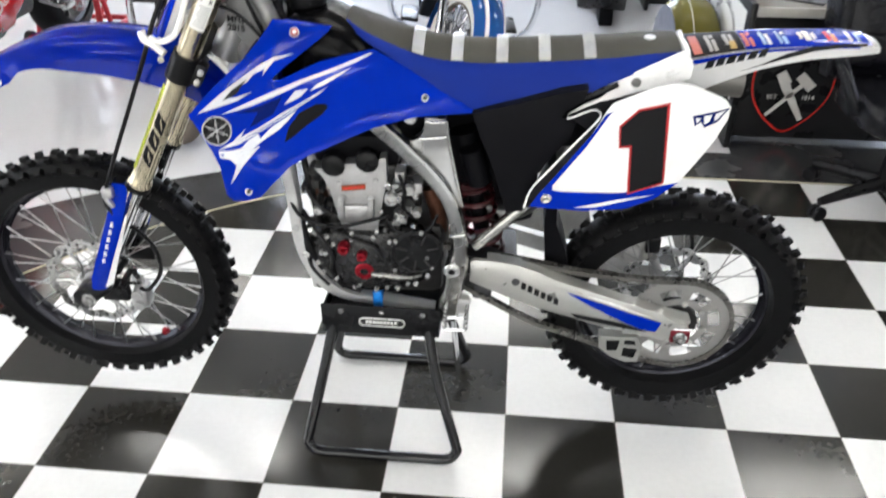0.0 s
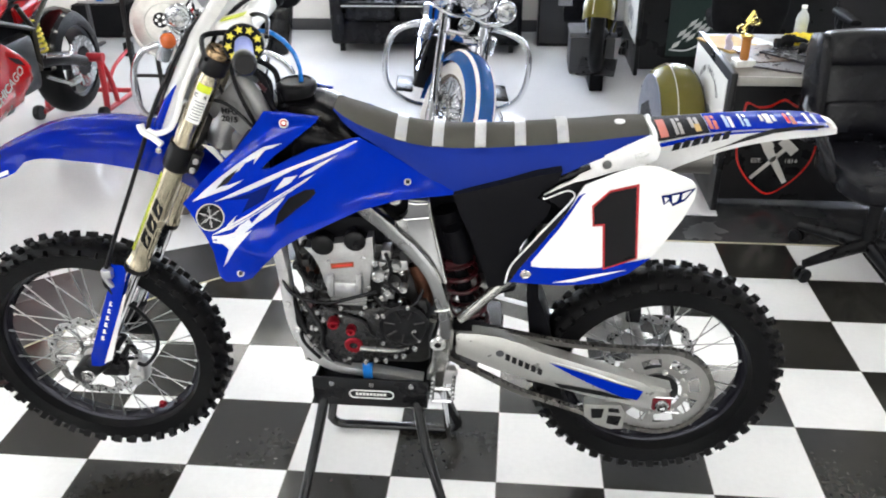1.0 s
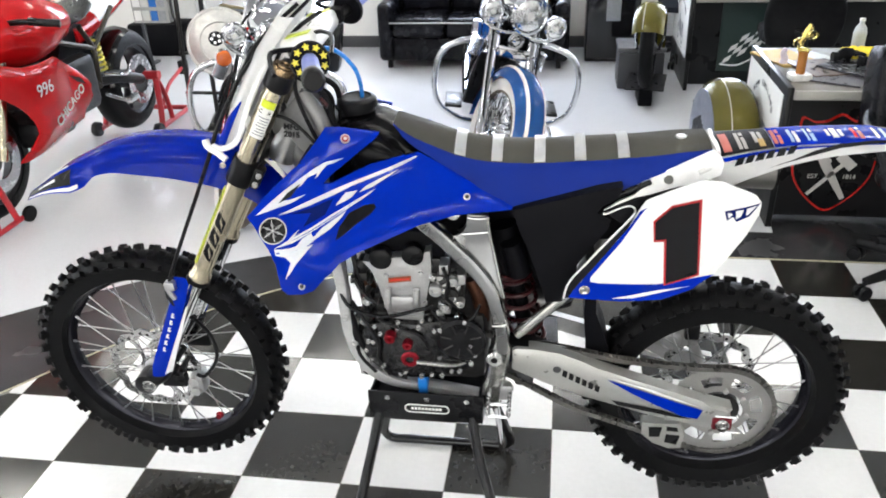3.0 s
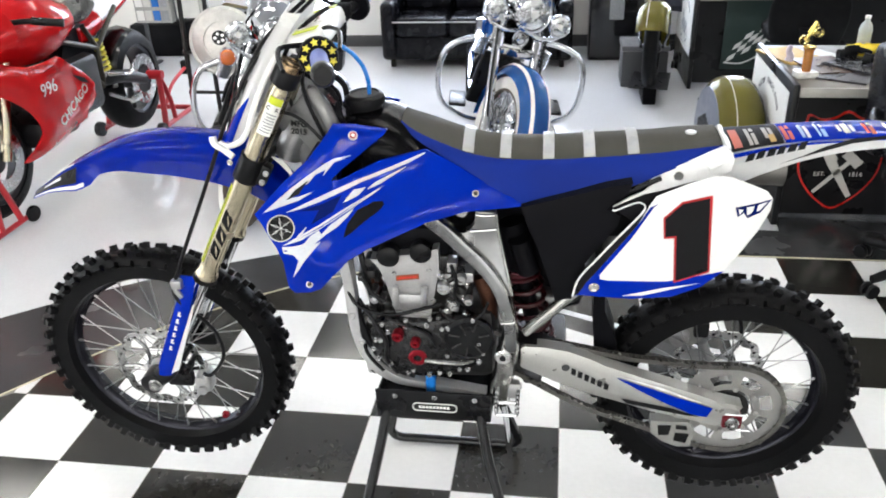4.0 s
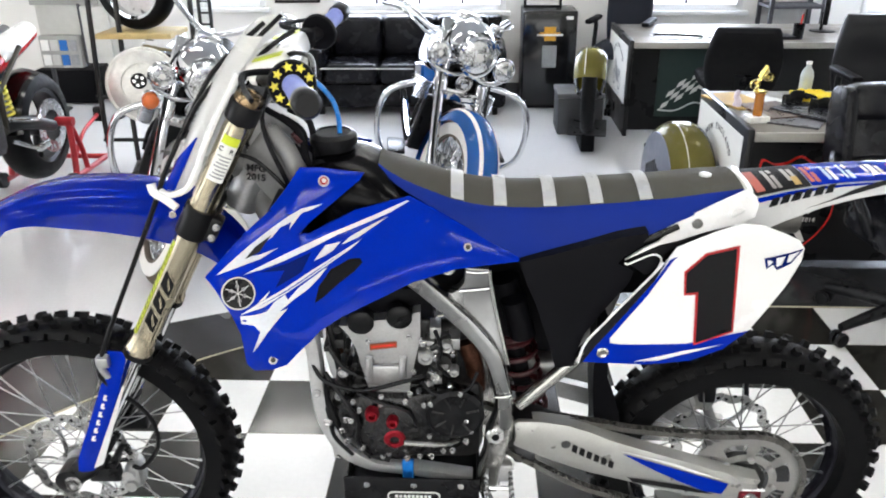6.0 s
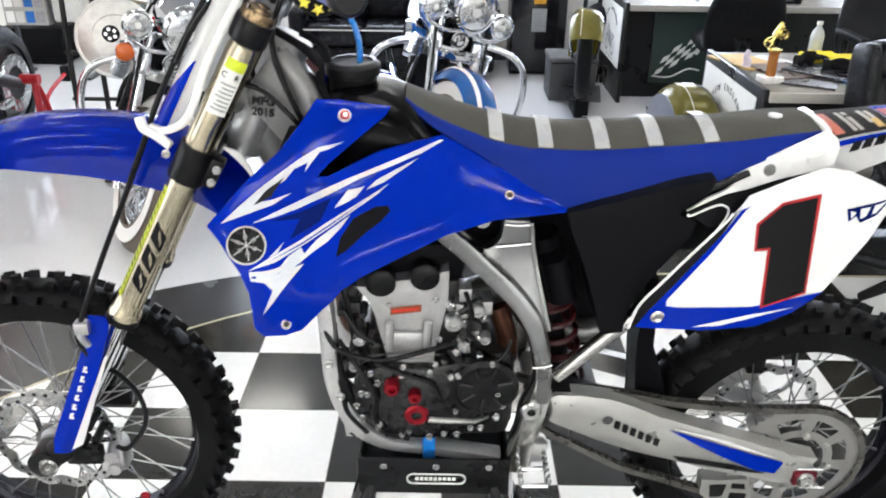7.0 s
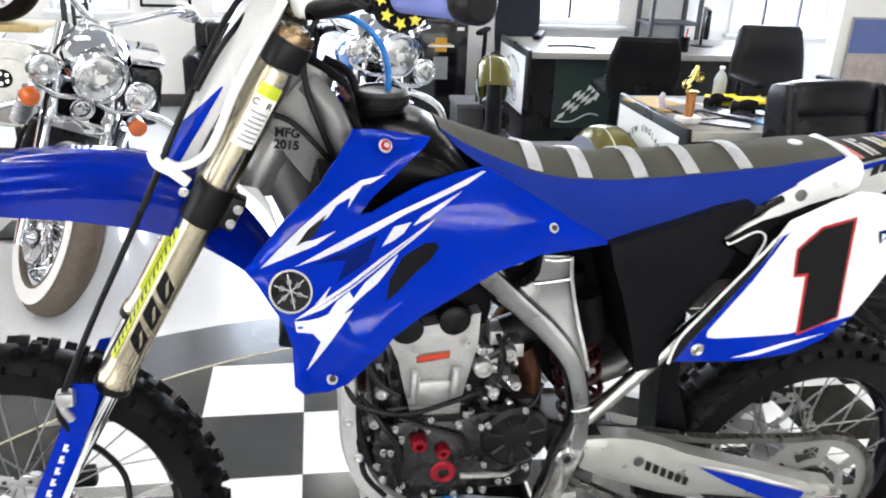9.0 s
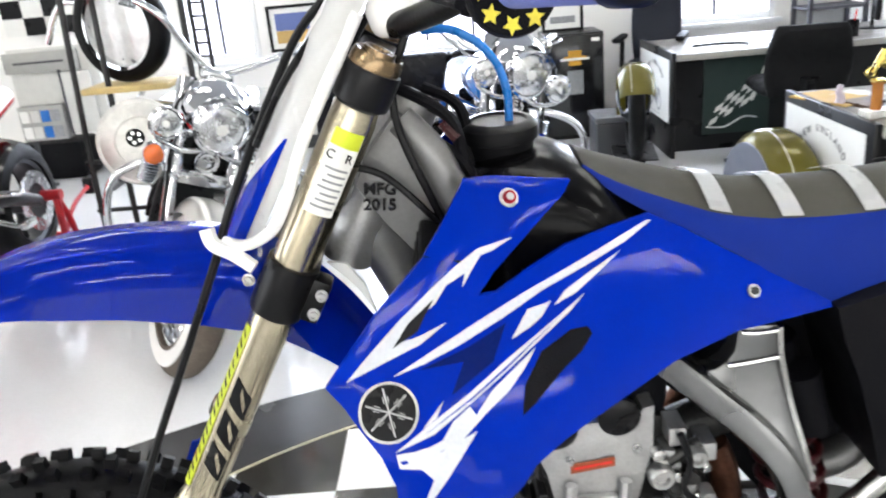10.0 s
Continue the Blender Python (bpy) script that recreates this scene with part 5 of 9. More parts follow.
for s in (-1, 1):
    if s > 0:
        part("cradle_beam", bar_loft(CRADLE, 0.074, 0.034), cradle_metal, bike, "pale cast aluminium cradle beam")
    part("subframe_rail", tube(B(), [(0.972, s * 0.10, 0.617), (1.08, s * 0.10, 0.732), (1.20, s * 0.10, 0.86), (1.38, s * 0.09, 1.02)], 0.014, 12), ALU, bike, "aluminium subframe rail")
    part("head_spar", panel([(0.449, 1.133), (0.462, 1.165), (0.501, 1.208), (0.527, 1.180), (0.549, 1.124), (0.60, 1.07), (0.70, 0.98), (0.72, 0.90), (0.62, 0.97), (0.56, 1.01), (0.514, 1.039), (0.478, 1.085)], s * 0.058 - (0.0 if s < 0 else 0.03), 0.03, fine=0.05, rim=0.004 * -s), surface("satin_frame_grey", (0.20, 0.20, 0.20), 0.42, metal=0.5, vary=0.1, scale=20) if s < 0 else ALU_MATT, bike, "satin grey head of the frame")
part("down_tube", tube(B(), [(0.425, 0.01, 1.14), (0.458, 0.01, 1.07), (0.497, 0.01, 0.98), (0.530, 0, 0.90), (0.545, 0, 0.83)], (0.034, 0.038), 18), bpy.data.materials["satin_frame_grey"], bike, "broad aluminium down tube")
part("head_tube", rod(B(), (0.420, 0, 1.03), (0.520, 0, 1.215), 0.033, seg=24), ALU_MATT, bike, "steering head tube")
part("head_gusset", tube(B(), [(0.505, -0.05, 1.20), (0.535, -0.062, 1.165), (0.56, -0.066, 1.11), (0.60, -0.07, 1.06)], (0.017, 0.021), 12), bpy.data.materials["satin_frame_grey"], bike, "curved frame gusset")
text_mesh("MFG\n2015", 0.0180, Matrix.Translation((0.474, -0.0605, 1.120)) @ SIDE @ Matrix.Rotation(radians(-6), 4, "Z"), bike, BLACK, "frame_lettering", "black printed lettering", 0.03)
part("frame_hose", tube(B(), [(0.43, -0.075, 1.165), (0.48, -0.075, 1.150), (0.53, -0.078, 1.098), (0.57, -0.08, 1.05)], 0.004, 8), BLACK, bike, "thin black hose")

# engine
bm = B()
box(bm, 0.60, 0.90, -0.085, 0.11, 0.45, 0.66, 0.03)
box(bm, 0.63, 0.80, -0.06, 0.07, 0.64, 0.80, 0.01)
eng = part("engine", bm, DARK_METAL, bike, "dark four-stroke engine")
part("cylinder", panel([(0.609, 0.805), (0.634, 0.804), (0.640, 0.790), (0.650, 0.785), (0.662, 0.789), (0.671, 0.801), (0.676, 0.816), (0.706, 0.820), (0.711, 0.808), (0.723, 0.797), (0.735, 0.797), (0.746, 0.805), (0.753, 0.820), (0.757, 0.834), (0.771, 0.837), (0.770, 0.775), (0.760, 0.728), (0.752, 0.690), (0.744, 0.645), (0.664, 0.642), (0.656, 0.672), (0.648, 0.706), (0.640, 0.748), (0.627, 0.782)], -0.092, 0.15, fine=0.05, rim=0.003), ALU_MATT, eng, "cast grey cylinder with two round notches")
part("orange_label", panel([(0.668, 0.749), (0.723, 0.756), (0.723, 0.771), (0.668, 0.764)], -0.0935, 0), surface("faded_orange_label", (0.27, 0.06, 0.02), 0.4, vary=0.2), eng, "orange warning label")
part("orange_label", panel([(0.672, 0.755), (0.719, 0.761), (0.719, 0.765), (0.672, 0.759)], -0.0942, 0), RED_PRINT, eng)
bm = B()
box(bm, 0.668, 0.728, -0.102, -0.090, 0.672, 0.716, 0.006)
for xx in (0.665, 0.733):
    tube(bm, [(xx, -0.10, 0.680), (xx, -0.104, 0.708), (xx + 0.002, -0.10, 0.738)], 0.008, 8)
for k in range(4):
    box(bm, 0.660, 0.746, -0.0955, -0.09, 0.646 + 0.008 * k, 0.649 + 0.008 * k)
part("cylinder_boss", bm, ALU_MATT, eng, "raised cylinder bosses")
for c, r in (((0.652, 0.812), 0.027), ((0.729, 0.824), 0.026)):
    part("cam_end", lathe(B(), [(r, 0), (r, -0.02), (r * 0.8, -0.024)], (c[0], -0.07, c[1]), 24), BLACK, eng, "black round cam cover end")
part("valve_cover", box(B(), 0.60, 0.80, -0.06, 0.09, 0.795, 0.875, 0.02), BLACK_MATT, eng, "black cam cover")
cover = panel([(0.605, 0.640), (0.660, 0.665), (0.73, 0.660), (0.80, 0.672), (0.860, 0.665), (0.885, 0.630), (0.880, 0.570), (0.850, 0.530), (0.79, 0.505), (0.72, 0.500), (0.65, 0.515), (0.612, 0.560)], lambda x, z: -0.118 - 0.02 * math.exp(-((x - 0.71) ** 2 + (z - 0.575) ** 2) / 0.004), 0.06, soft=3, fine=0.03, rim=0.006)
bmesh.ops.translate(cover, vec=(-0.004, 0, -0.016), verts=cover.verts)
part("ignition_cover", cover, surface("black_magnesium", (0.009, 0.009, 0.010), 0.26, metal=0.1, vary=0.5, scale=60, bump=0.2, spec=0.4), eng, "black ignition side cover")
for (x, z), r, h in (((0.670, 0.623), 0.015, 0.020), ((0.711, 0.602), 0.013, 0.018), ((0.714, 0.556), 0.023, 0.012)):
    bm = lathe(B(), [(r, 0), (r, -h * 0.7), (r * 0.85, -h), (r * 0.45, -h), (r * 0.4, -h * 0.5)], (x, -0.128, z), 10 if r < 0.02 else 28)
    part("red_plug", bm, RED_ANO, eng, "red anodised plug")
part("sprocket_guard", lathe(B(), [(0.060, 0.0), (0.060, -0.012), (0.052, -0.018), (0.030, -0.014), (0.012, -0.02), (0.004, -0.02)], (0.840, -0.112, 0.610), 32), BLACK, eng, "round black sprocket guard")
for i in range(16):
    a = 2 * math.pi * i / 16
    x, z = 0.738 + 0.135 * math.cos(a), 0.569 + 0.075 * math.sin(a)
    part("case_bolt", hexagon((x, -0.122, z), 0.0048, 0.008), STEEL, eng)
# intake, hoses and pipes seen between cylinder and spar
bm = B()
rod(bm, (0.79, -0.03, 0.745), (0.91, -0.01, 0.775), 0.030, seg=20)
box(bm, 0.785, 0.845, -0.075, 0.02, 0.690, 0.760, 0.012)
rod(bm, (0.812, -0.09, 0.715), (0.812, -0.02, 0.715), 0.020, seg=16)
rod(bm, (0.790, -0.085, 0.75), (0.830, -0.085, 0.775), 0.009, seg=10)
part("carburettor", bm, DARK_METAL, bike, "dark carburettor with brass fittings")
for x, y, z, r in ((0.80, -0.09, 0.735, 0.008), (0.825, -0.088, 0.700, 0.007), (0.790, -0.088, 0.700, 0.006), (0.835, -0.085, 0.742, 0.007), (0.775, -0.09, 0.770, 0.009), (0.785, -0.09, 0.672, 0.008), (0.83, -0.095, 0.665, 0.007), (0.765, -0.095, 0.652, 0.006)):
    part("bright_fitting", lathe(B(), [(r, 0), (r, -0.012), (r * 0.6, -0.015)], (x, y, z), 10), STEEL, eng, "bright small fitting")
part("exhaust_header", tube(B(), [(0.62, 0.05, 0.74), (0.575, 0.06, 0.70), (0.59, 0.085, 0.60), (0.68, 0.10, 0.60), (0.82, 0.09, 0.66), (0.90, 0.10, 0.78)], 0.021, 14), HEAT_BROWN, bike, "heat-tinted exhaust header")
part("oil_line", tube(B(), [(0.862, -0.04, 0.735), (0.880, -0.045, 0.68), (0.885, -0.045, 0.62)], 0.020, 12), HEAT_BROWN, bike, "rusty brown pipe")
bm = B()
tube(bm, [(0.548, -0.100, 0.735), (0.575, -0.115, 0.69), (0.65, -0.118, 0.668), (0.735, -0.118, 0.690), (0.775, -0.11, 0.698)], 0.0048, 8)
tube(bm, [(0.552, -0.06, 0.82), (0.562, -0.085, 0.74), (0.572, -0.098, 0.64), (0.600, -0.105, 0.555), (0.65, -0.11, 0.500), (0.70, -0.11, 0.480)], 0.0085, 10)
tube(bm, [(0.560, -0.02, 0.86), (0.585, -0.07, 0.80), (0.600, -0.08, 0.71), (0.61, -0.08, 0.64)], 0.008, 10)
part("coolant_hose", bm, BLACK, bike, "black coolant hoses and cables")
rng = random.Random(11)
for i in range(26):
    x, z = rng.uniform(0.575, 0.645), rng.uniform(0.54, 0.80)
    r = rng.uniform(0.005, 0.013)
    if rng.random() < 0.5:
        bm = lathe(B(), [(r, 0.03), (r, -0.004), (r * 0.6, -0.008)], (x, -0.07 - rng.random() * 0.02, z), 10)
    else:
        bm = box(B(), x - r, x + r, -0.085, -0.03, z - r * 1.3, z + r, 0.002)
    part("engine_fitting", bm, DARK_METAL, eng, "small dark engine fitting")
for i in range(12):
    x, z = rng.uniform(0.775, 0.845), rng.uniform(0.66, 0.80)
    r = rng.uniform(0.005, 0.011)
    part("intake_fitting", box(B(), x - r, x + r, -0.090, -0.05, z - r, z + r * 1.4, 0.002), ALU_MATT, eng, "small grey intake fitting")
part("gear_lever", tube(B(), [(0.845, -0.125, 0.545), (0.815, -0.150, 0.555), (0.770, -0.160, 0.565), (0.735, -0.165, 0.572)], 0.006, 8), ALU, bike, "aluminium gear lever")
part("skid_clip", box(B(), 0.725, 0.750, -0.114, -0.078, 0.424, 0.478, 0.005), BLUE_HOSE, bike, "bright blue clip on the cradle")
# small hoses, ribs, clips and bolts round the cases
rng = random.Random(23)
bolt_me = finish(hexagon((0, 0, 0), 0.0042, 0.007), STEEL, name="small_bolt")
for x, z in ((0.632, 0.648), (0.690, 0.662), (0.748, 0.668), (0.800, 0.680), (0.850, 0.668), (0.646, 0.530), (0.700, 0.512), (0.765, 0.506), (0.815, 0.520), (0.862, 0.548), (0.625, 0.600), (0.776, 0.640), (0.786, 0.560), (0.660, 0.690), (0.756, 0.702), (0.666, 0.776), (0.748, 0.786)):
    ob = new("small_bolt", bolt_me)
    ob.parent = eng
    ob.matrix_local = Matrix.Translation((x, -0.128 if z < 0.67 else -0.100, z))
for k in range(7):
    a = radians(20 + 48 * k)
    part("case_rib", tube(B(), [(0.840 + 0.024 * math.cos(a), -0.128, 0.610 + 0.024 * math.sin(a)), (0.840 + 0.05 * math.cos(a), -0.131, 0.610 + 0.05 * math.sin(a))], 0.0022, 6, steps=1), DARK_METAL, eng)
for pts, r, mt in (([(0.575, -0.10, 0.70), (0.610, -0.125, 0.655), (0.640, -0.132, 0.600), (0.636, -0.130, 0.548), (0.660, -0.128, 0.500)], 0.0048, BLACK), ([(0.770, -0.115, 0.690), (0.800, -0.120, 0.660), (0.862, -0.118, 0.668), (0.885, -0.10, 0.700)], 0.004, BLACK), ([(0.640, -0.118, 0.660), (0.690, -0.130, 0.645), (0.742, -0.132, 0.625), (0.760, -0.132, 0.590)], 0.0034, BLACK), ([(0.560, -0.09, 0.650), (0.576, -0.105, 0.600), (0.584, -0.105, 0.540), (0.620, -0.105, 0.488)], 0.006, BLACK), ([(0.800, -0.10, 0.800), (0.812, -0.105, 0.760), (0.806, -0.105, 0.720), (0.830, -0.10, 0.690)], 0.0045, BLACK), ([(0.585, -0.095, 0.76), (0.610, -0.105, 0.72), (0.640, -0.11, 0.700)], 0.005, BLACK)):
    part("breather_hose", tube(B(), pts, r, 8), mt, eng, "thin black hose")
for x, z, r in ((0.780, 0.735, 0.016), (0.822, 0.762, 0.013), (0.800, 0.690, 0.012), (0.838, 0.700, 0.010), (0.596, 0.575, 0.014), (0.612, 0.700, 0.012), (0.600, 0.640, 0.010)):
    part("clamp_ring", lathe(B(), [(r, 0.01), (r, -0.008), (r * 0.85, -0.011), (r * 0.55, -0.011), (r * 0.5, -0.004)], (x, -0.094, z), 16), (STEEL, ALU_MATT, DARK_METAL)[int(r * 1000) % 3], eng, "small round fitting")

# foot peg
bm = B()
for a, b in (((0.905, -0.120, 0.455), (0.908, -0.205, 0.447)), ((0.958, -0.120, 0.455), (0.955, -0.205, 0.447)), ((0.908, -0.205, 0.447), (0.955, -0.205, 0.447)), ((0.907, -0.165, 0.450), (0.956, -0.165, 0.450))):
    tube(bm, [a, b], 0.0045, 6, steps=1)
for k in range(6):
    for x in (0.906, 0.957):
        lathe(bm, [(0.0055, 0.0), (0.0045, 0.007), (0.0015, 0.012)], (x, -0.128 - 0.015 * k, 0.452), 6, Matrix.Rotation(math.pi / 2, 3, "X"))
peg = part("foot_peg", bm, STEEL, bike, "serrated steel foot peg")
bm = B()
box(bm, 0.900, 0.962, -0.128, -0.100, 0.428, 0.476, 0.008)
rod(bm, (0.898, -0.114, 0.462), (0.966, -0.114, 0.462), 0.008, seg=12)
part("peg_bracket", bm, ALU_MATT, peg, "cast peg bracket with hinge pin")
part("brake_peg_mount", box(B(), 0.965, 1.015, -0.085, -0.02, 0.44, 0.50, 0.012), DARK_GREY, bike, "dark lower link mount")

# Dark panel added to close the see-through gaps between tower and airbox.
part("intake_boot", panel([(0.862, 0.72), (0.872, 0.83), (0.895, 0.955), (1.10, 0.985), (1.075, 0.86), (1.04, 0.74), (1.00, 0.62), (0.955, 0.60)], 0.02, 0.05, fine=0.06), BLACK_MATT, bike, "black inner panel added to close the gap")
# shock
# Added backing sheet keeps the space behind the spring dark.
part("dark_backing", panel([(0.955, 0.775), (0.965, 0.660), (0.985, 0.590), (1.045, 0.590), (1.105, 0.610), (1.115, 0.700), (1.110, 0.790)], 0.035, 0.008, fine=0.05), BLACK_MATT, bike, "black backing panel added behind the shock")
part("intake_boot", panel([(0.775, 0.955), (0.785, 0.840), (0.815, 0.815), (0.865, 0.815), (0.885, 0.955)], -0.045, 0.06, fine=0.05, rim=0.01), BLACK_MATT, bike, "black rubber intake boot")
bm = B()
pts = []
for i in range(97):
    a = 2 * math.pi * i / 16
    f = i / 96
    c = Vector((1.005 - 0.045 * f, -0.02, 0.53 + 0.215 * f))
    pts.append(c + 0.041 * Vector((math.cos(a), math.sin(a), 0.0)))
tube(bm, pts, 0.006, 8, steps=1)
part("shock_spring", bm, RED_SPRING, bike, "dark red shock spring")
bm = B()
rod(bm, (1.008, -0.02, 0.50), (0.960, -0.02, 0.745), 0.020, seg=16)
rod(bm, (0.960, -0.02, 0.745), (0.935, -0.01, 0.87), 0.034, seg=20)
rod(bm, (0.978, -0.06, 0.765), (0.955, -0.06, 0.85), 0.026, seg=20)
part("shock_absorber", bm, BLACK_MATT, bike, "black shock body and reservoir")
part("shock_hardware", lathe(B(), [(0.041, -0.008), (0.041, 0.008)], (0.960, -0.02, 0.745), 20, Matrix.Rotation(math.pi / 2, 3, "X")), RED_SPRING, bike, "red spring seat")

part("mid_pipe", tube(B(), [(0.90, 0.10, 0.74), (0.98, 0.03, 0.655), (1.06, 0.025, 0.640), (1.14, 0.06, 0.70), (1.20, 0.10, 0.86)], 0.026, 14), surface("grey_mid_pipe", (0.20, 0.20, 0.20), 0.38, metal=0.8, vary=0.15), bike, "grey exhaust mid pipe behind the shock")
part("brake_reservoir", lathe(B(), [(0.016, 0.0), (0.018, 0.004), (0.018, 0.040), (0.012, 0.046)], (1.085, 0.045, 0.655), 16, Matrix.Rotation(math.pi / 2, 3, "X")), BLACK, bike, "black rear brake reservoir")
# swingarm
SWING = [(0.962, 0.585), (0.971, 0.591), (1.016, 0.589), (1.074, 0.579), (1.124, 0.561), (1.165, 0.541), (1.235, 0.517), (1.336, 0.483), (1.423, 0.453), (1.495, 0.433), (1.488, 0.42), (1.497, 0.405), (1.496, 0.384), (1.484, 0.372), (1.45, 0.37), (1.434, 0.368), (1.374, 0.383), (1.286, 0.404), (1.21, 0.430), (1.127, 0.455), (1.051, 0.487), (0.966, 0.530), (0.962, 0.535)]
swy = lambda x, z: -0.122 - 0.012 * math.cos(min(1.5, abs(z - (0.55 - 0.26 * (x - 0.95))) / 0.06))
sw = part("swingarm", panel(SWING, swy, 0.035, fine=0.03, rim=0.007), SILVER_PAINT, bike, "silver swingarm with a blue flash")
part("swingarm", panel([(0.962, 0.54), (1.049, 0.534), (1.196, 0.491), (1.417, 0.427), (1.49, 0.41), (1.49, 0.384), (1.41, 0.385), (1.26, 0.421), (1.06, 0.487), (0.962, 0.50)], 0.105, 0.022, fine=0.06), ALU_MATT, bike)
part("swing_bridge", box(B(), 0.93, 1.075, -0.10, 0.10, 0.492, 0.535, 0.012), DARK_METAL, bike, "swingarm bridge")
part("blue_flash", panel([(1.190, 0.516), (1.277, 0.486), (1.35, 0.459), (1.424, 0.434), (1.413, 0.404), (1.375, 0.412), (1.318, 0.440), (1.25, 0.478)], lambda x, z: swy(x, z) - 0.0016, 0, fine=0.03), BLUE, sw, "blue flash print")
part("white_flash", panel([(1.185, 0.522), (1.24, 0.508), (1.30, 0.490), (1.415, 0.443), (1.35, 0.463), (1.27, 0.494)], lambda x, z: swy(x, z) - 0.0014, 0, fine=0.03), WHITE_PRINT, sw)
part("black_line", panel([(1.205, 0.452), (1.27, 0.440), (1.33, 0.428), (1.40, 0.403), (1.36, 0.407), (1.28, 0.423), (1.22, 0.436)], lambda x, z: swy(x, z) - 0.0016, 0, fine=0.03), BLACK, sw)
for i in range(6):
    x, z = 1.088 + 0.0158 * i, 0.5315 - 0.0083 * i
    part("logo_bar", panel([(x - 0.0055, z - 0.0085), (x + 0.0055, z - 0.0140), (x + 0.0075, z + 0.0045), (x - 0.0035, z + 0.0100)], lambda x, z: swy(x, z) - 0.0016, 0), BLACK, sw, "black printed bars")
part("logo_disc", lathe(B(), [(0.010, -0.0005), (0.007, -0.001)], (1.070, swy(1.070, 0.541) - 0.001, 0.541), 20), DARK_GREY, sw)
part("axle_block", box(B(), 1.450, 1.496, -0.142, -0.105, 0.378, 0.412, 0.004), surface("dark_red_block", (0.16, 0.01, 0.02), 0.35, metal=0.6), sw, "red axle adjuster block")
part("axle_nut", hexagon((1.472, -0.142, 0.396), 0.013, 0.012), STEEL, sw, "steel axle nut")
for x, z in ((1.455, 0.416), (1.470, 0.368)):
    part("adjuster_bolt", rod(B(), (x, -0.134, z), (x + 0.05, -0.134, z - 0.002), 0.003, seg=6), STEEL, sw)

# chain and sprocket
SY, SR = -0.085, 0.132
bm = B()
radii, turns = (0.060, 0.078, 0.106, 0.124, None), 96
faces = {}
def sprocket_vert(k, r, y):
    a = 2 * math.pi * (k % turns) / turns
    rr = (SR + (0.004 if k % 2 else -0.003)) if radii[r] is None else radii[r]
    key = (k % turns, r, y)
    if key not in faces:
        faces[key] = bm.verts.new((RA[0] + rr * math.cos(a), y, RA[2] + rr * math.sin(a)))
    return faces[key]
for k in range(turns):
    for r in range(4):
        if r == 1 and k % 12 < 8:
            continue
        bm.faces.new([sprocket_vert(k + a, r + b, SY) for a, b in ((0, 0), (1, 0), (1, 1), (0, 1))])
bmesh.ops.solidify(bm, geom=list(bm.faces), thickness=0.005)
for k in range(8):
    a = 2 * math.pi * (k * 12 + 10) / turns
    lathe(bm, [(0.007, 0), (0.007, -0.009), (0.004, -0.010)], (RA[0] + 0.069 * math.cos(a), SY - 0.003, RA[2] + 0.069 * math.sin(a)), 6)
part("sprocket", bm, surface("silver_sprocket", (0.46, 0.455, 0.44), 0.38, metal=0.45, vary=0.08), bike, "silver rear sprocket with slots")
part("sprocket_carrier", lathe(B(), [(0.052, 0.0), (0.052, 0.04), (0.03, 0.045)], (RA[0], SY + 0.002, RA[2]), 28), DARK_METAL, bike, "dark sprocket carrier")
top = curve([(0.900, SY, 0.606), (0.973, SY, 0.582), (1.052, SY, 0.575), (1.126, SY, 0.561), (1.213, SY, 0.542), (1.306, SY, 0.532), (1.398, SY, 0.525), (1.472, SY, RA[2] + SR + 0.002)], 30)
bot_run = curve([(1.472, SY, RA[2] - SR - 0.002), (1.39, SY, 0.275), (1.285, SY, 0.317), (1.205, SY, 0.348), (1.119, SY, 0.381), (1.029, SY, 0.434), (0.958, SY, 0.479), (0.90, SY, 0.512)], 30)
arc = [Vector((RA[0] + (SR + 0.002) * math.sin(a), SY, RA[2] + (SR + 0.002) * math.cos(a))) for a in (math.pi * k / 40 for k in range(1, 40))]
line = top + arc + bot_run
bm = B()
acc, last = 0.0, line[0]
for p, q in zip(line, line[1:]):
    acc += (q - p).length
    if acc > 0.0155:
        acc = 0.0
        d = (q - last)
        ang = math.atan2(d.z, d.x)
        mid = (q + last) / 2
        t = Matrix.Translation(mid) @ Matrix.Rotation(-ang, 4, "Y")
        for s in (-1, 1):
            box(bm, -0.0095, 0.0095, s * 0.007 - 0.001, s * 0.007 + 0.001, -0.0062, 0.0062, 0, t)
        rod(bm, t @ Vector((-0.0077, -0.006, 0)), t @ Vector((-0.0077, 0.006, 0)), 0.005, seg=6)
        last = q
tagged(part("chain", bm, surface("oiled_chain", (0.17, 0.165, 0.155), 0.3, metal=0.95, vary=0.3), bike, "oiled steel drive chain"), kind="stuff")
bm = panel([(1.290, 0.352), (1.330, 0.350), (1.383, 0.352), (1.400, 0.322), (1.393, 0.270), (1.362, 0.268), (1.322, 0.284), (1.292, 0.312)], SY - 0.016, 0.03, fine=0.05, rim=0.003)
cg = part("chain_guide", bm, surface("grey_guide", (0.34, 0.34, 0.32), 0.4, metal=0.5), bike, "grey chain guide with black slots")
for pts in ([(1.307, 0.339), (1.340, 0.340), (1.336, 0.311), (1.311, 0.309)], [(1.352, 0.319), (1.386, 0.314), (1.380, 0.286), (1.350, 0.293)], [(1.352, 0.343), (1.378, 0.341), (1.381, 0.330), (1.352, 0.332)]):
    part("guide_slot", panel(pts, SY - 0.0185, 0.004, fine=0.1), BLACK, cg)
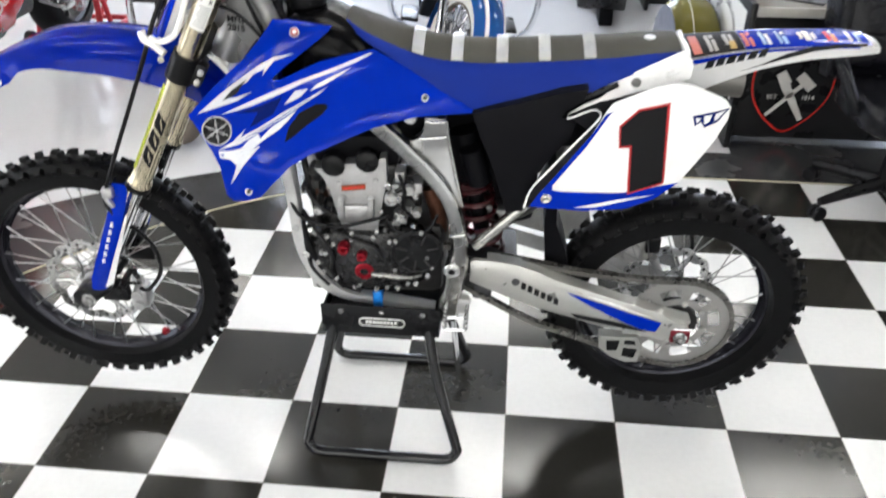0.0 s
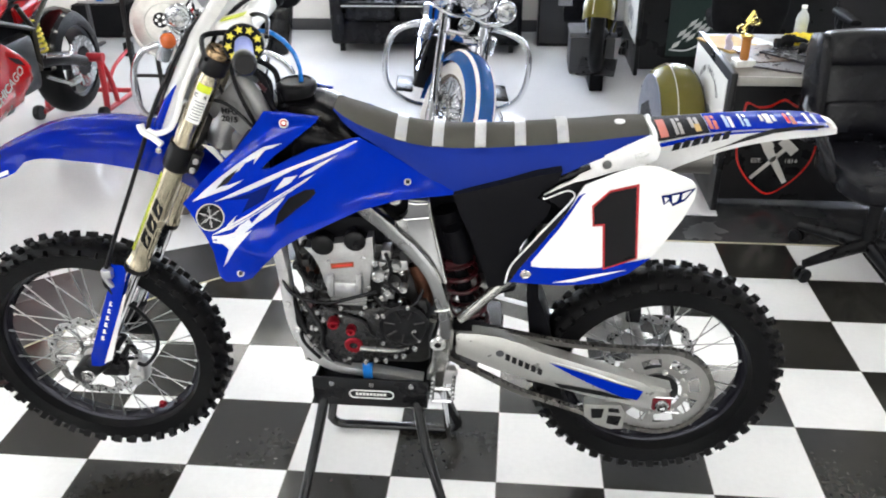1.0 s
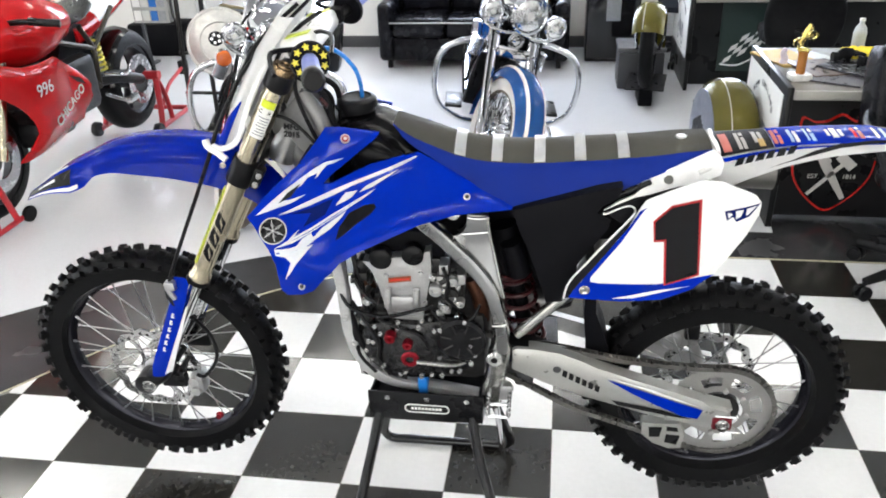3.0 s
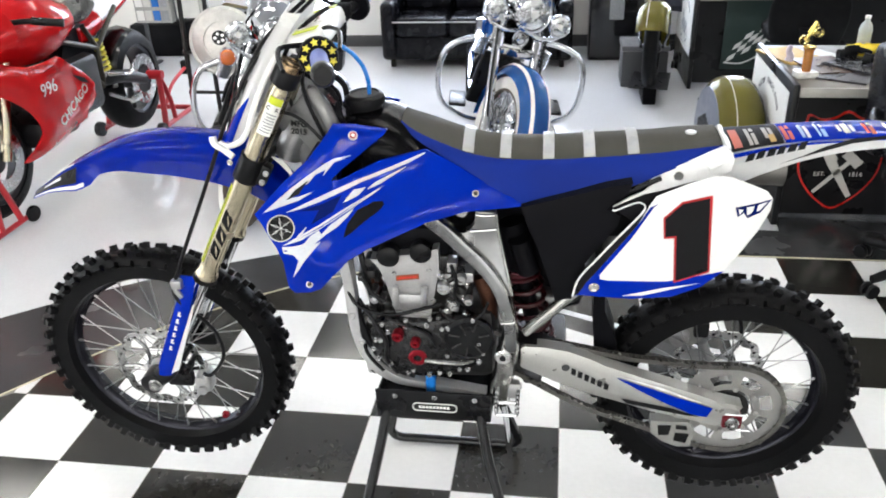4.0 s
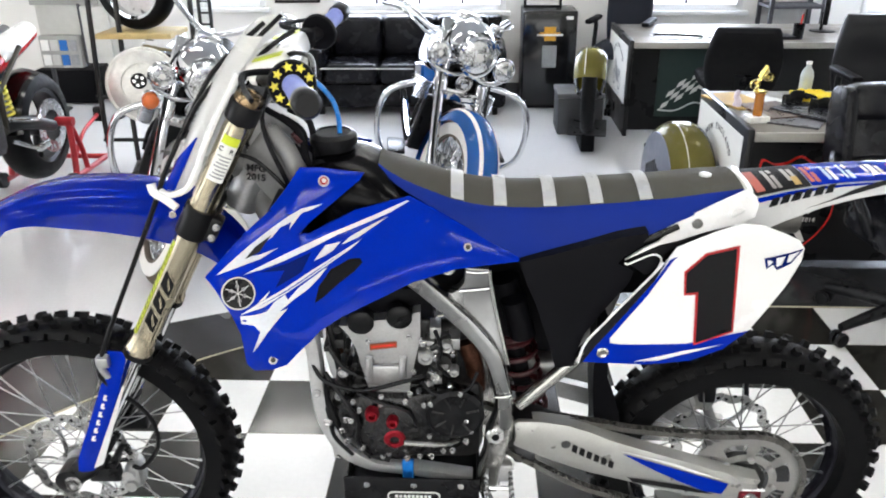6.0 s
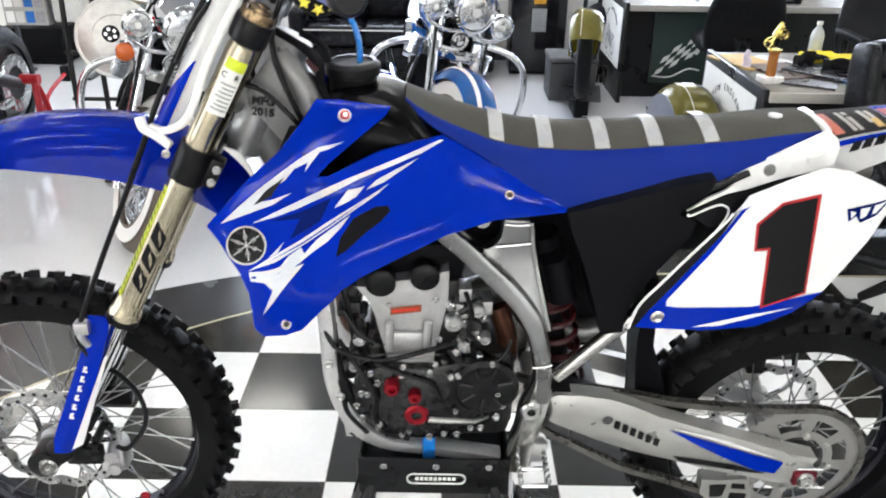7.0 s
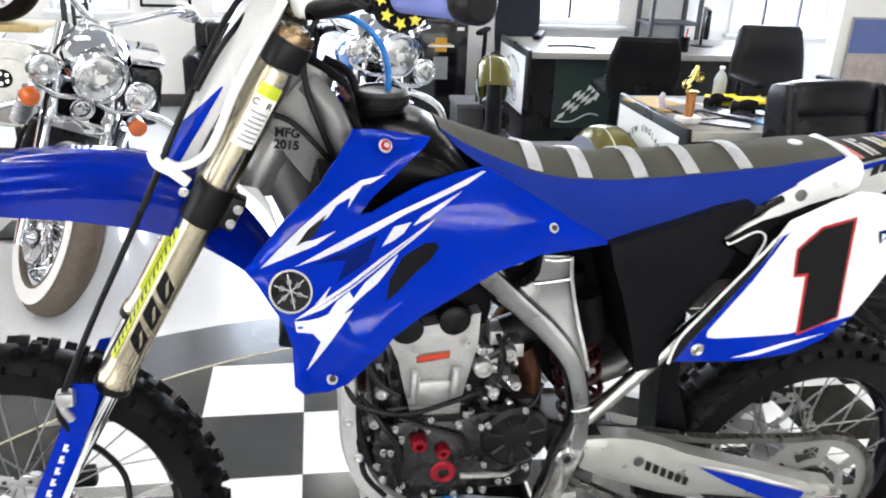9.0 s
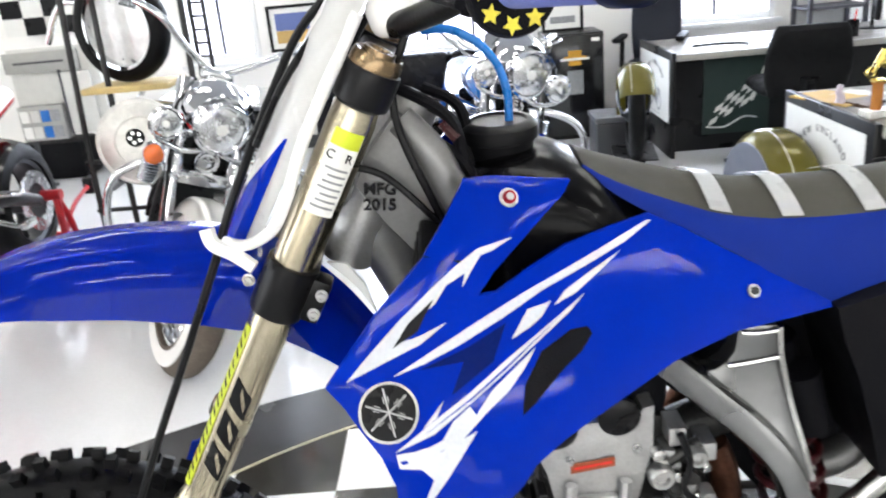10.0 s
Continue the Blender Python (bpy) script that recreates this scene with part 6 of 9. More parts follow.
part("chain_slider", panel([(0.955, 0.594), (1.00, 0.590), (1.10, 0.558), (1.20, 0.520), (1.20, 0.510), (1.10, 0.548), (1.00, 0.580), (0.955, 0.584)], -0.112, 0.05, fine=0.05), BLACK, bike, "black chain slider")
# rear caliper beyond the wheel
bm = panel([(1.318, 0.487), (1.332, 0.530), (1.375, 0.556), (1.420, 0.556), (1.428, 0.520), (1.418, 0.488), (1.375, 0.470)], 0.050, 0.055, soft=2, fine=0.03, rim=0.008)
rc = part("rear_caliper", bm, SILVER_PAINT, bike, "pale cast rear brake caliper beyond the spokes")
part("caliper_body", lathe(B(), [(0.026, 0.0), (0.026, -0.014), (0.019, -0.020), (0.008, -0.020)], (1.362, 0.048, 0.512), 20), ALU_MATT, rc, "round piston housing")
part("caliper_body", box(B(), 1.395, 1.432, 0.034, 0.056, 0.515, 0.560, 0.006), BLACK, rc, "black caliper pin cover")
part("caliper_bracket", tube(B(), [(1.425, 0.06, 0.485), (1.440, 0.06, 0.450), (1.455, 0.06, 0.420)], 0.012, 10), ALU_MATT, rc, "cast bracket to the axle")
part("rear_hose", tube(B(), [(1.42, 0.10, 0.55), (1.47, 0.11, 0.555), (1.52, 0.11, 0.53), (1.53, 0.10, 0.48)], 0.006, 8), BLACK, bike, "black rear brake hose")

# ---- the stand ----
stand = thing("bike_stand", pose(0, 0, 0), "black steel lift stand with a ribbed top plate under the bike", "bike stand")
part("top_plate", box(B(), 0.456, 0.734, -0.124, 0.126, 0.385, 0.400, 0.002), BLACK, stand, "black steel top plate")
for a in ((0.450, 0.740, -0.130, -0.124, 0.365, 0.448), (0.450, 0.740, 0.126, 0.132, 0.365, 0.448), (0.450, 0.456, -0.124, 0.126, 0.365, 0.430), (0.734, 0.740, -0.124, 0.126, 0.365, 0.430)):
    part("plate_skirt", box(B(), *a, 0.002), BLACK, stand, "folded black steel skirt")
part("rubber_pad", box(B(), 0.46, 0.73, -0.115, 0.115, 0.401, 0.409, 0.003), BLACK_MATT, stand, "black rubber pad")
for s in (-1, 1):
    y = s * 0.20
    part("leg_loop", tube(B(), [(0.475, s * 0.118, 0.38), (0.448, s * 0.145, 0.25), (0.405, s * 0.186, 0.07), (0.402, s * 0.193, 0.040), (0.425, s * 0.197, 0.016), (0.50, s * 0.198, 0.0145), (0.69, s * 0.198, 0.0145), (0.765, s * 0.197, 0.016), (0.790, s * 0.193, 0.040), (0.786, s * 0.186, 0.07), (0.735, s * 0.145, 0.25), (0.712, s * 0.118, 0.38)], 0.0135, 12), BLACK_GLOSS, stand, "black tube leg loop")
for x in (0.50, 0.60, 0.70):
    part("plate_rivet", disc_on(Matrix.Translation((x, -0.130, 0.432)) @ SIDE, 0.007, 0.003), STEEL, stand, "steel rivet")
bd = part("badge", box(B(), 0.548, 0.652, -0.1322, -0.130, 0.3945, 0.4135, 0.0008), BLACK_GLOSS, stand, "small badge with a pale border")
bm = B()
pill = [(0.600 + (0.044 if math.cos(a) > 0 else -0.044) + 0.0115 * math.cos(a), -0.1330, 0.404 + 0.0115 * math.sin(a)) for a in (2 * math.pi * (k + 0.5) / 24 for k in range(24))]
tube(bm, pill, 0.0016, 6, closed=True, steps=1)
for i in range(9):
    box(bm, 0.560 + 0.0088 * i, 0.5665 + 0.0088 * i, -0.1335, -0.132, 0.4005, 0.4075)
part("badge_print", bm, PAPER, bd)
part("lift_rod", rod(B(), (0.752, 0.06, 0.36), (0.775, 0.10, 0.05), 0.008, seg=10), CHROME, stand, "chrome lift rod")

# ---- parked motorcycles behind ----
def road_wheel(bm_list, c, R, w, rim):
    """Tyre, whitewall and rim profiles of a road wheel that turns about x."""
    tyre, wall, hoop = bm_list
    turn = Matrix.Rotation(math.pi / 2, 3, "Z")
    prof = []
    for k in range(11):
        a = math.pi * k / 10 - math.pi / 2
        prof.append((rim + (R - rim) * max(0.0, math.cos(a)) ** 0.55, w * math.sin(a)))
    lathe(tyre, prof + [(rim, w * 0.6), (rim, -w * 0.6)], c, 56, turn, close=True)
    if wall is not None:
        for s in (-1, 1):
            lathe(wall, [(rim + 0.012, s * w * 1.01), (rim + (R - rim) * 0.62, s * w * 1.04), (rim + (R - rim) * 0.64, s * w * 0.98), (rim + 0.012, s * w * 0.95)], c, 56, turn, close=True)
    lathe(hoop, [(rim + 0.008, -w * 0.8), (rim - 0.016, -w * 0.7), (rim - 0.020, 0), (rim - 0.016, w * 0.7), (rim + 0.008, w * 0.8), (rim + 0.002, w * 0.8), (rim - 0.008, 0), (rim + 0.002, -w * 0.8)], c, 56, turn, close=True)


def spokes_x(parent, c, r0, r1, n, half):
    me = None
    for i in range(n):
        if me is None:
            me = finish(rod(B(), (0, 0, 0), (1, 0, 0), 0.0028, seg=6), CHROME, name="spoke")
        a, s = 2 * math.pi * i / n, (-1 if i % 2 else 1)
        p = Vector((s * half, r0 * math.cos(a + 0.5 * s), r0 * math.sin(a + 0.5 * s)))
        q = Vector((s * 0.01, r1 * math.cos(a), r1 * math.sin(a)))
        d = q - p
        ob = new("spoke", me)
        ob.parent = parent
        ob.matrix_local = Matrix.Translation(Vector(c) + p) @ d.to_track_quat("X", "Z").to_matrix().to_4x4() @ Matrix.Diagonal((d.length, 1, 1, 1))


def arc_fender(c, R, half, a0, a1, edge, n=28):
    """A deep wheel fender round an axle along x; angles in degrees from straight ahead (-y) upwards."""
    rows = []
    for i in range(n + 1):
        a = radians(a0 + (a1 - a0) * i / n)
        row = []
        for k in range(15):
            u = k / 7 - 1
            r = R - edge * abs(u) ** 3.2
            row.append((c[0] + half * u, c[1] - r * math.cos(a), c[2] + r * math.sin(a)))
        rows.append(row)
    bm = B()
    loft(bm, rows)
    bmesh.ops.solidify(bm, geom=list(bm.faces), thickness=0.004)
    return bm, rows


def lamp(parent, at, r, front, label):
    """A chrome lamp shell with a bright faceted lens that faces along front."""
    turn = Vector(front).normalized().to_track_quat("Y", "Z").to_matrix()
    sh = part("lamp_shell", lathe(B(), [(r * 0.15, -r * 1.3), (r * 0.6, -r * 1.05), (r * 0.95, -r * 0.4), (r * 1.06, 0.0), (r * 1.06, r * 0.1), (r * 0.95, r * 0.16), (r * 0.9, r * 0.1)], at, 32, turn), CHROME, parent, label)
    part("lens", lathe(B(), [(r * 0.93, r * 0.06), (r * 0.75, r * 0.15), (r * 0.4, r * 0.22), (r * 0.05, r * 0.24)], at, 32, turn), LENS, sh, "clear faceted lens")
    part("bulb", lathe(B(), [(r * 0.22, r * 0.2), (r * 0.22, r * 0.26), (r * 0.1, r * 0.28)], at, 16, turn), PAPER, sh)


def cruiser(at, lean, yaw, body_lean, body_yaw, paint, stripe, label, bags, signals, low, bars=None):
    """A chromed touring motorcycle that faces -y, seen from the front: origin under the front wheel."""
    front = Matrix.Rotation(radians(lean), 4, "Y") @ Matrix.Rotation(radians(yaw), 4, "Z")
    rear = Matrix.Rotation(radians(body_lean), 4, "Y") @ Matrix.Rotation(radians(body_yaw), 4, "Z")
    t = thing("cruiser_motorcycle", Matrix.Translation((*at, 0.0)) @ front, label, "motorcycle", "parked cruisers")
    ax = (0, 0, 0.315)
    ty, wl, hp = B(), B(), B()
    road_wheel((ty, wl, hp), ax, 0.315, 0.062, 0.205)
    rim = part("front_wheel", hp, CHROME, t, "chrome spoked front wheel")
    part("tyre", ty, RUBBER_DUSTY, rim, "dusty black road tyre")
    part("whitewall", wl, TYRE_WHITE, rim, "white sidewall")
    part("hub", lathe(B(), [(0.03, -0.07), (0.055, -0.05), (0.03, -0.03), (0.03, 0.03), (0.055, 0.05), (0.03, 0.07)], ax, 24, Matrix.Rotation(math.pi / 2, 3, "Z")), CHROME, rim)
    spokes_x(rim, ax, 0.05, 0.19, 40, 0.05)
    bm, rows = arc_fender(ax, 0.352, 0.086, low, 190, 0.070)
    fd = part("front_fender", bm, paint, t, "deep glossy front fender")
    for s in (-1, 1):
        bm = B()
        rr = []
        for i in range(27):
            a = radians(low + 2 + (186 - low) * i / 26)
            rr.append([(s * 0.086 * u, -(0.3545 - 0.070 * u ** 3.2) * math.cos(a), 0.315 + (0.3545 - 0.070 * u ** 3.2) * math.sin(a)) for u in (0.46, 0.52, 0.58, 0.64)])
        loft(bm, rr)
        part("fender_stripe", bm, stripe, fd, "pale fender stripe")
    for s in (-1, 1):
        leg = part("fork_leg", rod(B(), (s * 0.115, -0.015, 0.25), (s * 0.115, 0.27, 0.72), 0.026, 0.024, 16), CHROME, t, "polished fork leg")
        part("fork_shroud", rod(B(), (s * 0.112, 0.24, 0.67), (s * 0.105, 0.42, 0.98), 0.034, 0.036, 20), CHROME, leg)
        part("axle_cap", lathe(B(), [(0.02, 0), (0.03, -0.02), (0.03, -0.05), (0.015, -0.06)], (s * 0.115, -0.01, 0.29), 16, Matrix.Rotation(math.pi / 2 * -s, 3, "Z")), CHROME, leg)
        for k in range(8):
            z = 0.57 + 0.012 * k
            bm = lathe(B(), [(0.031, -0.003), (0.035, 0.0), (0.031, 0.003)], (s * 0.185, 0.28, z + 0.04), 14, Matrix.Rotation(math.pi / 2, 3, "X"))
            part("cover_rib", bm, CHROME, leg, "chrome cover rib")
        lamp(t, (s * 0.185, 0.24, 0.85), 0.058, (0, -1, 0.05), "chrome spot lamp")
        if not signals:
            sg = None
        else:
          sg = part("turn_signal", lathe(B(), [(0.014, -0.05), (0.034, -0.03), (0.036, 0.0)], (s * 0.205, 0.21, 0.74), 20, Vector((0, -1, 0)).to_track_quat("Y", "Z").to_matrix()), CHROME, t, "chrome turn signal")
          part("signal_lens", lathe(B(), [(0.036, 0.0), (0.035, 0.018), (0.022, 0.030), (0.004, 0.033)], (s * 0.205, 0.21, 0.74), 20, Vector((0, -1, 0)).to_track_quat("Y", "Z").to_matrix()), ORANGE_LENS, sg, "orange lens")
        part("lamp_bar", tube(B(), [(0.0, 0.25, 0.785), (s * 0.10, 0.235, 0.765), (s * 0.19, 0.245, 0.785), (s * 0.20, 0.24, 0.81)], 0.011, 10), CHROME, t, "chrome lamp bar")
        if bars:
            undo = t.matrix_world.inverted()
            line = [undo @ Vector(q) for q in bars[s]]
            tip, bend = line[-1], line[-2]
            part("handlebar", tube(B(), line, 0.0135, 12), CHROME, t, "chrome handlebar")
            part("hand_grip", rod(B(), bend.lerp(tip, 0.45), tip, 0.018, seg=14), CHROME, t, "chrome ribbed grip")
            part("lever", tube(B(), [bend + Vector((0, -0.03, 0.01)), bend.lerp(tip, 0.5) + Vector((0, -0.07, 0.01)), tip + Vector((0, -0.06, 0.0))], 0.006, 8), CHROME, t)
            part("control_box", box(B(), -0.03, 0.03, -0.028, 0.028, -0.026, 0.026, 0.010, Matrix.Translation(bend)), CHROME, t)
            part("control_cable", tube(B(), [q + Vector((0.0, -0.03, -0.035)) for q in line[:-1]], 0.007, 8), CHROME, t, "braided steel cable")
        else:
            part("handlebar", tube(B(), [(s * 0.03, 0.44, 1.03), (s * 0.12, 0.45, 1.08), (s * 0.25, 0.46, 1.17), (s * 0.36, 0.55, 1.18), (s * 0.44, 0.67, 1.15)], 0.0135, 12), CHROME, t, "chrome handlebar")
            part("hand_grip", rod(B(), (s * 0.40, 0.61, 1.165), (s * 0.475, 0.72, 1.135), 0.019, seg=14), BLACK, t, "black rubber grip")
            part("lever", tube(B(), [(s * 0.37, 0.53, 1.19), (s * 0.41, 0.51, 1.18), (s * 0.48, 0.62, 1.15)], 0.007, 8), CHROME, t)
            part("control_box", box(B(), s * 0.35 - 0.035, s * 0.35 + 0.035, 0.51, 0.58, 1.15, 1.21, 0.012), CHROME, t)
    lamp(t, (0, 0.21, 0.885), 0.096, (0, -1, 0.02), "large chrome headlamp")
    part("nacelle", lathe(B(), [(0.10, 0.0), (0.135, 0.06), (0.13, 0.16), (0.09, 0.24)], (0, 0.23, 0.9), 28), CHROME, t, "chrome headlamp nacelle")
    part("riser_cover", box(B(), -0.06, 0.06, 0.39, 0.47, 0.98, 1.04, 0.02), CHROME, t)
    part("lamp_visor", loft(B(), [[(0.104 * math.sin(a), 0.205 - d, 0.885 + 0.104 * math.cos(a)) for a in (radians(-70 + 140 * k / 12) for k in range(13))] for d in (0.0, 0.02, 0.045)]), CHROME, t, "chrome lamp visor")
    # Added black plate keeps the bright background out of the lamp gaps.
    part("lamp_gap_plate", box(B(), -0.13, 0.13, 0.30, 0.325, 0.66, 0.84, 0.01), BLACK, t, "black plate added to darken the gaps behind the lamps")
    part("horn", lathe(B(), [(0.010, 0.03), (0.030, 0.02), (0.046, 0.0), (0.046, -0.008), (0.030, -0.004), (0.008, -0.012)], (0.0, 0.25, 0.735), 20), CHROME, t, "round chrome horn")
    for s in (-1, 1):
        part("brake_line", tube(B(), [(s * 0.07, 0.36, 1.00), (s * 0.15, 0.30, 0.90), (s * 0.14, 0.22, 0.72), (s * 0.135, 0.10, 0.50), (s * 0.12, 0.03, 0.36)], 0.006, 8), BLACK, t, "black brake line")
        part("wiring", tube(B(), [(s * 0.05, 0.33, 0.97), (s * 0.13, 0.29, 0.84), (s * 0.10, 0.29, 0.70), (s * 0.05, 0.31, 0.64)], 0.007, 8), BLACK, t, "black wiring loom")
        part("fork_clamp", lathe(B(), [(0.030, -0.016), (0.038, -0.014), (0.038, 0.014), (0.030, 0.016)], (s * 0.113, 0.262, 0.705), 20, Matrix.Rotation(math.pi / 2 - 0.54, 3, "X")), CHROME, t, "chrome fork clamp")
        part("brake_disc", lathe(B(), [(0.075, -0.003), (0.125, -0.003), (0.125, 0.003), (0.075, 0.003)], (s * 0.080, 0.0, 0.315), 36, Matrix.Rotation(math.pi / 2, 3, "Z"), close=True), STEEL, t, "steel brake disc")
        part("caliper", box(B(), s * 0.092 - 0.022, s * 0.092 + 0.022, 0.075, 0.135, 0.34, 0.42, 0.010), CHROME, t, "chrome brake caliper")
        for k in range(3):
            part("cover_bolt", lathe(B(), [(0.009, 0.0), (0.009, -0.007), (0.004, -0.010)], (s * (0.06 + 0.03 * k), 0.215, 0.672), 10), STEEL, t)
        part("lower_hose", tube(B(), [(s * 0.06, 0.45, 0.62), (s * 0.11, 0.42, 0.52), (s * 0.10, 0.44, 0.40)], 0.010, 8), BLACK, t, "black oil hose")
    part("radiator_cover", box(B(), -0.11, 0.11, 0.36, 0.40, 0.30, 0.60, 0.012), BLACK, t, "dark frame front behind the wheel")
    part("steering_stem", box(B(), -0.12, 0.12, 0.22, 0.30, 0.64, 0.70, 0.015), CHROME, t)
    # the body behind turns apart from the front
    head = Vector((0, 0.40, 0.90))
    gap = front @ head - rear @ head
    gap.z = 0.0
    bt = front.inverted() @ Matrix.Translation(gap) @ rear @ Matrix.Translation((0, 0.14, 0))

    def bp(name, bm, mat, lab=""):
        bm.transform(bt)
        return part(name, bm, mat, t, lab)
    rows = []
    for i in range(13):
        f = i / 12
        y = 0.30 + 0.56 * f
        w, zt, zb = 0.05 + 0.115 * math.sin(math.pi * (0.25 + 0.65 * f)), 0.86 + 0.08 * math.sin(math.pi * (0.2 + 0.6 * f)) - 0.05 * f, 0.66
        rows.append([(w * math.cos(a), y, (zt + zb) / 2 + (zt - zb) / 2 * math.sin(a)) for a in (2 * math.pi * k / 20 for k in range(20))])
    bp("fuel_tank", loft(B(), rows, closed=True), paint, "glossy teardrop tank")
    bp("tank_console", box(B(), -0.035, 0.035, 0.40, 0.80, 0.915, 0.945, 0.012), CHROME)
    rows = []
    for i in range(11):
        f = i / 10
        y = 0.82 + 0.66 * f
        w, zt = 0.10 + 0.07 * math.sin(math.pi * (0.2 + 0.7 * f)), 0.72 + 0.10 * max(0.0, f - 0.45) - 0.03 * math.sin(math.pi * f)
        rows.append([(w * math.cos(a), y, zt - 0.05 + 0.055 * math.sin(a)) for a in (2 * math.pi * k / 16 for k in range(16))])
    bp("saddle", loft(B(), rows, closed=True), LEATHER, "black leather saddle")
    bm = B()
    box(bm, -0.15, 0.15, 0.46, 0.92, 0.25, 0.48, 0.05)
    bp("crankcase", bm, ALU_MATT, "polished crankcase")
    for yy, tilt in ((0.57, -20), (0.80, 20)):
        bm = B()
        tt = Matrix.Translation((0, yy, 0.53)) @ Matrix.Rotation(radians(tilt), 4, "X")
        lathe(bm, [(0.070, 0.10), (0.070, -0.08)], tt.translation, 20, tt.to_3x3() @ Matrix.Rotation(math.pi / 2, 3, "X"))
        bp("cylinder", bm, DARK_METAL, "black finned cylinder with a chrome cover")
        for k in range(9):
            bm = B()
            lathe(bm, [(0.085, -0.004), (0.088, 0), (0.085, 0.004)], tt @ Vector((0, 0, -0.07 + 0.02 * k)), 20, tt.to_3x3() @ Matrix.Rotation(math.pi / 2, 3, "X"))
            bp("cooling_fin", bm, DARK_METAL)
        bp("rocker_cover", box(B(), -0.07, 0.07, -0.07, 0.07, 0.10, 0.16, 0.02, tt), CHROME, "chrome rocker cover")
    bp("air_cleaner", lathe(B(), [(0.09, 0.0), (0.10, 0.02), (0.09, 0.05), (0.03, 0.06)], (-0.16, 0.68, 0.60), 28, Matrix.Rotation(math.pi / 2, 3, "Z")), CHROME, "round chrome air cleaner")
    for s in (-1, 1):
        bp("engine_guard", tube(B(), [(s * 0.06, 0.33, 0.66), (s * 0.20, 0.31, 0.67), (s * 0.35, 0.31, 0.61), (s * 0.40, 0.32, 0.47), (s * 0.37, 0.34, 0.29), (s * 0.24, 0.36, 0.20), (s * 0.10, 0.38, 0.18)], 0.0165, 12), CHROME, "chrome engine guard")
        bp("floorboard", box(B(), s * 0.28 - 0.05, s * 0.28 + 0.05, 0.42, 0.68, 0.235, 0.255, 0.01), BLACK, "black floorboard")
        bp("exhaust_pipe", tube(B(), [(s * 0.12, 0.50, 0.42), (s * 0.19, 0.52, 0.28), (s * 0.20, 0.80, 0.22), (s * 0.21, 1.90, 0.24)], 0.034, 14), CHROME, "chrome exhaust")
        if bags:
            bm = box(B(), s * 0.27 - 0.10, s * 0.27 + 0.10, 1.15, 1.68, 0.38, 0.70, 0.05)
            bp("saddlebag", bm, BLACK_GLOSS, "black saddlebag with chrome lid")
            bp("bag_lid", box(B(), s * 0.27 - 0.105, s * 0.27 + 0.105, 1.14, 1.69, 0.70, 0.735, 0.02), CHROME)
    ty, wl, hp = B(), B(), B()
    road_wheel((ty, wl, hp), (0, 1.62, 0.315), 0.315, 0.07, 0.205)
    rw = bp("rear_wheel", hp, CHROME, "chrome rear wheel")
    ty.transform(bt)
    wl.transform(bt)
    part("tyre", ty, RUBBER, rw)
    part("whitewall", wl, TYRE_WHITE, rw)
    bm, rows = arc_fender((0, 1.62, 0.315), 0.37, 0.11, 20, 185, 0.07)
    bp("rear_fender", bm, paint, "deep rear fender")
    bp("side_stand", tube(B(), [(0.12, 0.70, 0.26), (0.30, 0.66, 0.10), (0.34, 0.64, 0.03)], 0.012, 8), CHROME, "chrome side stand")
    return t


cruiser((-0.75, 1.77), 27, 29, 9, 14, surface("pearl_white_paint", (0.74, 0.73, 0.70), 0.15, coat=0.7, vary=0.03), PAPER, "white and chrome touring cruiser, whitewall tyres, leaning on side stand", True, True, 42)
cruiser((0.50, 2.26), 21, 25, 7, 6, SKY_BLUE, WHITE, "blue and white chromed cruiser leaning on side stand", False, False, 12, {-1: [(0.69, 2.62, 0.95), (0.60, 2.64, 0.955), (0.50, 2.66, 0.97), (0.42, 2.68, 1.04), (0.35, 2.70, 1.095), (0.25, 2.73, 1.12), (0.10, 2.80, 1.125)], 1: [(0.71, 2.62, 0.94), (0.78, 2.66, 0.92), (0.83, 2.72, 0.94), (0.89, 2.82, 0.965)]})


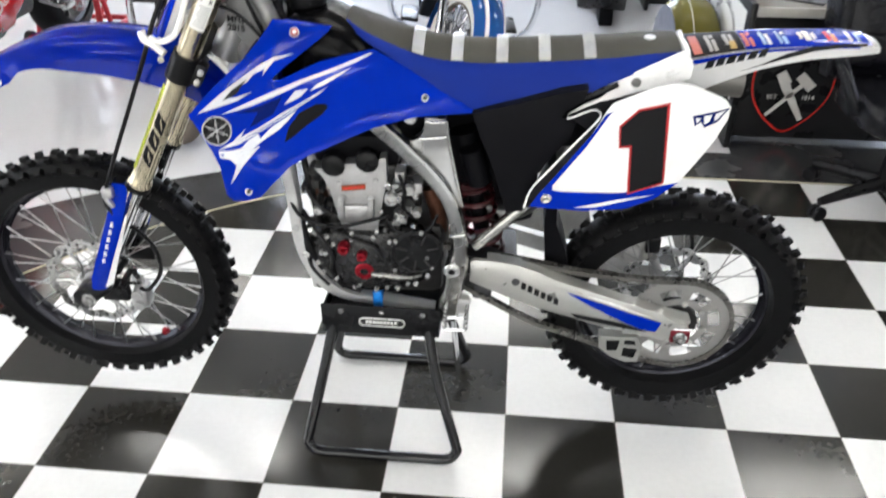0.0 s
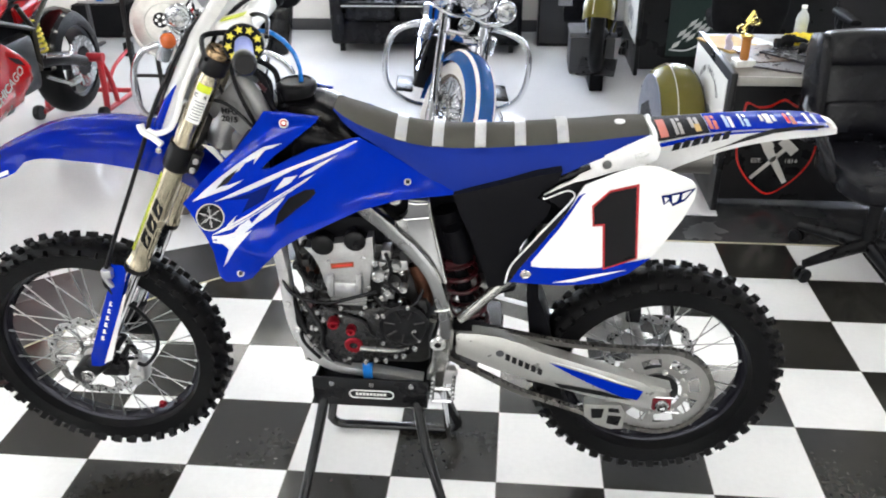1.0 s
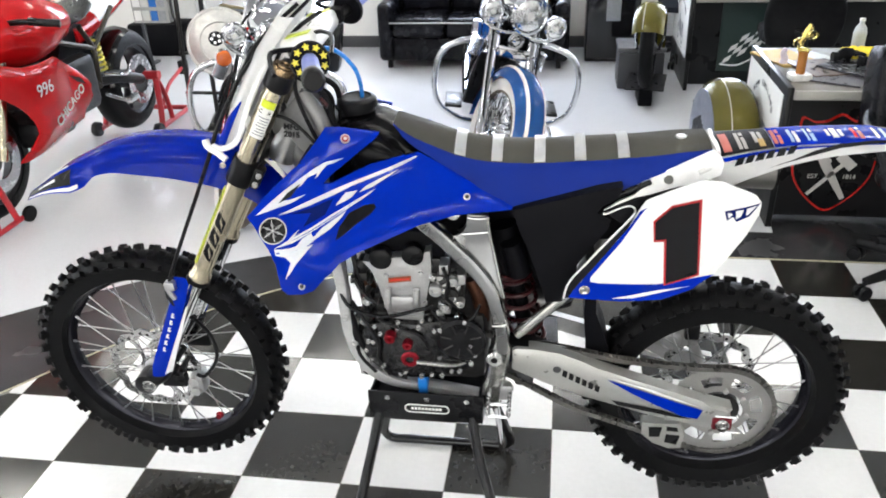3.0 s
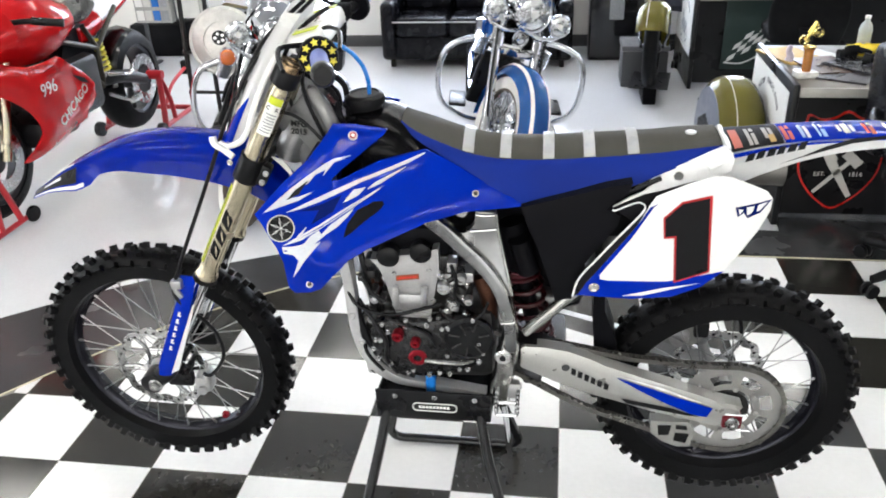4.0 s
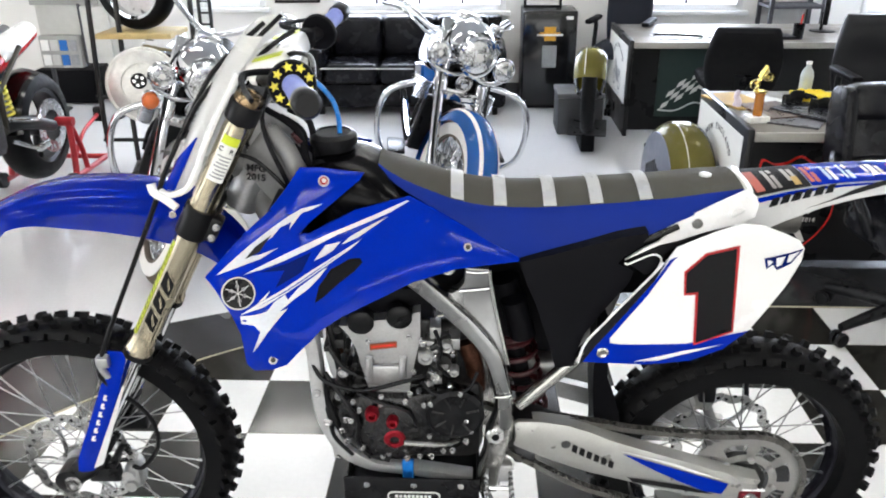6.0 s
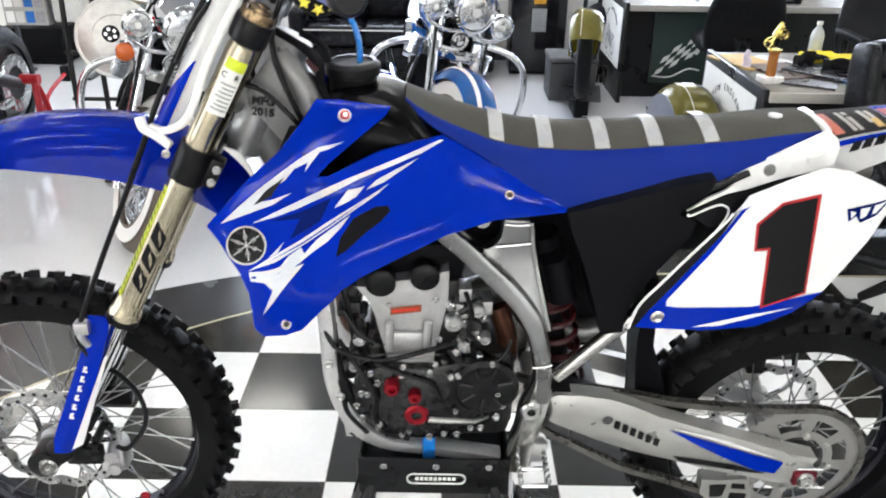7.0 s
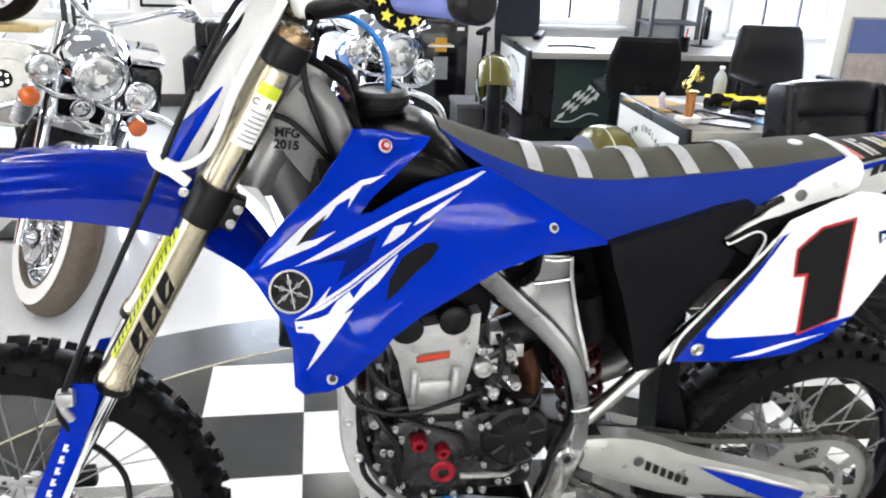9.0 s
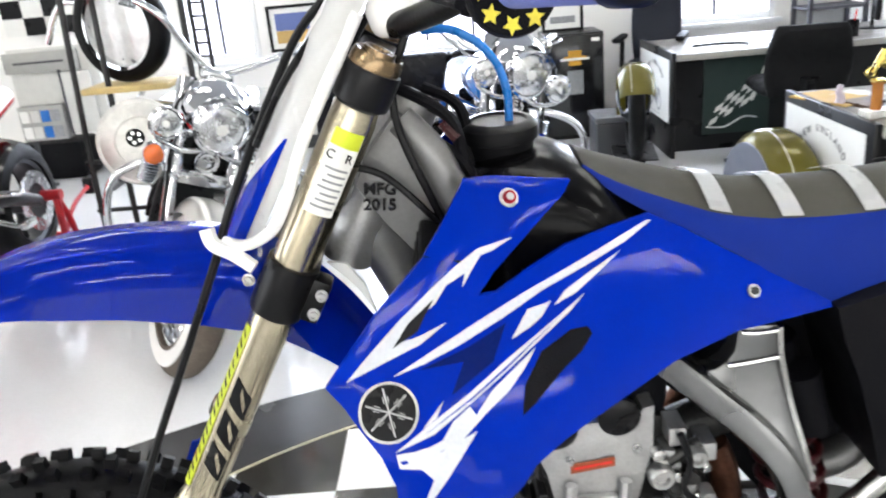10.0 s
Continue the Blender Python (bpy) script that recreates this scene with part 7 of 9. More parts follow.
def sport_bike(m):
    """A faired sports motorcycle in side view: front wheel at the origin, forward -x, left side -y."""
    t = thing("sport_motorcycle", m, "red faired sports motorcycle held on red paddock stands", "motorcycle")
    FR, RR, WB = 0.295, 0.315, 1.41
    for nm, cx, R, w, rim in (("front_wheel", 0.0, FR, 0.058, 0.215), ("rear_wheel", WB, RR, 0.088, 0.215)):
        ty, hp = B(), B()
        prof = []
        for k in range(11):
            a = math.pi * k / 10 - math.pi / 2
            prof.append((rim + (R - rim) * max(0.0, math.cos(a)) ** 0.6, w * math.sin(a)))
        lathe(ty, prof + [(rim, w * 0.6), (rim, -w * 0.6)], (cx, 0, R), 56, close=True)
        lathe(hp, [(rim + 0.008, -w * 0.85), (rim - 0.02, -w * 0.7), (rim - 0.022, w * 0.7), (rim + 0.008, w * 0.85), (rim, w * 0.85), (rim - 0.01, 0), (rim, -w * 0.85)], (cx, 0, R), 56, close=True)
        lathe(hp, [(0.03, -0.06), (0.06, -0.05), (0.06, 0.05), (0.03, 0.06)], (cx, 0, R), 24)
        arms = []
        for k in range(3):
            a = 2 * math.pi * k / 3 + 0.4
            for d in (-0.16, 0.16):
                arms.append(tube(B(), [(cx + 0.05 * math.cos(a), 0, R + 0.05 * math.sin(a)), (cx + (rim - 0.01) * math.cos(a + d), 0, R + (rim - 0.01) * math.sin(a + d))], (0.018, 0.012), 8, steps=1))
        wheel_ob = part(nm, hp, surface("grey_alloy_wheel", (0.05, 0.05, 0.055), 0.35, metal=0.7) if cx == 0 else bpy.data.materials["grey_alloy_wheel"], t, "dark alloy wheel")
        for arm in arms:
            part("wheel_spoke", arm, bpy.data.materials["grey_alloy_wheel"], wheel_ob)
        part("tyre", ty, RUBBER, wheel_ob, "black slick road tyre")
        part("brake_disc", lathe(B(), [(0.09, -0.003), (0.155, -0.003), (0.155, 0.003), (0.09, 0.003)], (cx, -w - 0.02, R), 40, close=True), STEEL, wheel_ob)
    fy = lambda x, z: -0.22 - 0.05 * math.sin(min(1, max(0, (x + 0.25) / 0.75)) * math.pi) + 0.45 * max(0.0, 0.40 - z) + 0.16 * max(0.0, z - 0.72)
    FAIR = [(-0.26, 0.72), (-0.20, 0.84), (-0.08, 0.80), (0.115, 0.725), (0.371, 0.705), (0.446, 0.695), (0.569, 0.611), (0.677, 0.530), (0.704, 0.444), (0.64, 0.336), (0.571, 0.294), (0.421, 0.278), (0.152, 0.270), (0.0, 0.285), (0.06, 0.33), (0.117, 0.40), (0.10, 0.47), (0.024, 0.561), (-0.116, 0.66)]
    for s in (-1, 1):
        f2 = fy if s < 0 else (lambda x, z: -fy(x, z))
        fp = part("side_fairing", panel(FAIR, f2, 0.006 * -s, soft=2, fine=0.06, rim=0.02 * -s), RED_PAINT, t, "glossy red side fairing")
        if s < 0:
            text_mesh("996", 0.088, Matrix.Translation((0.20, -0.284, 0.60)) @ SIDE @ Matrix.Rotation(radians(2), 4, "Z"), t, WHITE_PRINT, "number_print", "white printed 996")
            text_mesh("CHICAGO", 0.066, Matrix.Translation((0.370, -0.284, 0.468)) @ SIDE @ Matrix.Rotation(radians(22), 4, "Z"), t, PALE_BOARD, "side_print", "pale printed CHICAGO", 0.012)
            part("air_slot", panel([(0.50, 0.585), (0.60, 0.545), (0.64, 0.50), (0.56, 0.535)], lambda x, z: fy(x, z) - 0.003, 0), BLACK, fp, "black slot")
    rows = []
    for i in range(14):
        f = i / 13
        x = 0.22 + 0.54 * f
        w, zt = 0.14 + 0.05 * math.sin(math.pi * f), 0.90 + 0.10 * math.sin(math.pi * (0.15 + 0.75 * f))
        rows.append([(x, w * math.cos(a), 0.82 + (zt - 0.82) * math.sin(a)) for a in (2 * math.pi * k / 20 for k in range(20))])
    part("fuel_tank", loft(B(), rows, closed=True), RED_PAINT, t, "glossy red tank")
    rows = []
    for i in range(12):
        f = i / 11
        x = 0.66 + 0.40 * f
        w, zt = 0.100 + 0.05 * math.sin(math.pi * f), 0.825 + 0.05 * f * f
        rows.append([(x, w * math.cos(a), zt - 0.03 + 0.035 * math.sin(a)) for a in (2 * math.pi * k / 16 for k in range(16))])
    part("saddle", loft(B(), rows, closed=True), LEATHER, t, "black saddle")
    rows = []
    for i in range(15):
        f = i / 14
        x = 0.84 + 0.70 * f
        w, zc, h = 0.11 * (1 - 0.45 * f * f), 0.70 + 0.13 * f ** 1.2, 0.085 * (1 - 0.35 * f)
        rows.append([(x, w * math.cos(a), zc + h * math.sin(a)) for a in (2 * math.pi * k / 20 for k in range(20))])
    part("tail_unit", loft(B(), rows, closed=True), RED_PAINT, t, "red pointed tail")
    part("tail_cover", loft(B(), [[(p[0], p[1] * 1.02, p[2] + 0.003 if p[2] > rows[i][0][2] - 0.005 else rows[i][0][2] - 0.005) for p in rows[i]] for i in range(5, 15)], closed=True), WHITE, t, "white tail cover")
    rows = []
    for i in range(9):
        f = i / 8
        rows.append([(-0.13 + 0.32 * f, (0.05 + 0.15 * f) * math.cos(a), 0.80 + 0.06 * f + (0.07 + 0.10 * f) * math.sin(a)) for a in (2 * math.pi * k / 20 for k in range(20))])
    part("nose", loft(B(), rows, closed=True), RED_PAINT, t, "red nose fairing")
    part("front_mudguard", loft(B(), [[(0 - 0.33 * math.cos(a) * (1 - 0.12 * abs(u) ** 2), 0.075 * u, FR + 0.325 * math.sin(a) * (1 - 0.12 * abs(u) ** 2)) for u in (-1, -0.6, 0, 0.6, 1)] for a in (radians(10 + 120 * i / 12) for i in range(13))]), RED_PAINT, t, "red front mudguard")
    for s in (-1, 1):
        part("fork_leg", rod(B(), (0.0, s * 0.10, FR), (0.22, s * 0.10, 0.86), 0.026, seg=16), CHAMPAGNE, t, "gold fork leg")
        part("clip_on_bar", tube(B(), [(0.26, s * 0.12, 0.90), (0.28, s * 0.22, 0.905), (0.32, s * 0.33, 0.89)], 0.013, 10), BLACK, t, "black clip-on bar and grip")
        part("bar_grip", rod(B(), (0.28, s * 0.23, 0.905), (0.33, s * 0.36, 0.885), 0.019, seg=12), BLACK, t)
    bm = B()
    for a, b in (((0.40, 0.80), (0.95, 0.62)), ((0.95, 0.62), (1.22, 0.80)), ((0.85, 0.76), (0.95, 0.62)), ((0.95, 0.62), (0.93, 0.40)), ((0.93, 0.40), (0.75, 0.60))):
        for s in (-1, 1):
            tube(bm, [(a[0], s * 0.12, a[1]), (b[0], s * 0.12, b[1])], 0.014, 8, steps=1)
    part("trellis_frame", bm, surface("bronze_frame", (0.05, 0.045, 0.035), 0.35, metal=0.7), t, "bronze tube frame")
    part("engine", box(B(), 0.40, 0.90, -0.15, 0.15, 0.30, 0.62, 0.05), DARK_METAL, t, "dark engine")
    bm = B()
    tube(bm, [(0.93, -0.02, 0.42), (1.15, -0.10, 0.40), (WB, -0.11, RR)], (0.045, 0.032), 12)
    part("swingarm", bm, DARK_METAL, t, "single-sided cast swingarm")
    part("rear_shock", rod(B(), (1.03, -0.09, 0.44), (0.99, -0.08, 0.68), 0.026, seg=14), ALU, t)
    bm = B()
    tube(bm, [(1.03 - 0.04 * f / 60 + 0.034 * math.cos(f * 0.7), -0.09 + 0.034 * math.sin(f * 0.7), 0.46 + 0.20 * f / 60) for f in range(61)], 0.007, 6, steps=1)
    part("shock_spring", bm, YELLOW, t, "yellow shock spring")
    bm = B()
    tube(bm, [(0.92, -0.15, 0.36), (1.02, -0.20, 0.30), (1.10, -0.22, 0.28)], 0.012, 8)
    tube(bm, [(0.96, -0.14, 0.46), (1.06, -0.18, 0.44), (1.16, -0.17, 0.42), (1.22, -0.16, 0.46)], 0.010, 8)
    box(bm, 1.03, 1.14, -0.23, -0.20, 0.27, 0.31, 0.006)
    part("foot_control", bm, ALU, t, "aluminium foot controls")
    part("silencer", tube(B(), [(0.95, 0.15, 0.50), (1.15, 0.16, 0.68), (1.50, 0.10, 0.84)], 0.05, 14), ALU, t, "aluminium silencer")
    part("hugger", loft(B(), [[(WB - 0.335 * math.cos(a) * (1 - 0.10 * abs(u) ** 2), 0.10 * u, RR + 0.335 * math.sin(a) * (1 - 0.10 * abs(u) ** 2)) for u in (-1, -0.6, 0, 0.6, 1)] for a in (radians(5 + 85 * i / 12) for i in range(13))]), BLACK_GLOSS, t, "black rear wheel hugger")
    part("tail_infill", panel([(0.62, 0.60), (0.70, 0.72), (0.84, 0.78), (1.10, 0.72), (1.02, 0.60), (0.95, 0.45), (0.72, 0.36)], -0.09, 0.18, fine=0.08), BLACK_MATT, t, "dark engine bay behind the fairing")
    part("black_belly", box(B(), 0.22, 0.60, -0.17, 0.17, 0.26, 0.42, 0.06), BLACK, t, "black inner belly")
    return t


SPORT = pose(-1.86, 1.60, 0.045, 0, 0, 90)
sport_bike(SPORT)


def paddock_stand(m, label):
    t = thing("paddock_stand", m, label, "paddock stand", "paddock stands")
    for s in (-1, 1):
        part("upright", tube(B(), [(0.02, s * 0.17, 0.36), (-0.02, s * 0.19, 0.20), (-0.06, s * 0.20, 0.04)], 0.019, 12), RED_FRAME, t, "red tube upright")
        part("stay", tube(B(), [(0.03, s * 0.17, 0.35), (0.075, s * 0.19, 0.20), (0.09, s * 0.20, 0.05)], 0.016, 12), RED_FRAME, t)
        part("side_rail", rod(B(), (-0.12, s * 0.20, 0.045), (0.36, s * 0.20, 0.045), 0.017, seg=12), RED_FRAME, t, "red side rail")
        part("pad", rod(B(), (0.02, s * 0.10, 0.365), (0.02, s * 0.20, 0.365), 0.028, seg=16), RED_FRAME, t, "red support pad")
        part("caster", lathe(B(), [(0.008, -0.022), (0.045, -0.020), (0.048, -0.012), (0.048, 0.012), (0.045, 0.020), (0.008, 0.022)], (-0.14, s * 0.215, 0.048), 24), BLACK, t, "black stand wheel")
    part("cross_bar", rod(B(), (0.36, -0.20, 0.045), (0.36, 0.20, 0.045), 0.017, seg=12), RED_FRAME, t)
    part("handle", tube(B(), [(0.36, 0.0, 0.05), (0.50, 0.0, 0.16), (0.74, 0.0, 0.22)], 0.013, 10), RED_FRAME, t, "red lift handle")
    part("handle_grip", box(B(), 0.74, 0.80, -0.03, 0.03, 0.17, 0.27, 0.01), BLACK, t, "black handle grip")
    return t


paddock_stand(SPORT @ pose(1.46, 0, -0.045), "red tubular paddock stand under the rear wheel")
paddock_stand(SPORT @ pose(-0.09, 0, -0.045, 0, 0, 180) @ Matrix.Diagonal((1, 0.55, 0.85, 1)), "red tubular paddock stand under the front wheel")


def fendered_wheel(m, label, low, cover):
    """A motorcycle wheel under an olive fender, standing on its own."""
    t = thing("fendered_wheel", m, label, "wheel", "olive fendered wheels")
    ty, hp = B(), B()
    road_wheel((ty, None, hp), (0, 0, 0.29), 0.29, 0.060, 0.19)
    r = part("wheel_rim", hp, CHROME, t, "chrome spoked rim")
    part("tyre", ty, RUBBER, r, "black tyre")
    spokes_x(r, (0, 0, 0.29), 0.045, 0.18, 28, 0.045)
    part("hub", lathe(B(), [(0.02, -0.08), (0.05, -0.05), (0.03, -0.03), (0.03, 0.03), (0.05, 0.05), (0.02, 0.08)], (0, 0, 0.29), 20, Matrix.Rotation(math.pi / 2, 3, "Z")), DARK_METAL, r)
    bm, _ = arc_fender((0, 0, 0.29), 0.335, 0.125, low, 190, 0.06)
    part("fender", bm, OLIVE, t, "olive gold painted fender")
    rr = [[(0.125 * u, -(0.3362 - 0.06 * abs(u) ** 3.2) * math.cos(a), 0.29 + (0.3362 - 0.06 * abs(u) ** 3.2) * math.sin(a)) for u in (-0.36, -0.335, -0.31)] for a in (radians(low + 4 + (170 - low) * i / 24) for i in range(25))]
    part("fender_stripe", loft(B(), rr), surface("cream_stripe", (0.70, 0.66, 0.50), 0.2), t, "thin cream stripe")
    if cover:
        disc = part("side_cover", lathe(B(), [(0.278, 0.0), (0.278, 0.010), (0.245, 0.018), (0.10, 0.022), (0.02, 0.022)], (-0.118, 0, 0.29), 40, Matrix.Rotation(math.pi / 2, 3, "Z")), surface("blue_grey_cover", (0.16, 0.17, 0.21), 0.4, metal=0.4, vary=0.1), t, "blue-grey louvred side cover")
        for k in range(9):
            y = -0.13 + 0.0325 * k
            part("louvre", box(B(), -0.146, -0.136, y - 0.006, y + 0.006, 0.26 - 0.5 * abs(y), 0.42 - 0.5 * abs(y), 0.002), DARK_GREY, disc, "dark upright louvre")
    for s in (-1, 1):
        part("side_arm", tube(B(), [(s * 0.09, 0, 0.29), (s * 0.115, 0.14, 0.36), (s * 0.11, 0.28, 0.42)], 0.013, 8), BLACK, t)
    part("mount_post", box(B(), -0.05, 0.05, 0.28, 0.36, 0.0, 0.46, 0.012), BLACK, t, "black mounting post")
    part("foot_plate", box(B(), -0.16, 0.16, -0.10, 0.40, 0.0, 0.006), BLACK, t)
    return t


fendered_wheel(pose(1.735, 2.36, 0.01, 0, 0, 5) @ Matrix.Diagonal((0.88, 0.88, 0.88, 1)), "olive gold fender over a covered wheel beside the desk", -6, True)
fendered_wheel(pose(1.47, 3.75, 0.12, 0, 0, -9) @ Matrix.Diagonal((0.80, 0.85, 0.90, 1)), "olive gold fender on a wheel raised on a block", 32, False)
solid("wheel_block", box(B(), 1.43, 1.52, 3.70, 3.98, 0.0, 0.119, 0.008), BLACK_MATT, "low black wooden block under the wheel", "block")

# ---- office corner ----
def desk(m, w, d, h, label):
    t = thing("desk", m, label, "desk", "office desks")
    part("desktop", box(B(), 0, w, 0, d, h - 0.035, h, 0.006), DESK_TOP, t, "grey laminate top")
    part("top_edge", box(B(), 0.0, w, -0.012, 0.0, h - 0.040, h + 0.001, 0.003), DESK_EDGE, t, "grey edge strip")
    part("end_panel", box(B(), -0.028, 0.0, 0.0, d, 0.0, h + 0.012, 0.004), DESK_BLACK, t, "black end panel")
    part("end_panel", box(B(), w, w + 0.028, 0.0, d, 0.0, h + 0.012, 0.004), DESK_BLACK, t)
    part("front_panel", box(B(), 0.0, w, 0.10, 0.125, 0.02, h - 0.036), DESK_BLACK, t, "black modesty panel")
    part("poster", box(B(), -0.0315, -0.0285, 0.05, d - 0.03, 0.22, h - 0.035), PAPER, t, "white printed poster on the end panel")
    return t


nd = desk(pose(1.905, 1.85, 0), 1.5, 0.78, 0.655, "black desk with grey top, poster on end panel, shield on front")
fdk = desk(pose(1.80, 4.09, 0), 1.95, 0.84, 0.655, "black desk with grey top and a checkered flag board")
END = Matrix(((0, 0, -1, 0), (-1, 0, 0, 0), (0, 1, 0, 0), (0, 0, 0, 1)))  # lettering read from -x
for t, d, h in ((nd, 0.78, 0.655), (fdk, 0.80, 0.655)):
    for k, ch in enumerate("NEW ENGLAND"):
        a = radians((5 - k) * 7.8)
        if ch != " ":
            text_mesh(ch, 0.042, Matrix.Translation((-0.0325, d / 2 + 0.30 * math.sin(a), h - 0.385 + 0.30 * math.cos(a))) @ END @ Matrix.Rotation(a, 4, "Z"), t, BLACK, "lettering", "black arched poster heading")
    bm = B()
    for cy in (-0.105, 0.105):
        for k in range(20):
            a0, a1 = 2 * math.pi * k / 20, 2 * math.pi * (k + 1) / 20
            for r0, r1 in ((0.060, 0.044), (0.014, 0.002)):
                bm.faces.new([bm.verts.new((-0.0325, d / 2 + cy + r * math.cos(a), 0.325 + r * math.sin(a))) for r, a in ((r0, a0), (r0, a1), (r1, a1), (r1, a0))])
    for pts in (((-0.105, 0.345), (0.01, 0.425), (0.07, 0.41), (0.045, 0.345), (-0.03, 0.305)), ((0.01, 0.42), (0.09, 0.475), (0.115, 0.33), (0.095, 0.325), (0.07, 0.435)), ((-0.15, 0.405), (-0.045, 0.42), (-0.06, 0.39), (-0.13, 0.38))):
        bm.faces.new([bm.verts.new((-0.033, d / 2 + y, z)) for y, z in pts])
    part("poster_picture", bm, PRINT_GREY, t, "grey line picture of a machine")
    bm = B()
    for k in range(5):
        box(bm, -0.0327, -0.0317, d / 2 - 0.13 + 0.05 * k, d / 2 - 0.095 + 0.05 * k, 0.242, 0.248)
    part("poster_lines", bm, PRINT_GREY, t, "small grey caption bars")
# shield on the near desk
sx, sy, sz = 0.250, 0.10, 0.292
def shield(k, y, zc=0.0):
    half = [(0, 0.205), (0.05, 0.178), (0.10, 0.172), (0.150, 0.188), (0.152, 0.10), (0.160, 0.02), (0.150, -0.06), (0.11, -0.13), (0.055, -0.185), (0, -0.215)]
    pts = [(x * k, z * k) for x, z in half] + [(-x * k, z * k) for x, z in half[-2:0:-1]]
    return panel([(sx + x, sz + z + zc) for x, z in pts], y, 0.003, soft=3, fine=0.2)
sh = part("shield", shield(1.14, sy - 0.004), RED_PRINT, nd, "red edged shield sign with crossed saw and hammer")
part("shield_face", shield(1.085, sy - 0.0075), BLACK, nd)
def tool(pts, ang):
    c, s = math.cos(radians(ang)), math.sin(radians(ang))
    return panel([(sx + x * c - z * s, sz - 0.055 + x * s + z * c) for x, z in pts], sy - 0.0095, 0.0015, fine=0.3)
SAWM = surface("pale_steel_print", (0.55, 0.53, 0.50), 0.5)
part("saw_print", tool([(-0.022, 0.12), (0.022, 0.12), (0.026, 0.06), (0.016, 0.05), (0.004, -0.14), (-0.018, -0.14), (-0.026, 0.05)], 32), SAWM, nd)
part("hammer_print", tool([(-0.010, 0.06), (-0.045, 0.06), (-0.045, 0.105), (0.045, 0.105), (0.045, 0.06), (0.010, 0.06), (0.008, -0.14), (-0.008, -0.14)], -42), SAWM, nd)
text_mesh("EST.", 0.030, Matrix.Translation((sx - 0.078, sy - 0.0095, sz - 0.068)) @ SIDE, nd, SAWM, "lettering")
text_mesh("1814", 0.030, Matrix.Translation((sx + 0.078, sy - 0.0095, sz - 0.068)) @ SIDE, nd, SAWM, "lettering")
# flag boards
def flag_board(t, x0, z0, y):
    b = part("flag_board", box(B(), x0, x0 + 0.42, y - 0.010, y, z0, z0 + 0.48), DARK_GREEN, t, "dark green board with a checkered flag")
    for i in range(6):
        for j in range(4):
            if (i + j) % 2 == 0:
                u, v = x0 + 0.03 + 0.050 * i + 0.018 * j, z0 + 0.05 + 0.042 * j + 0.027 * i
                bm = B()
                vs = [bm.verts.new((u + a, y - 0.0115, v + c)) for a, c in ((0, 0), (0.050, 0.027), (0.068, 0.069), (0.018, 0.042))]
                bm.faces.new(vs)
                part("flag_square", bm, PAPER, t)
    bm = B()
    tube(bm, [(x0 + 0.02, y - 0.012, z0 + 0.05), (x0 + 0.14, y - 0.012, z0 + 0.045), (x0 + 0.26, y - 0.012, z0 + 0.10), (x0 + 0.34, y - 0.012, z0 + 0.09)], 0.006, 6)
    tube(bm, [(x0 + 0.30, y - 0.012, z0 + 0.20), (x0 + 0.36, y - 0.012, z0 + 0.33), (x0 + 0.40, y - 0.012, z0 + 0.45)], 0.016, 6, flat=0.2)
    part("flag_stroke", bm, PAPER, t)


flag_board(fdk, 0.20, 0.12, 0.10)
bm = B()
for i in range(3):
    tube(bm, [(0.60 + 0.09 * i, 0.096, 0.16), (0.66 + 0.09 * i, 0.096, 0.26), (0.72 + 0.09 * i, 0.096, 0.16)], 0.008, 6, steps=1)
part("logo_bar", bm, PAPER, nd, "white printed strokes")


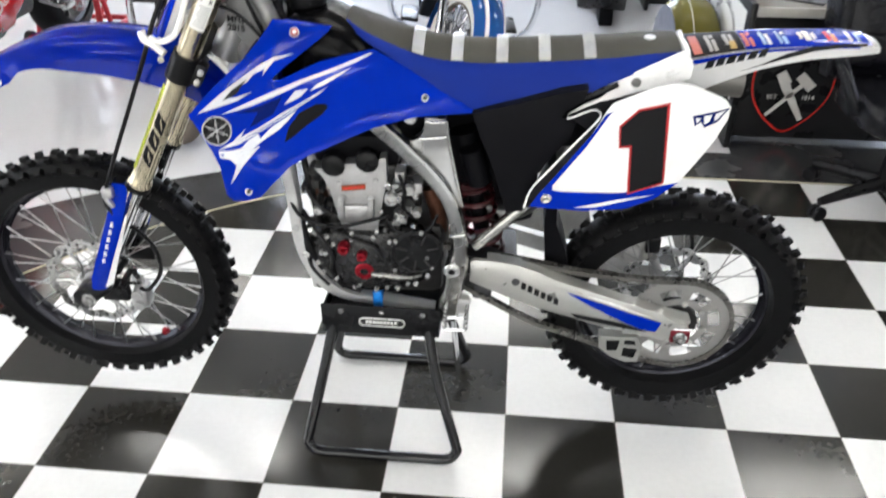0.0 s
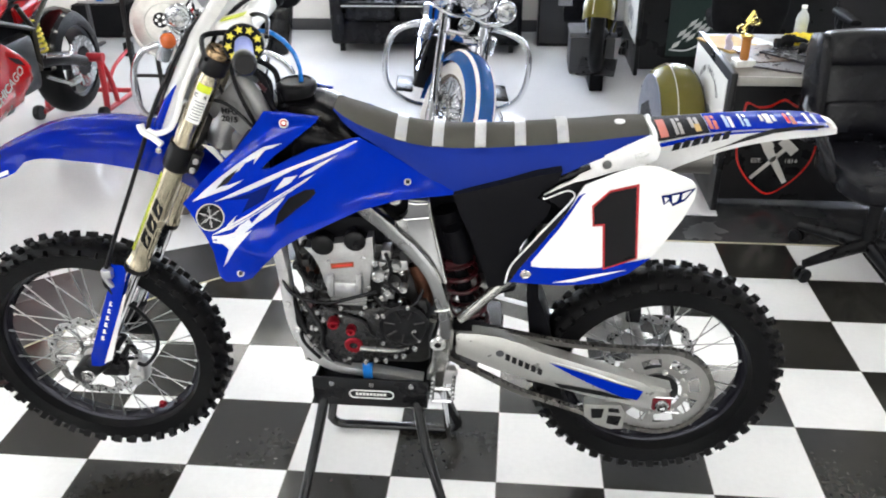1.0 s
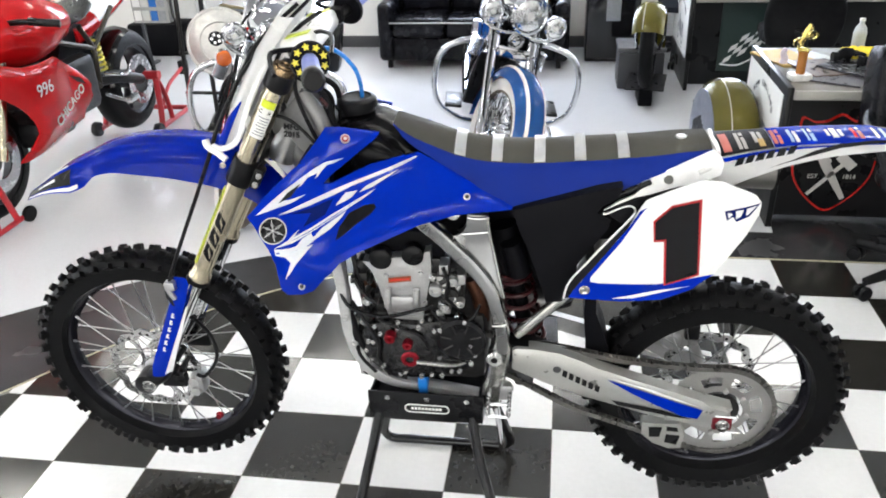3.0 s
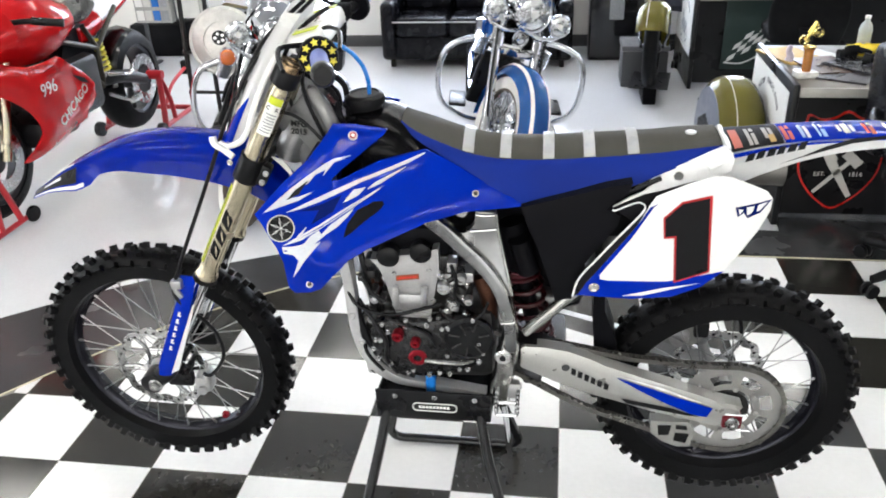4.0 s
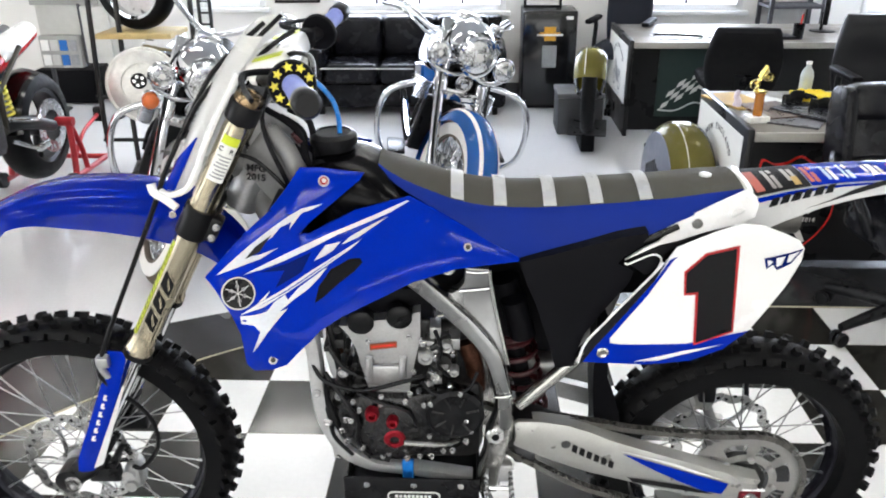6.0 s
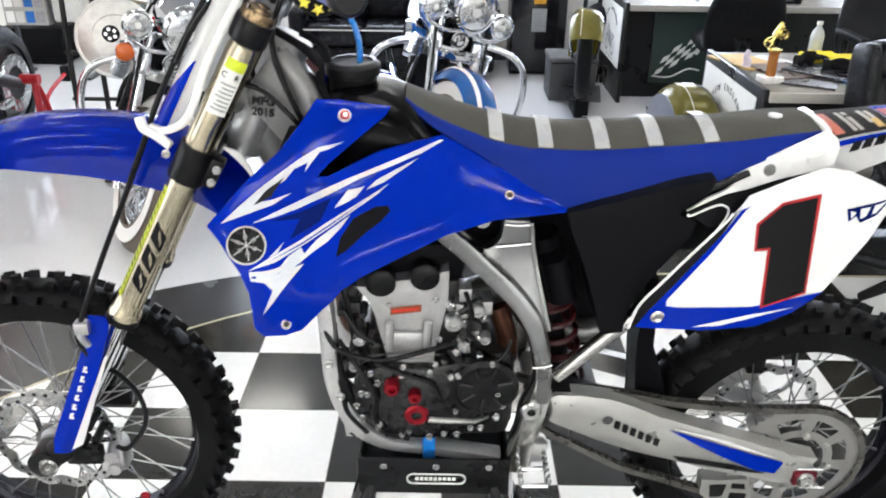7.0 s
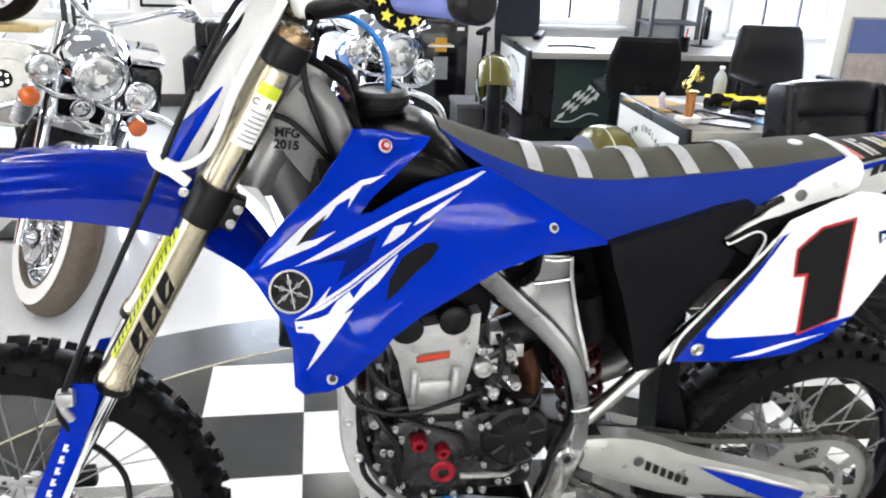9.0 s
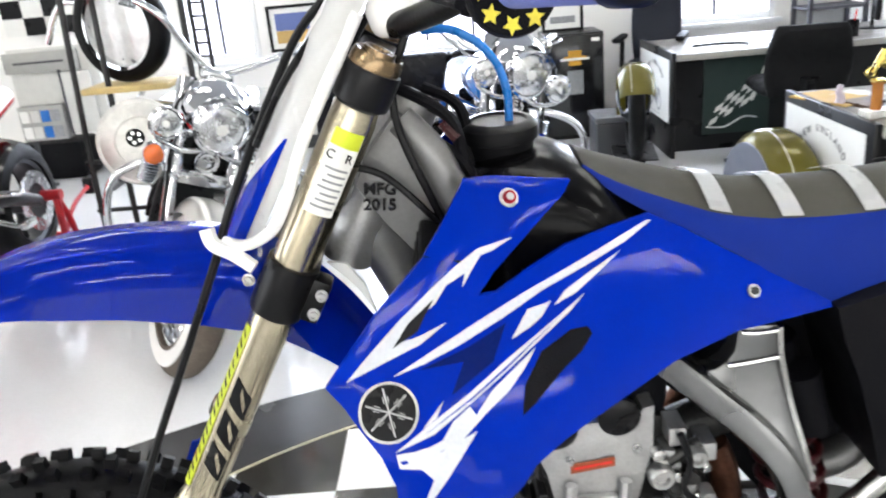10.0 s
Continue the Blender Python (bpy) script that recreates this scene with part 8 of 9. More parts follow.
def office_chair(m, label, mat, w, h, arms):
    """A five-star swivel chair; its back is towards -y."""
    t = thing("office_chair", m, label, "office chair", "office chairs")
    part("gas_post", rod(B(), (0, 0, 0.10), (0, 0, 0.42), 0.028, 0.022, 16), BLACK, t, "black gas post")
    for k in range(5):
        a = 2 * math.pi * k / 5 + 0.35
        p = Vector((0.29 * math.cos(a), 0.29 * math.sin(a), 0.075))
        leg = part("base_leg", tube(B(), [(0, 0, 0.11), p * 0.55 + Vector((0, 0, 0.055)), p], (0.030, 0.018), 10), BLACK, t, "black base leg")
        bm = B()
        for s in (-0.014, 0.014):
            o = Vector((-math.sin(a), math.cos(a), 0)) * s
            lathe(bm, [(0.006, -0.010), (0.028, -0.009), (0.029, 0.009), (0.006, 0.010)], Vector((p.x, p.y, 0.029)) + o, 18, Matrix.Rotation(a, 3, "Z"))
        part("caster", bm, BLACK, leg, "black twin caster")
    rows = []
    for i in range(13):
        f = i / 12
        y = -0.24 + 0.50 * f
        rows.append([(w / 2 * math.copysign(abs(math.cos(a)) ** 0.5, math.cos(a)) * (1 - 0.12 * (2 * f - 1) ** 4), y, 0.475 + 0.05 * math.copysign(abs(math.sin(a)) ** 0.7, math.sin(a)) * (1 - 0.6 * (2 * f - 1) ** 6) - 0.03 * max(0, f - 0.8) * 5) for a in (2 * math.pi * k / 28 for k in range(28))])
    part("seat", loft(B(), rows, closed=True), mat, t, "padded seat")
    rows = []
    for i in range(17):
        f = i / 16
        z = 0.45 + (h - 0.45) * f
        ww = w / 2 * (0.86 + 0.14 * math.sin(math.pi * min(1, f * 1.15))) * (1 if f < 0.9 else 1 - 2.0 * (f - 0.9) ** 1.3)
        th = 0.05 * (1 + 0.25 * math.sin(f * math.pi * 3)) * (1 if f < 0.94 else 0.6)
        rows.append([(ww * math.copysign(abs(math.cos(a)) ** 0.45, math.cos(a)), -0.25 - 0.07 * f + th * math.copysign(abs(math.sin(a)) ** 0.8, math.sin(a)), z) for a in (2 * math.pi * k / 32 for k in range(32))])
    part("backrest", loft(B(), rows, closed=True), mat, t, "padded backrest")
    part("back_bracket", tube(B(), [(0, -0.02, 0.44), (0, -0.25, 0.43), (0, -0.33, 0.56)], 0.025, 10, flat=2.0), BLACK, t)
    if arms:
        for s in (-1, 1):
            part("armrest", tube(B(), [(s * 0.20, -0.02, 0.44), (s * (w / 2 + 0.03), -0.02, 0.48), (s * (w / 2 + 0.035), -0.06, 0.66), (s * (w / 2 + 0.035), 0.16, 0.68)], 0.017, 10), BLACK, t, "black loop armrest")
            part("arm_pad", box(B(), s * (w / 2 + 0.035) - 0.03, s * (w / 2 + 0.035) + 0.03, -0.16, 0.18, 0.665, 0.70, 0.014), BLACK_MATT, t, "padded arm top")
    return t


def executive_chair(m, label, turn):
    """A puffy leather swivel armchair; its back is towards -y, its base turned apart."""
    t = thing("office_chair", m, label, "office chair", "office chairs")
    part("gas_post", rod(B(), (0, 0, 0.09), (0, 0, 0.40), 0.030, 0.024, 16), BLACK, t, "black gas post")
    for k in range(5):
        a = 2 * math.pi * k / 5 + radians(turn)
        p = Vector((0.30 * math.cos(a), 0.30 * math.sin(a), 0.078))
        leg = part("base_leg", tube(B(), [(0, 0, 0.115), p * 0.55 + Vector((0, 0, 0.055)), p], (0.034, 0.018), 10, flat=0.8), BLACK, t, "black base leg")
        bm = B()
        for s in (-0.016, 0.016):
            o = Vector((-math.sin(a), math.cos(a), 0)) * s
            lathe(bm, [(0.006, -0.011), (0.027, -0.010), (0.030, -0.006), (0.030, 0.006), (0.027, 0.010), (0.006, 0.011)], Vector((p.x, p.y, 0.030)) + o, 18, Matrix.Rotation(a, 3, "Z"))
        part("caster", bm, BLACK, leg, "black twin caster")

    def cushion(w, d, h, puff, at, tilt=0.0):
        """A stuffed pad: rounded box that swells in the middle."""
        bm = box(B(), -w / 2, w / 2, -d / 2, d / 2, -h / 2, h / 2)
        bmesh.ops.subdivide_edges(bm, edges=list(bm.edges), cuts=7, use_grid_fill=True)
        for v in bm.verts:
            u, q, r = 2 * v.co.x / w, 2 * v.co.y / d, 2 * v.co.z / h
            n = (abs(u) ** 5 + abs(q) ** 5 + abs(r) ** 5) ** 0.2
            m5 = max(abs(u), abs(q), abs(r))
            k = m5 / n if n > 1e-6 else 1.0
            v.co = Vector((v.co.x * k, v.co.y * k, v.co.z * k))
            v.co.y += math.copysign(puff * max(0.0, 1 - u * u) * max(0.0, 1 - r * r), q) if abs(q) > 0.5 and d < h else 0.0
            v.co.z += math.copysign(puff * max(0.0, 1 - u * u) * max(0.0, 1 - q * q), r) if abs(r) > 0.5 and h <= d else 0.0
        bm.transform(Matrix.Translation(at) @ Matrix.Rotation(radians(tilt), 4, "X"))
        return bm
    part("seat", cushion(0.46, 0.46, 0.12, 0.022, (0, 0.02, 0.440)), LEATHER, t, "stuffed leather seat")
    part("seat_pan", box(B(), -0.17, 0.17, -0.16, 0.18, 0.375, 0.400, 0.01), BLACK, t, "black seat plate")
    back = part("backrest", cushion(0.40, 0.10, 0.40, 0.020, (0, -0.285, 0.62), 8), LEATHER, t, "stuffed leather backrest")
    part("head_roll", cushion(0.40, 0.13, 0.15, 0.012, (0, -0.325, 0.835), 8), LEATHER, back, "rolled leather head cushion")
    part("lumbar_pad", cushion(0.38, 0.13, 0.15, 0.012, (0, -0.262, 0.575), 8), LEATHER, back, "stuffed lumbar cushion")
    for s in (-1, 1):
        part("side_bolster", cushion(0.055, 0.15, 0.44, 0.004, (s * 0.208, -0.300, 0.68), 8), LEATHER, back, "leather side bolster")
        part("armrest", tube(B(), [(s * 0.215, -0.29, 0.64), (s * 0.262, -0.20, 0.625), (s * 0.272, -0.08, 0.600), (s * 0.262, 0.02, 0.52), (s * 0.225, 0.05, 0.43)], 0.024, 12), LEATHER, t, "padded leather arm")
    return t


executive_chair(pose(2.385, 1.33, 0, 0, 0, 186), "puffy black leather swivel armchair with its back to the desk", 17)
office_chair(pose(2.985, 2.93, 0, 0, 0, 178), "black padded swivel chair behind the near desk", surface("black_grain_leather", (0.010, 0.010, 0.012), 0.42, vary=0.2, scale=9, bump=0.5, fine=260, spec=0.2), 0.46, 0.95, True)
office_chair(pose(2.40, 3.80, 0, 0, 0, -8), "black cloth swivel chair between the desks", FABRIC, 0.46, 0.84, False)
# The window's bluish glow is put into this chair's cloth colour.
office_chair(pose(1.85, 4.93, 0, 0, 0, 158), "tall dark cloth swivel chair behind the far desk", surface("black_cloth_window_tint", (0.016, 0.018, 0.026), 0.7, vary=0.2, bump=0.4, fine=600, spec=0.15), 0.36, 1.16, True)


def trophy(m):
    t = thing("trophy", m, "gold motocross rider trophy on amber column and marble base", "trophy")
    part("base", box(B(), -0.045, 0.045, -0.035, 0.035, 0, 0.028, 0.003), MARBLE, t, "white marble base")
    part("column", lathe(B(), [(0.020, 0), (0.020, 0.09), (0.024, 0.094), (0.024, 0.104)], (0, 0, 0.028), 16, Matrix.Rotation(math.pi / 2, 3, "X")), AMBER, t, "amber column")
    bm = B()
    lathe(bm, [(0.028, 0), (0.030, 0.006), (0.012, 0.012)], (0, 0, 0.131), 16, Matrix.Rotation(math.pi / 2, 3, "X"))
    for c in ((-0.030, 0, 0.165), (0.030, 0, 0.195)):
        lathe(bm, [(0.014, -0.005), (0.022, -0.006), (0.022, 0.006), (0.014, 0.005)], c, 18, close=True)
    tube(bm, [(-0.03, 0, 0.165), (-0.005, 0, 0.19), (0.03, 0, 0.195)], 0.009, 8)
    tube(bm, [(-0.012, 0, 0.195), (0.004, 0, 0.225), (0.012, 0, 0.245)], (0.012, 0.009), 8)
    tube(bm, [(0.004, 0, 0.225), (0.026, 0.012, 0.224)], 0.006, 8, steps=1)
    tube(bm, [(-0.03, 0, 0.145), (-0.02, 0, 0.14), (0.0, 0, 0.14)], 0.005, 6)
    part("figure", bm, GOLD, t, "gold rider figure")


trophy(pose(1.962, 2.02, 0.656, 0, 0, 10))


def sheet(name, x0, y0, w, d, z, h, turn, mat, label, cat, wave=0.0, seed=1):
    r = random.Random(seed)
    bm = B()
    n = 10
    g = [[bm.verts.new((w * (i / n - 0.5) + wave * 0.6 * r.uniform(-1, 1), d * (j / n - 0.5) + wave * 0.6 * r.uniform(-1, 1), h + wave * abs(noise.noise((i * 0.6 + seed, j * 0.6, 0.3))) * 2.0)) for j in range(n + 1)] for i in range(n + 1)]
    for i in range(n):
        for j in range(n):
            bm.faces.new((g[i][j], g[i + 1][j], g[i + 1][j + 1], g[i][j + 1]))
    got = bmesh.ops.extrude_face_region(bm, geom=list(bm.faces))
    for v in [q for q in got["geom"] if isinstance(q, bmesh.types.BMVert)]:
        v.co.z = 0.0
    return solid(name, bm, mat, label, cat, m=pose(x0, y0, z, 0, 0, turn))


DT = 0.6555
sheet("envelope", 1.99, 2.40, 0.20, 0.30, DT, 0.006, 20, TAN, "tan kraft envelope lying on the desk", "envelope", 0.004, 2)
sheet("cloth", 2.40, 2.42, 0.28, 0.18, DT, 0.022, -12, CLOTH_YELLOW, "crumpled bright yellow cloth on the desk", "cloth", 0.016, 3)
sheet("magazine", 2.24, 2.16, 0.20, 0.27, DT + 0.013, 0.007, 40, surface("black_cover", (0.02, 0.02, 0.025), 0.25, vary=0.7, scale=22), "black glossy magazine on the desk pile", "magazine", 0.0, 15)
sheet("paper_sheet", 2.12, 2.42, 0.16, 0.22, DT, 0.004, 35, PALE_BOARD, "grey papers strewn on the desk", "paper", 0.003, 4)
sheet("magazine", 2.30, 2.30, 0.21, 0.28, DT + 0.001, 0.010, -20, surface("charcoal_cover", (0.03, 0.028, 0.03), 0.3, vary=0.7, scale=26), "charcoal magazine spread under the cloth", "magazine", 0.002, 14)
for gx, gy, gt in ((2.20, 2.30, 25), (2.29, 2.20, -35)):
    gl = thing("glove", pose(gx, gy, DT + 0.022, 0, 0, gt), "crumpled black glove on the desk pile", "glove", "black gloves")
    part("palm", tube(B(), [(0, 0, 0.012), (0.035, 0.008, 0.024), (0.075, 0.0, 0.018)], (0.022, 0.030), 10, flat=0.6), FABRIC, gl, "black cloth palm")
    for k in range(4):
        part("finger", tube(B(), [(0.075, -0.024 + 0.016 * k, 0.018), (0.105, -0.030 + 0.020 * k, 0.024), (0.128, -0.034 + 0.022 * k, 0.012)], 0.0085, 8), FABRIC, gl)
    part("cuff", tube(B(), [(-0.03, 0.004, 0.012), (0.0, 0.0, 0.014)], (0.027, 0.023), 10, steps=1, flat=0.6), BLACK, gl, "black elastic cuff")
sheet("magazine", 2.16, 2.06, 0.21, 0.28, DT, 0.008, -30, surface("dark_cover", (0.05, 0.045, 0.05), 0.3, vary=0.6, scale=30), "dark glossy magazine on the desk", "magazine", 0.0, 5)
sheet("magazine", 2.10, 2.20, 0.21, 0.28, DT, 0.012, 15, surface("brown_cover", (0.10, 0.06, 0.04), 0.3, vary=0.6, scale=25), "brown covered magazine on the desk", "magazine", 0.0, 6)
sheet("folder", 2.38, 2.10, 0.24, 0.30, DT, 0.010, 10, surface("pale_blue_cover", (0.25, 0.45, 0.70), 0.35, vary=0.4, scale=8), "pale blue folder on the desk", "folder", 0.0, 7)
bt = thing("bottle", pose(2.36, 2.54, DT) @ Matrix.Diagonal((1, 1, 0.78, 1)), "clear plastic water bottle on the desk", "bottle")
part("bottle_body", lathe(B(), [(0.030, 0), (0.032, 0.01), (0.031, 0.10), (0.033, 0.12), (0.026, 0.155), (0.012, 0.18), (0.012, 0.195)], (0, 0, 0), 20, Matrix.Rotation(math.pi / 2, 3, "X")), surface("clear_plastic", (0.42, 0.46, 0.48), 0.08, spec=0.6), bt, "clear bottle")
part("cap", lathe(B(), [(0.014, 0.195), (0.014, 0.212)], (0, 0, 0), 16, Matrix.Rotation(math.pi / 2, 3, "X")), WHITE, bt, "white cap")
fg = thing("figurine", pose(1.95, 2.28, DT), "small pale figurine standing on the desk", "figurine")
part("figurine_body", tube(B(), [(0, 0, 0), (0.005, 0, 0.03), (-0.004, 0, 0.055), (0.004, 0, 0.08)], (0.020, 0.010), 10), surface("pale_lilac", (0.55, 0.48, 0.55), 0.4), fg)


def monitor(m, label):
    t = thing("monitor", m, label, "monitor")
    part("screen_case", box(B(), -0.24, 0.24, -0.022, 0.022, 0.10, 0.44, 0.012), BLACK, t, "black case")
    part("screen", box(B(), -0.225, 0.225, 0.0225, 0.0245, 0.115, 0.425), BLACK_GLOSS, t, "dark glossy screen")
    part("neck", box(B(), -0.03, 0.03, -0.035, -0.01, 0.01, 0.22, 0.006), BLACK, t)
    part("foot", lathe(B(), [(0.11, 0), (0.11, 0.008), (0.03, 0.016)], (0, -0.01, 0), 28, Matrix.Rotation(math.pi / 2, 3, "X")), BLACK, t, "round black foot")
    return t


monitor(pose(3.24, 4.56, 0.656, 0, 0, 248) @ Matrix.Diagonal((0.70, 0.8, 0.62, 1)), "black flat monitor turned away on the far desk")
solid("keyboard", box(B(), -0.21, 0.21, -0.07, 0.07, 0, 0.02, 0.006), BLACK, "black keyboard on the far desk", "keyboard", m=pose(2.70, 4.24, 0.656, 0, 0, 8))
sheet("paper_sheet", 2.13, 4.32, 0.30, 0.21, 0.6555, 0.003, 12, PAPER, "white papers on the far desk", "paper", 0.002, 8)
sheet("paper_sheet", 2.50, 4.38, 0.21, 0.30, 0.6555, 0.003, -25, PAPER, "white papers on the far desk", "paper", 0.002, 9)
solid("desk_cable", tube(B(), [(1.98, 4.36, 0.664), (2.08, 4.22, 0.685), (2.20, 4.18, 0.685), (2.30, 4.28, 0.665)], 0.008, 8), BLACK, "black loose cable loop on the far desk", "cable")
cup = thing("pen_cup", pose(2.94, 4.24, 0.656), "black pen cup with a red pen on the far desk", "pen cup")
part("cup", lathe(B(), [(0.035, 0), (0.038, 0.10), (0.034, 0.10), (0.032, 0.01)], (0, 0, 0), 20, Matrix.Rotation(math.pi / 2, 3, "X")), BLACK, cup)
part("pen", rod(B(), (0, 0, 0.02), (0.02, 0.01, 0.16), 0.006, seg=8), RED_PRINT, cup, "red pen")

# sofa, cabinet, box
so = thing("sofa", pose(-0.56, 4.62, 0), "black leather three-seat sofa with pale piping against the wall", "sofa")
part("sofa_base", box(B(), 0.02, 1.50, 0.04, 0.66, 0.06, 0.24, 0.02), LEATHER, so, "black base")
for i in range(3):
    x = 0.12 + 0.425 * i
    part("seat_cushion", box(B(), x, x + 0.42, 0.0, 0.48, 0.24, 0.40, 0.045, seg=4), LEATHER, so, "black seat cushion")
    part("back_cushion", box(B(), x, x + 0.42, 0.40, 0.60, 0.38, 0.70, 0.05, seg=4), LEATHER, so, "black back cushion")
part("piping", box(B(), 0.10, 1.40, -0.004, 0.004, 0.365, 0.375, 0.003), PALE_BOARD, so, "pale piping")
for x in (0.0, 1.40):
    part("arm", box(B(), x, x + 0.12, 0.0, 0.64, 0.06, 0.52, 0.045, seg=4), LEATHER, so, "black arm")
part("back_frame", box(B(), 0.02, 1.50, 0.58, 0.70, 0.20, 0.68, 0.03), LEATHER, so)
for x in (0.08, 1.44):
    for y in (0.08, 0.58):
        part("foot", box(B(), x - 0.02, x + 0.02, y - 0.02, y + 0.02, 0.0, 0.062), BLACK, so)

cb = thing("cabinet", pose(1.09, 4.88, 0), "tall black cabinet with orange and grey printed front", "cabinet")
part("cabinet_body", box(B(), 0, 0.42, 0.02, 0.40, 0.0, 0.755, 0.008), DESK_BLACK, cb, "black cabinet body")
part("cabinet_door", box(B(), 0.01, 0.41, 0.0, 0.018, 0.03, 0.745, 0.005), BLACK_GLOSS, cb, "black door")
bm = B()
box(bm, 0.13, 0.29, -0.003, -0.001, 0.575, 0.60)
box(bm, 0.165, 0.255, -0.003, -0.001, 0.535, 0.574)
box(bm, 0.165, 0.255, -0.003, -0.001, 0.601, 0.640)
part("logo_shape", bm, surface("amber_print", (0.55, 0.28, 0.02), 0.4), cb, "amber shield-like print")
part("logo_bar", box(B(), 0.11, 0.31, -0.005, -0.0035, 0.572, 0.588), PAPER, cb)
part("grey_print", box(B(), 0.155, 0.265, -0.003, -0.001, 0.33, 0.50), PRINT_GREY, cb, "grey print")
part("label_tag", box(B(), 0.33, 0.385, -0.003, -0.001, 0.695, 0.72), PAPER, cb)


def picture(m, w, h, label, sky, low):
    t = thing("framed_picture", m, label, "picture", "framed pictures")
    bm = B()
    for a, b, c, d in ((0, w, 0, 0.022), (0, w, h - 0.022, h), (0, 0.022, 0.022, h - 0.022), (w - 0.022, w, 0.022, h - 0.022)):
        box(bm, a, b, -0.02, 0, c, d, 0.003)
    part("frame", bm, BLACK, t, "slim black frame")
    part("mount", box(B(), 0.02, w - 0.02, -0.008, -0.001, 0.02, h - 0.02), PAPER, t, "white mount")
    part("print", box(B(), 0.06, w - 0.06, -0.011, -0.0085, h * 0.45, h - 0.06), sky, t)
    part("print", box(B(), 0.06, w - 0.06, -0.011, -0.0085, 0.06, h * 0.45 - 0.001), low, t)
    return t


picture(pose(-0.95, Y1 - 0.002, 0.765), 0.38, 0.34, "framed desert photograph with white mount on the wall", PHOTO_SKY, TAN)
picture(pose(1.10, 5.10, 0.757), 0.30, 0.24, "framed picture standing on the cabinet", PAPER, PRINT_GREY)
sb = thing("storage_box", pose(1.31, 4.12, 0), "dark grey lidded plastic storage box on the floor", "storage box")
part("box_body", box(B(), 0, 0.32, 0, 0.30, 0, 0.26, 0.012), DARK_GREY, sb, "dark grey body")
part("lid", box(B(), -0.008, 0.328, -0.008, 0.308, 0.262, 0.30, 0.010), surface("grey_lid", (0.10, 0.10, 0.105), 0.4), sb, "grey lid")

# tall dark shelf frame and the partition with a poster
sf = thing("shelf_frame", pose(3.02, 5.05, 0), "tall dark metal shelf frame before the window wall", "shelf")
for x in (0.0, 0.40):
    for y in (0.0, 0.28):
        part("post", box(B(), x - 0.015, x + 0.015, y - 0.015, y + 0.015, 0, 2.0), MUNTIN, sf, "dark post")
for z in (0.35, 0.75, 1.02, 1.40, 1.80):
    part("shelf_board", box(B(), -0.015, 0.415, -0.015, 0.295, z, z + 0.02), MUNTIN, sf, "dark shelf board")
part("shelf_back", box(B(), 0.0, 0.40, 0.296, 0.302, 0.3, 1.9), PALE_BOARD, sf, "pale back sheet")
solid("wall_partition", box(B(), 3.62, X1, 3.52, 3.62, 0, TOP), WALL, "white painted partition wall", "wall", kind="structure")
po = thing("poster", pose(3.70, 3.515, 0.585), "framed desert rock photograph on the partition", "poster")
part("poster_frame", box(B(), -0.01, 0.61, -0.012, 0.0, -0.01, 0.40, 0.003), GREY_BOARD, po)
part("poster_sky", box(B(), 0, 0.60, -0.0155, -0.0125, 0.18, 0.39), PHOTO_SKY, po, "blue sky part")
part("poster_sand", box(B(), 0, 0.60, -0.0155, -0.0125, 0.0, 0.179), PHOTO_ROCK, po, "pale rock part")

# rack on the left with a raised wheel and dish
rk = thing("display_rack", pose(-1.36, 2.85, 0), "dark metal display rack with a pale plank shelf", "rack")
for x in (0.0, 0.16, 0.56):
    part("post", tube(B(), [(x, 0, 0.0), (x + 0.005, 0, 0.6), (x + (0.06 if x < 0.1 else 0.03), 0, 1.75)], 0.014, 10), DARK_METAL, rk, "dark post")
for z in (0.32, 0.565):
    part("cross_bar", rod(B(), (-0.02, 0, z), (0.58, 0, z), 0.011, seg=10), DARK_METAL, rk, "dark cross bar")
part("foot_bar", rod(B(), (0.0, -0.25, 0.02), (0.0, 0.30, 0.02), 0.016, seg=10), DARK_METAL, rk)
part("foot_bar", rod(B(), (0.56, -0.25, 0.02), (0.56, 0.30, 0.02), 0.016, seg=10), DARK_METAL, rk)
part("plank", box(B(), 0.06, 0.47, -0.06, 0.22, 0.888, 0.916, 0.004), WOOD, rk, "pale wooden plank")
bm = B()
for k in range(12):
    rod(bm, (0.60, 0.05, 0.95 + 0.06 * k), (0.66, 0.05, 0.95 + 0.06 * k), 0.006, seg=6)
rod(bm, (0.60, 0.05, 0.9), (0.61, 0.05, 1.8), 0.010, seg=8)
rod(bm, (0.66, 0.05, 0.9), (0.67, 0.05, 1.8), 0.010, seg=8)
part("ladder_rail", bm, DARK_METAL, rk, "dark ladder-like rail")


def loose_wheel(m):
    t = thing("motorcycle_wheel", m, "chrome motorcycle wheel with black tyre on the plank", "wheel")
    ty, hp = B(), B()
    road_wheel((ty, None, hp), (0, 0, 0.25), 0.25, 0.055, 0.19)
    r = part("wheel_rim", hp, CHROME, t, "chrome rim")
    part("tyre", ty, RUBBER, r, "black tyre")
    part("wheel_disc", lathe(B(), [(0.192, 0.0), (0.165, -0.022), (0.14, -0.020), (0.10, -0.040), (0.05, -0.045), (0.001, -0.045)], (0, 0, 0.25), 40, Matrix.Rotation(math.pi / 2, 3, "Z")), surface("smudged_wheel_disc", (0.66, 0.66, 0.65), 0.33, metal=0.7, vary=0.35, scale=14, bump=0.5), r, "polished smudged wheel disc")
    part("fork_bar", tube(B(), [(0.06, 0.1, 0.32), (0.02, 0.32, 0.38), (0.0, 0.45, 0.20)], 0.016, 10), CHROME, t, "chrome bar")
    return t


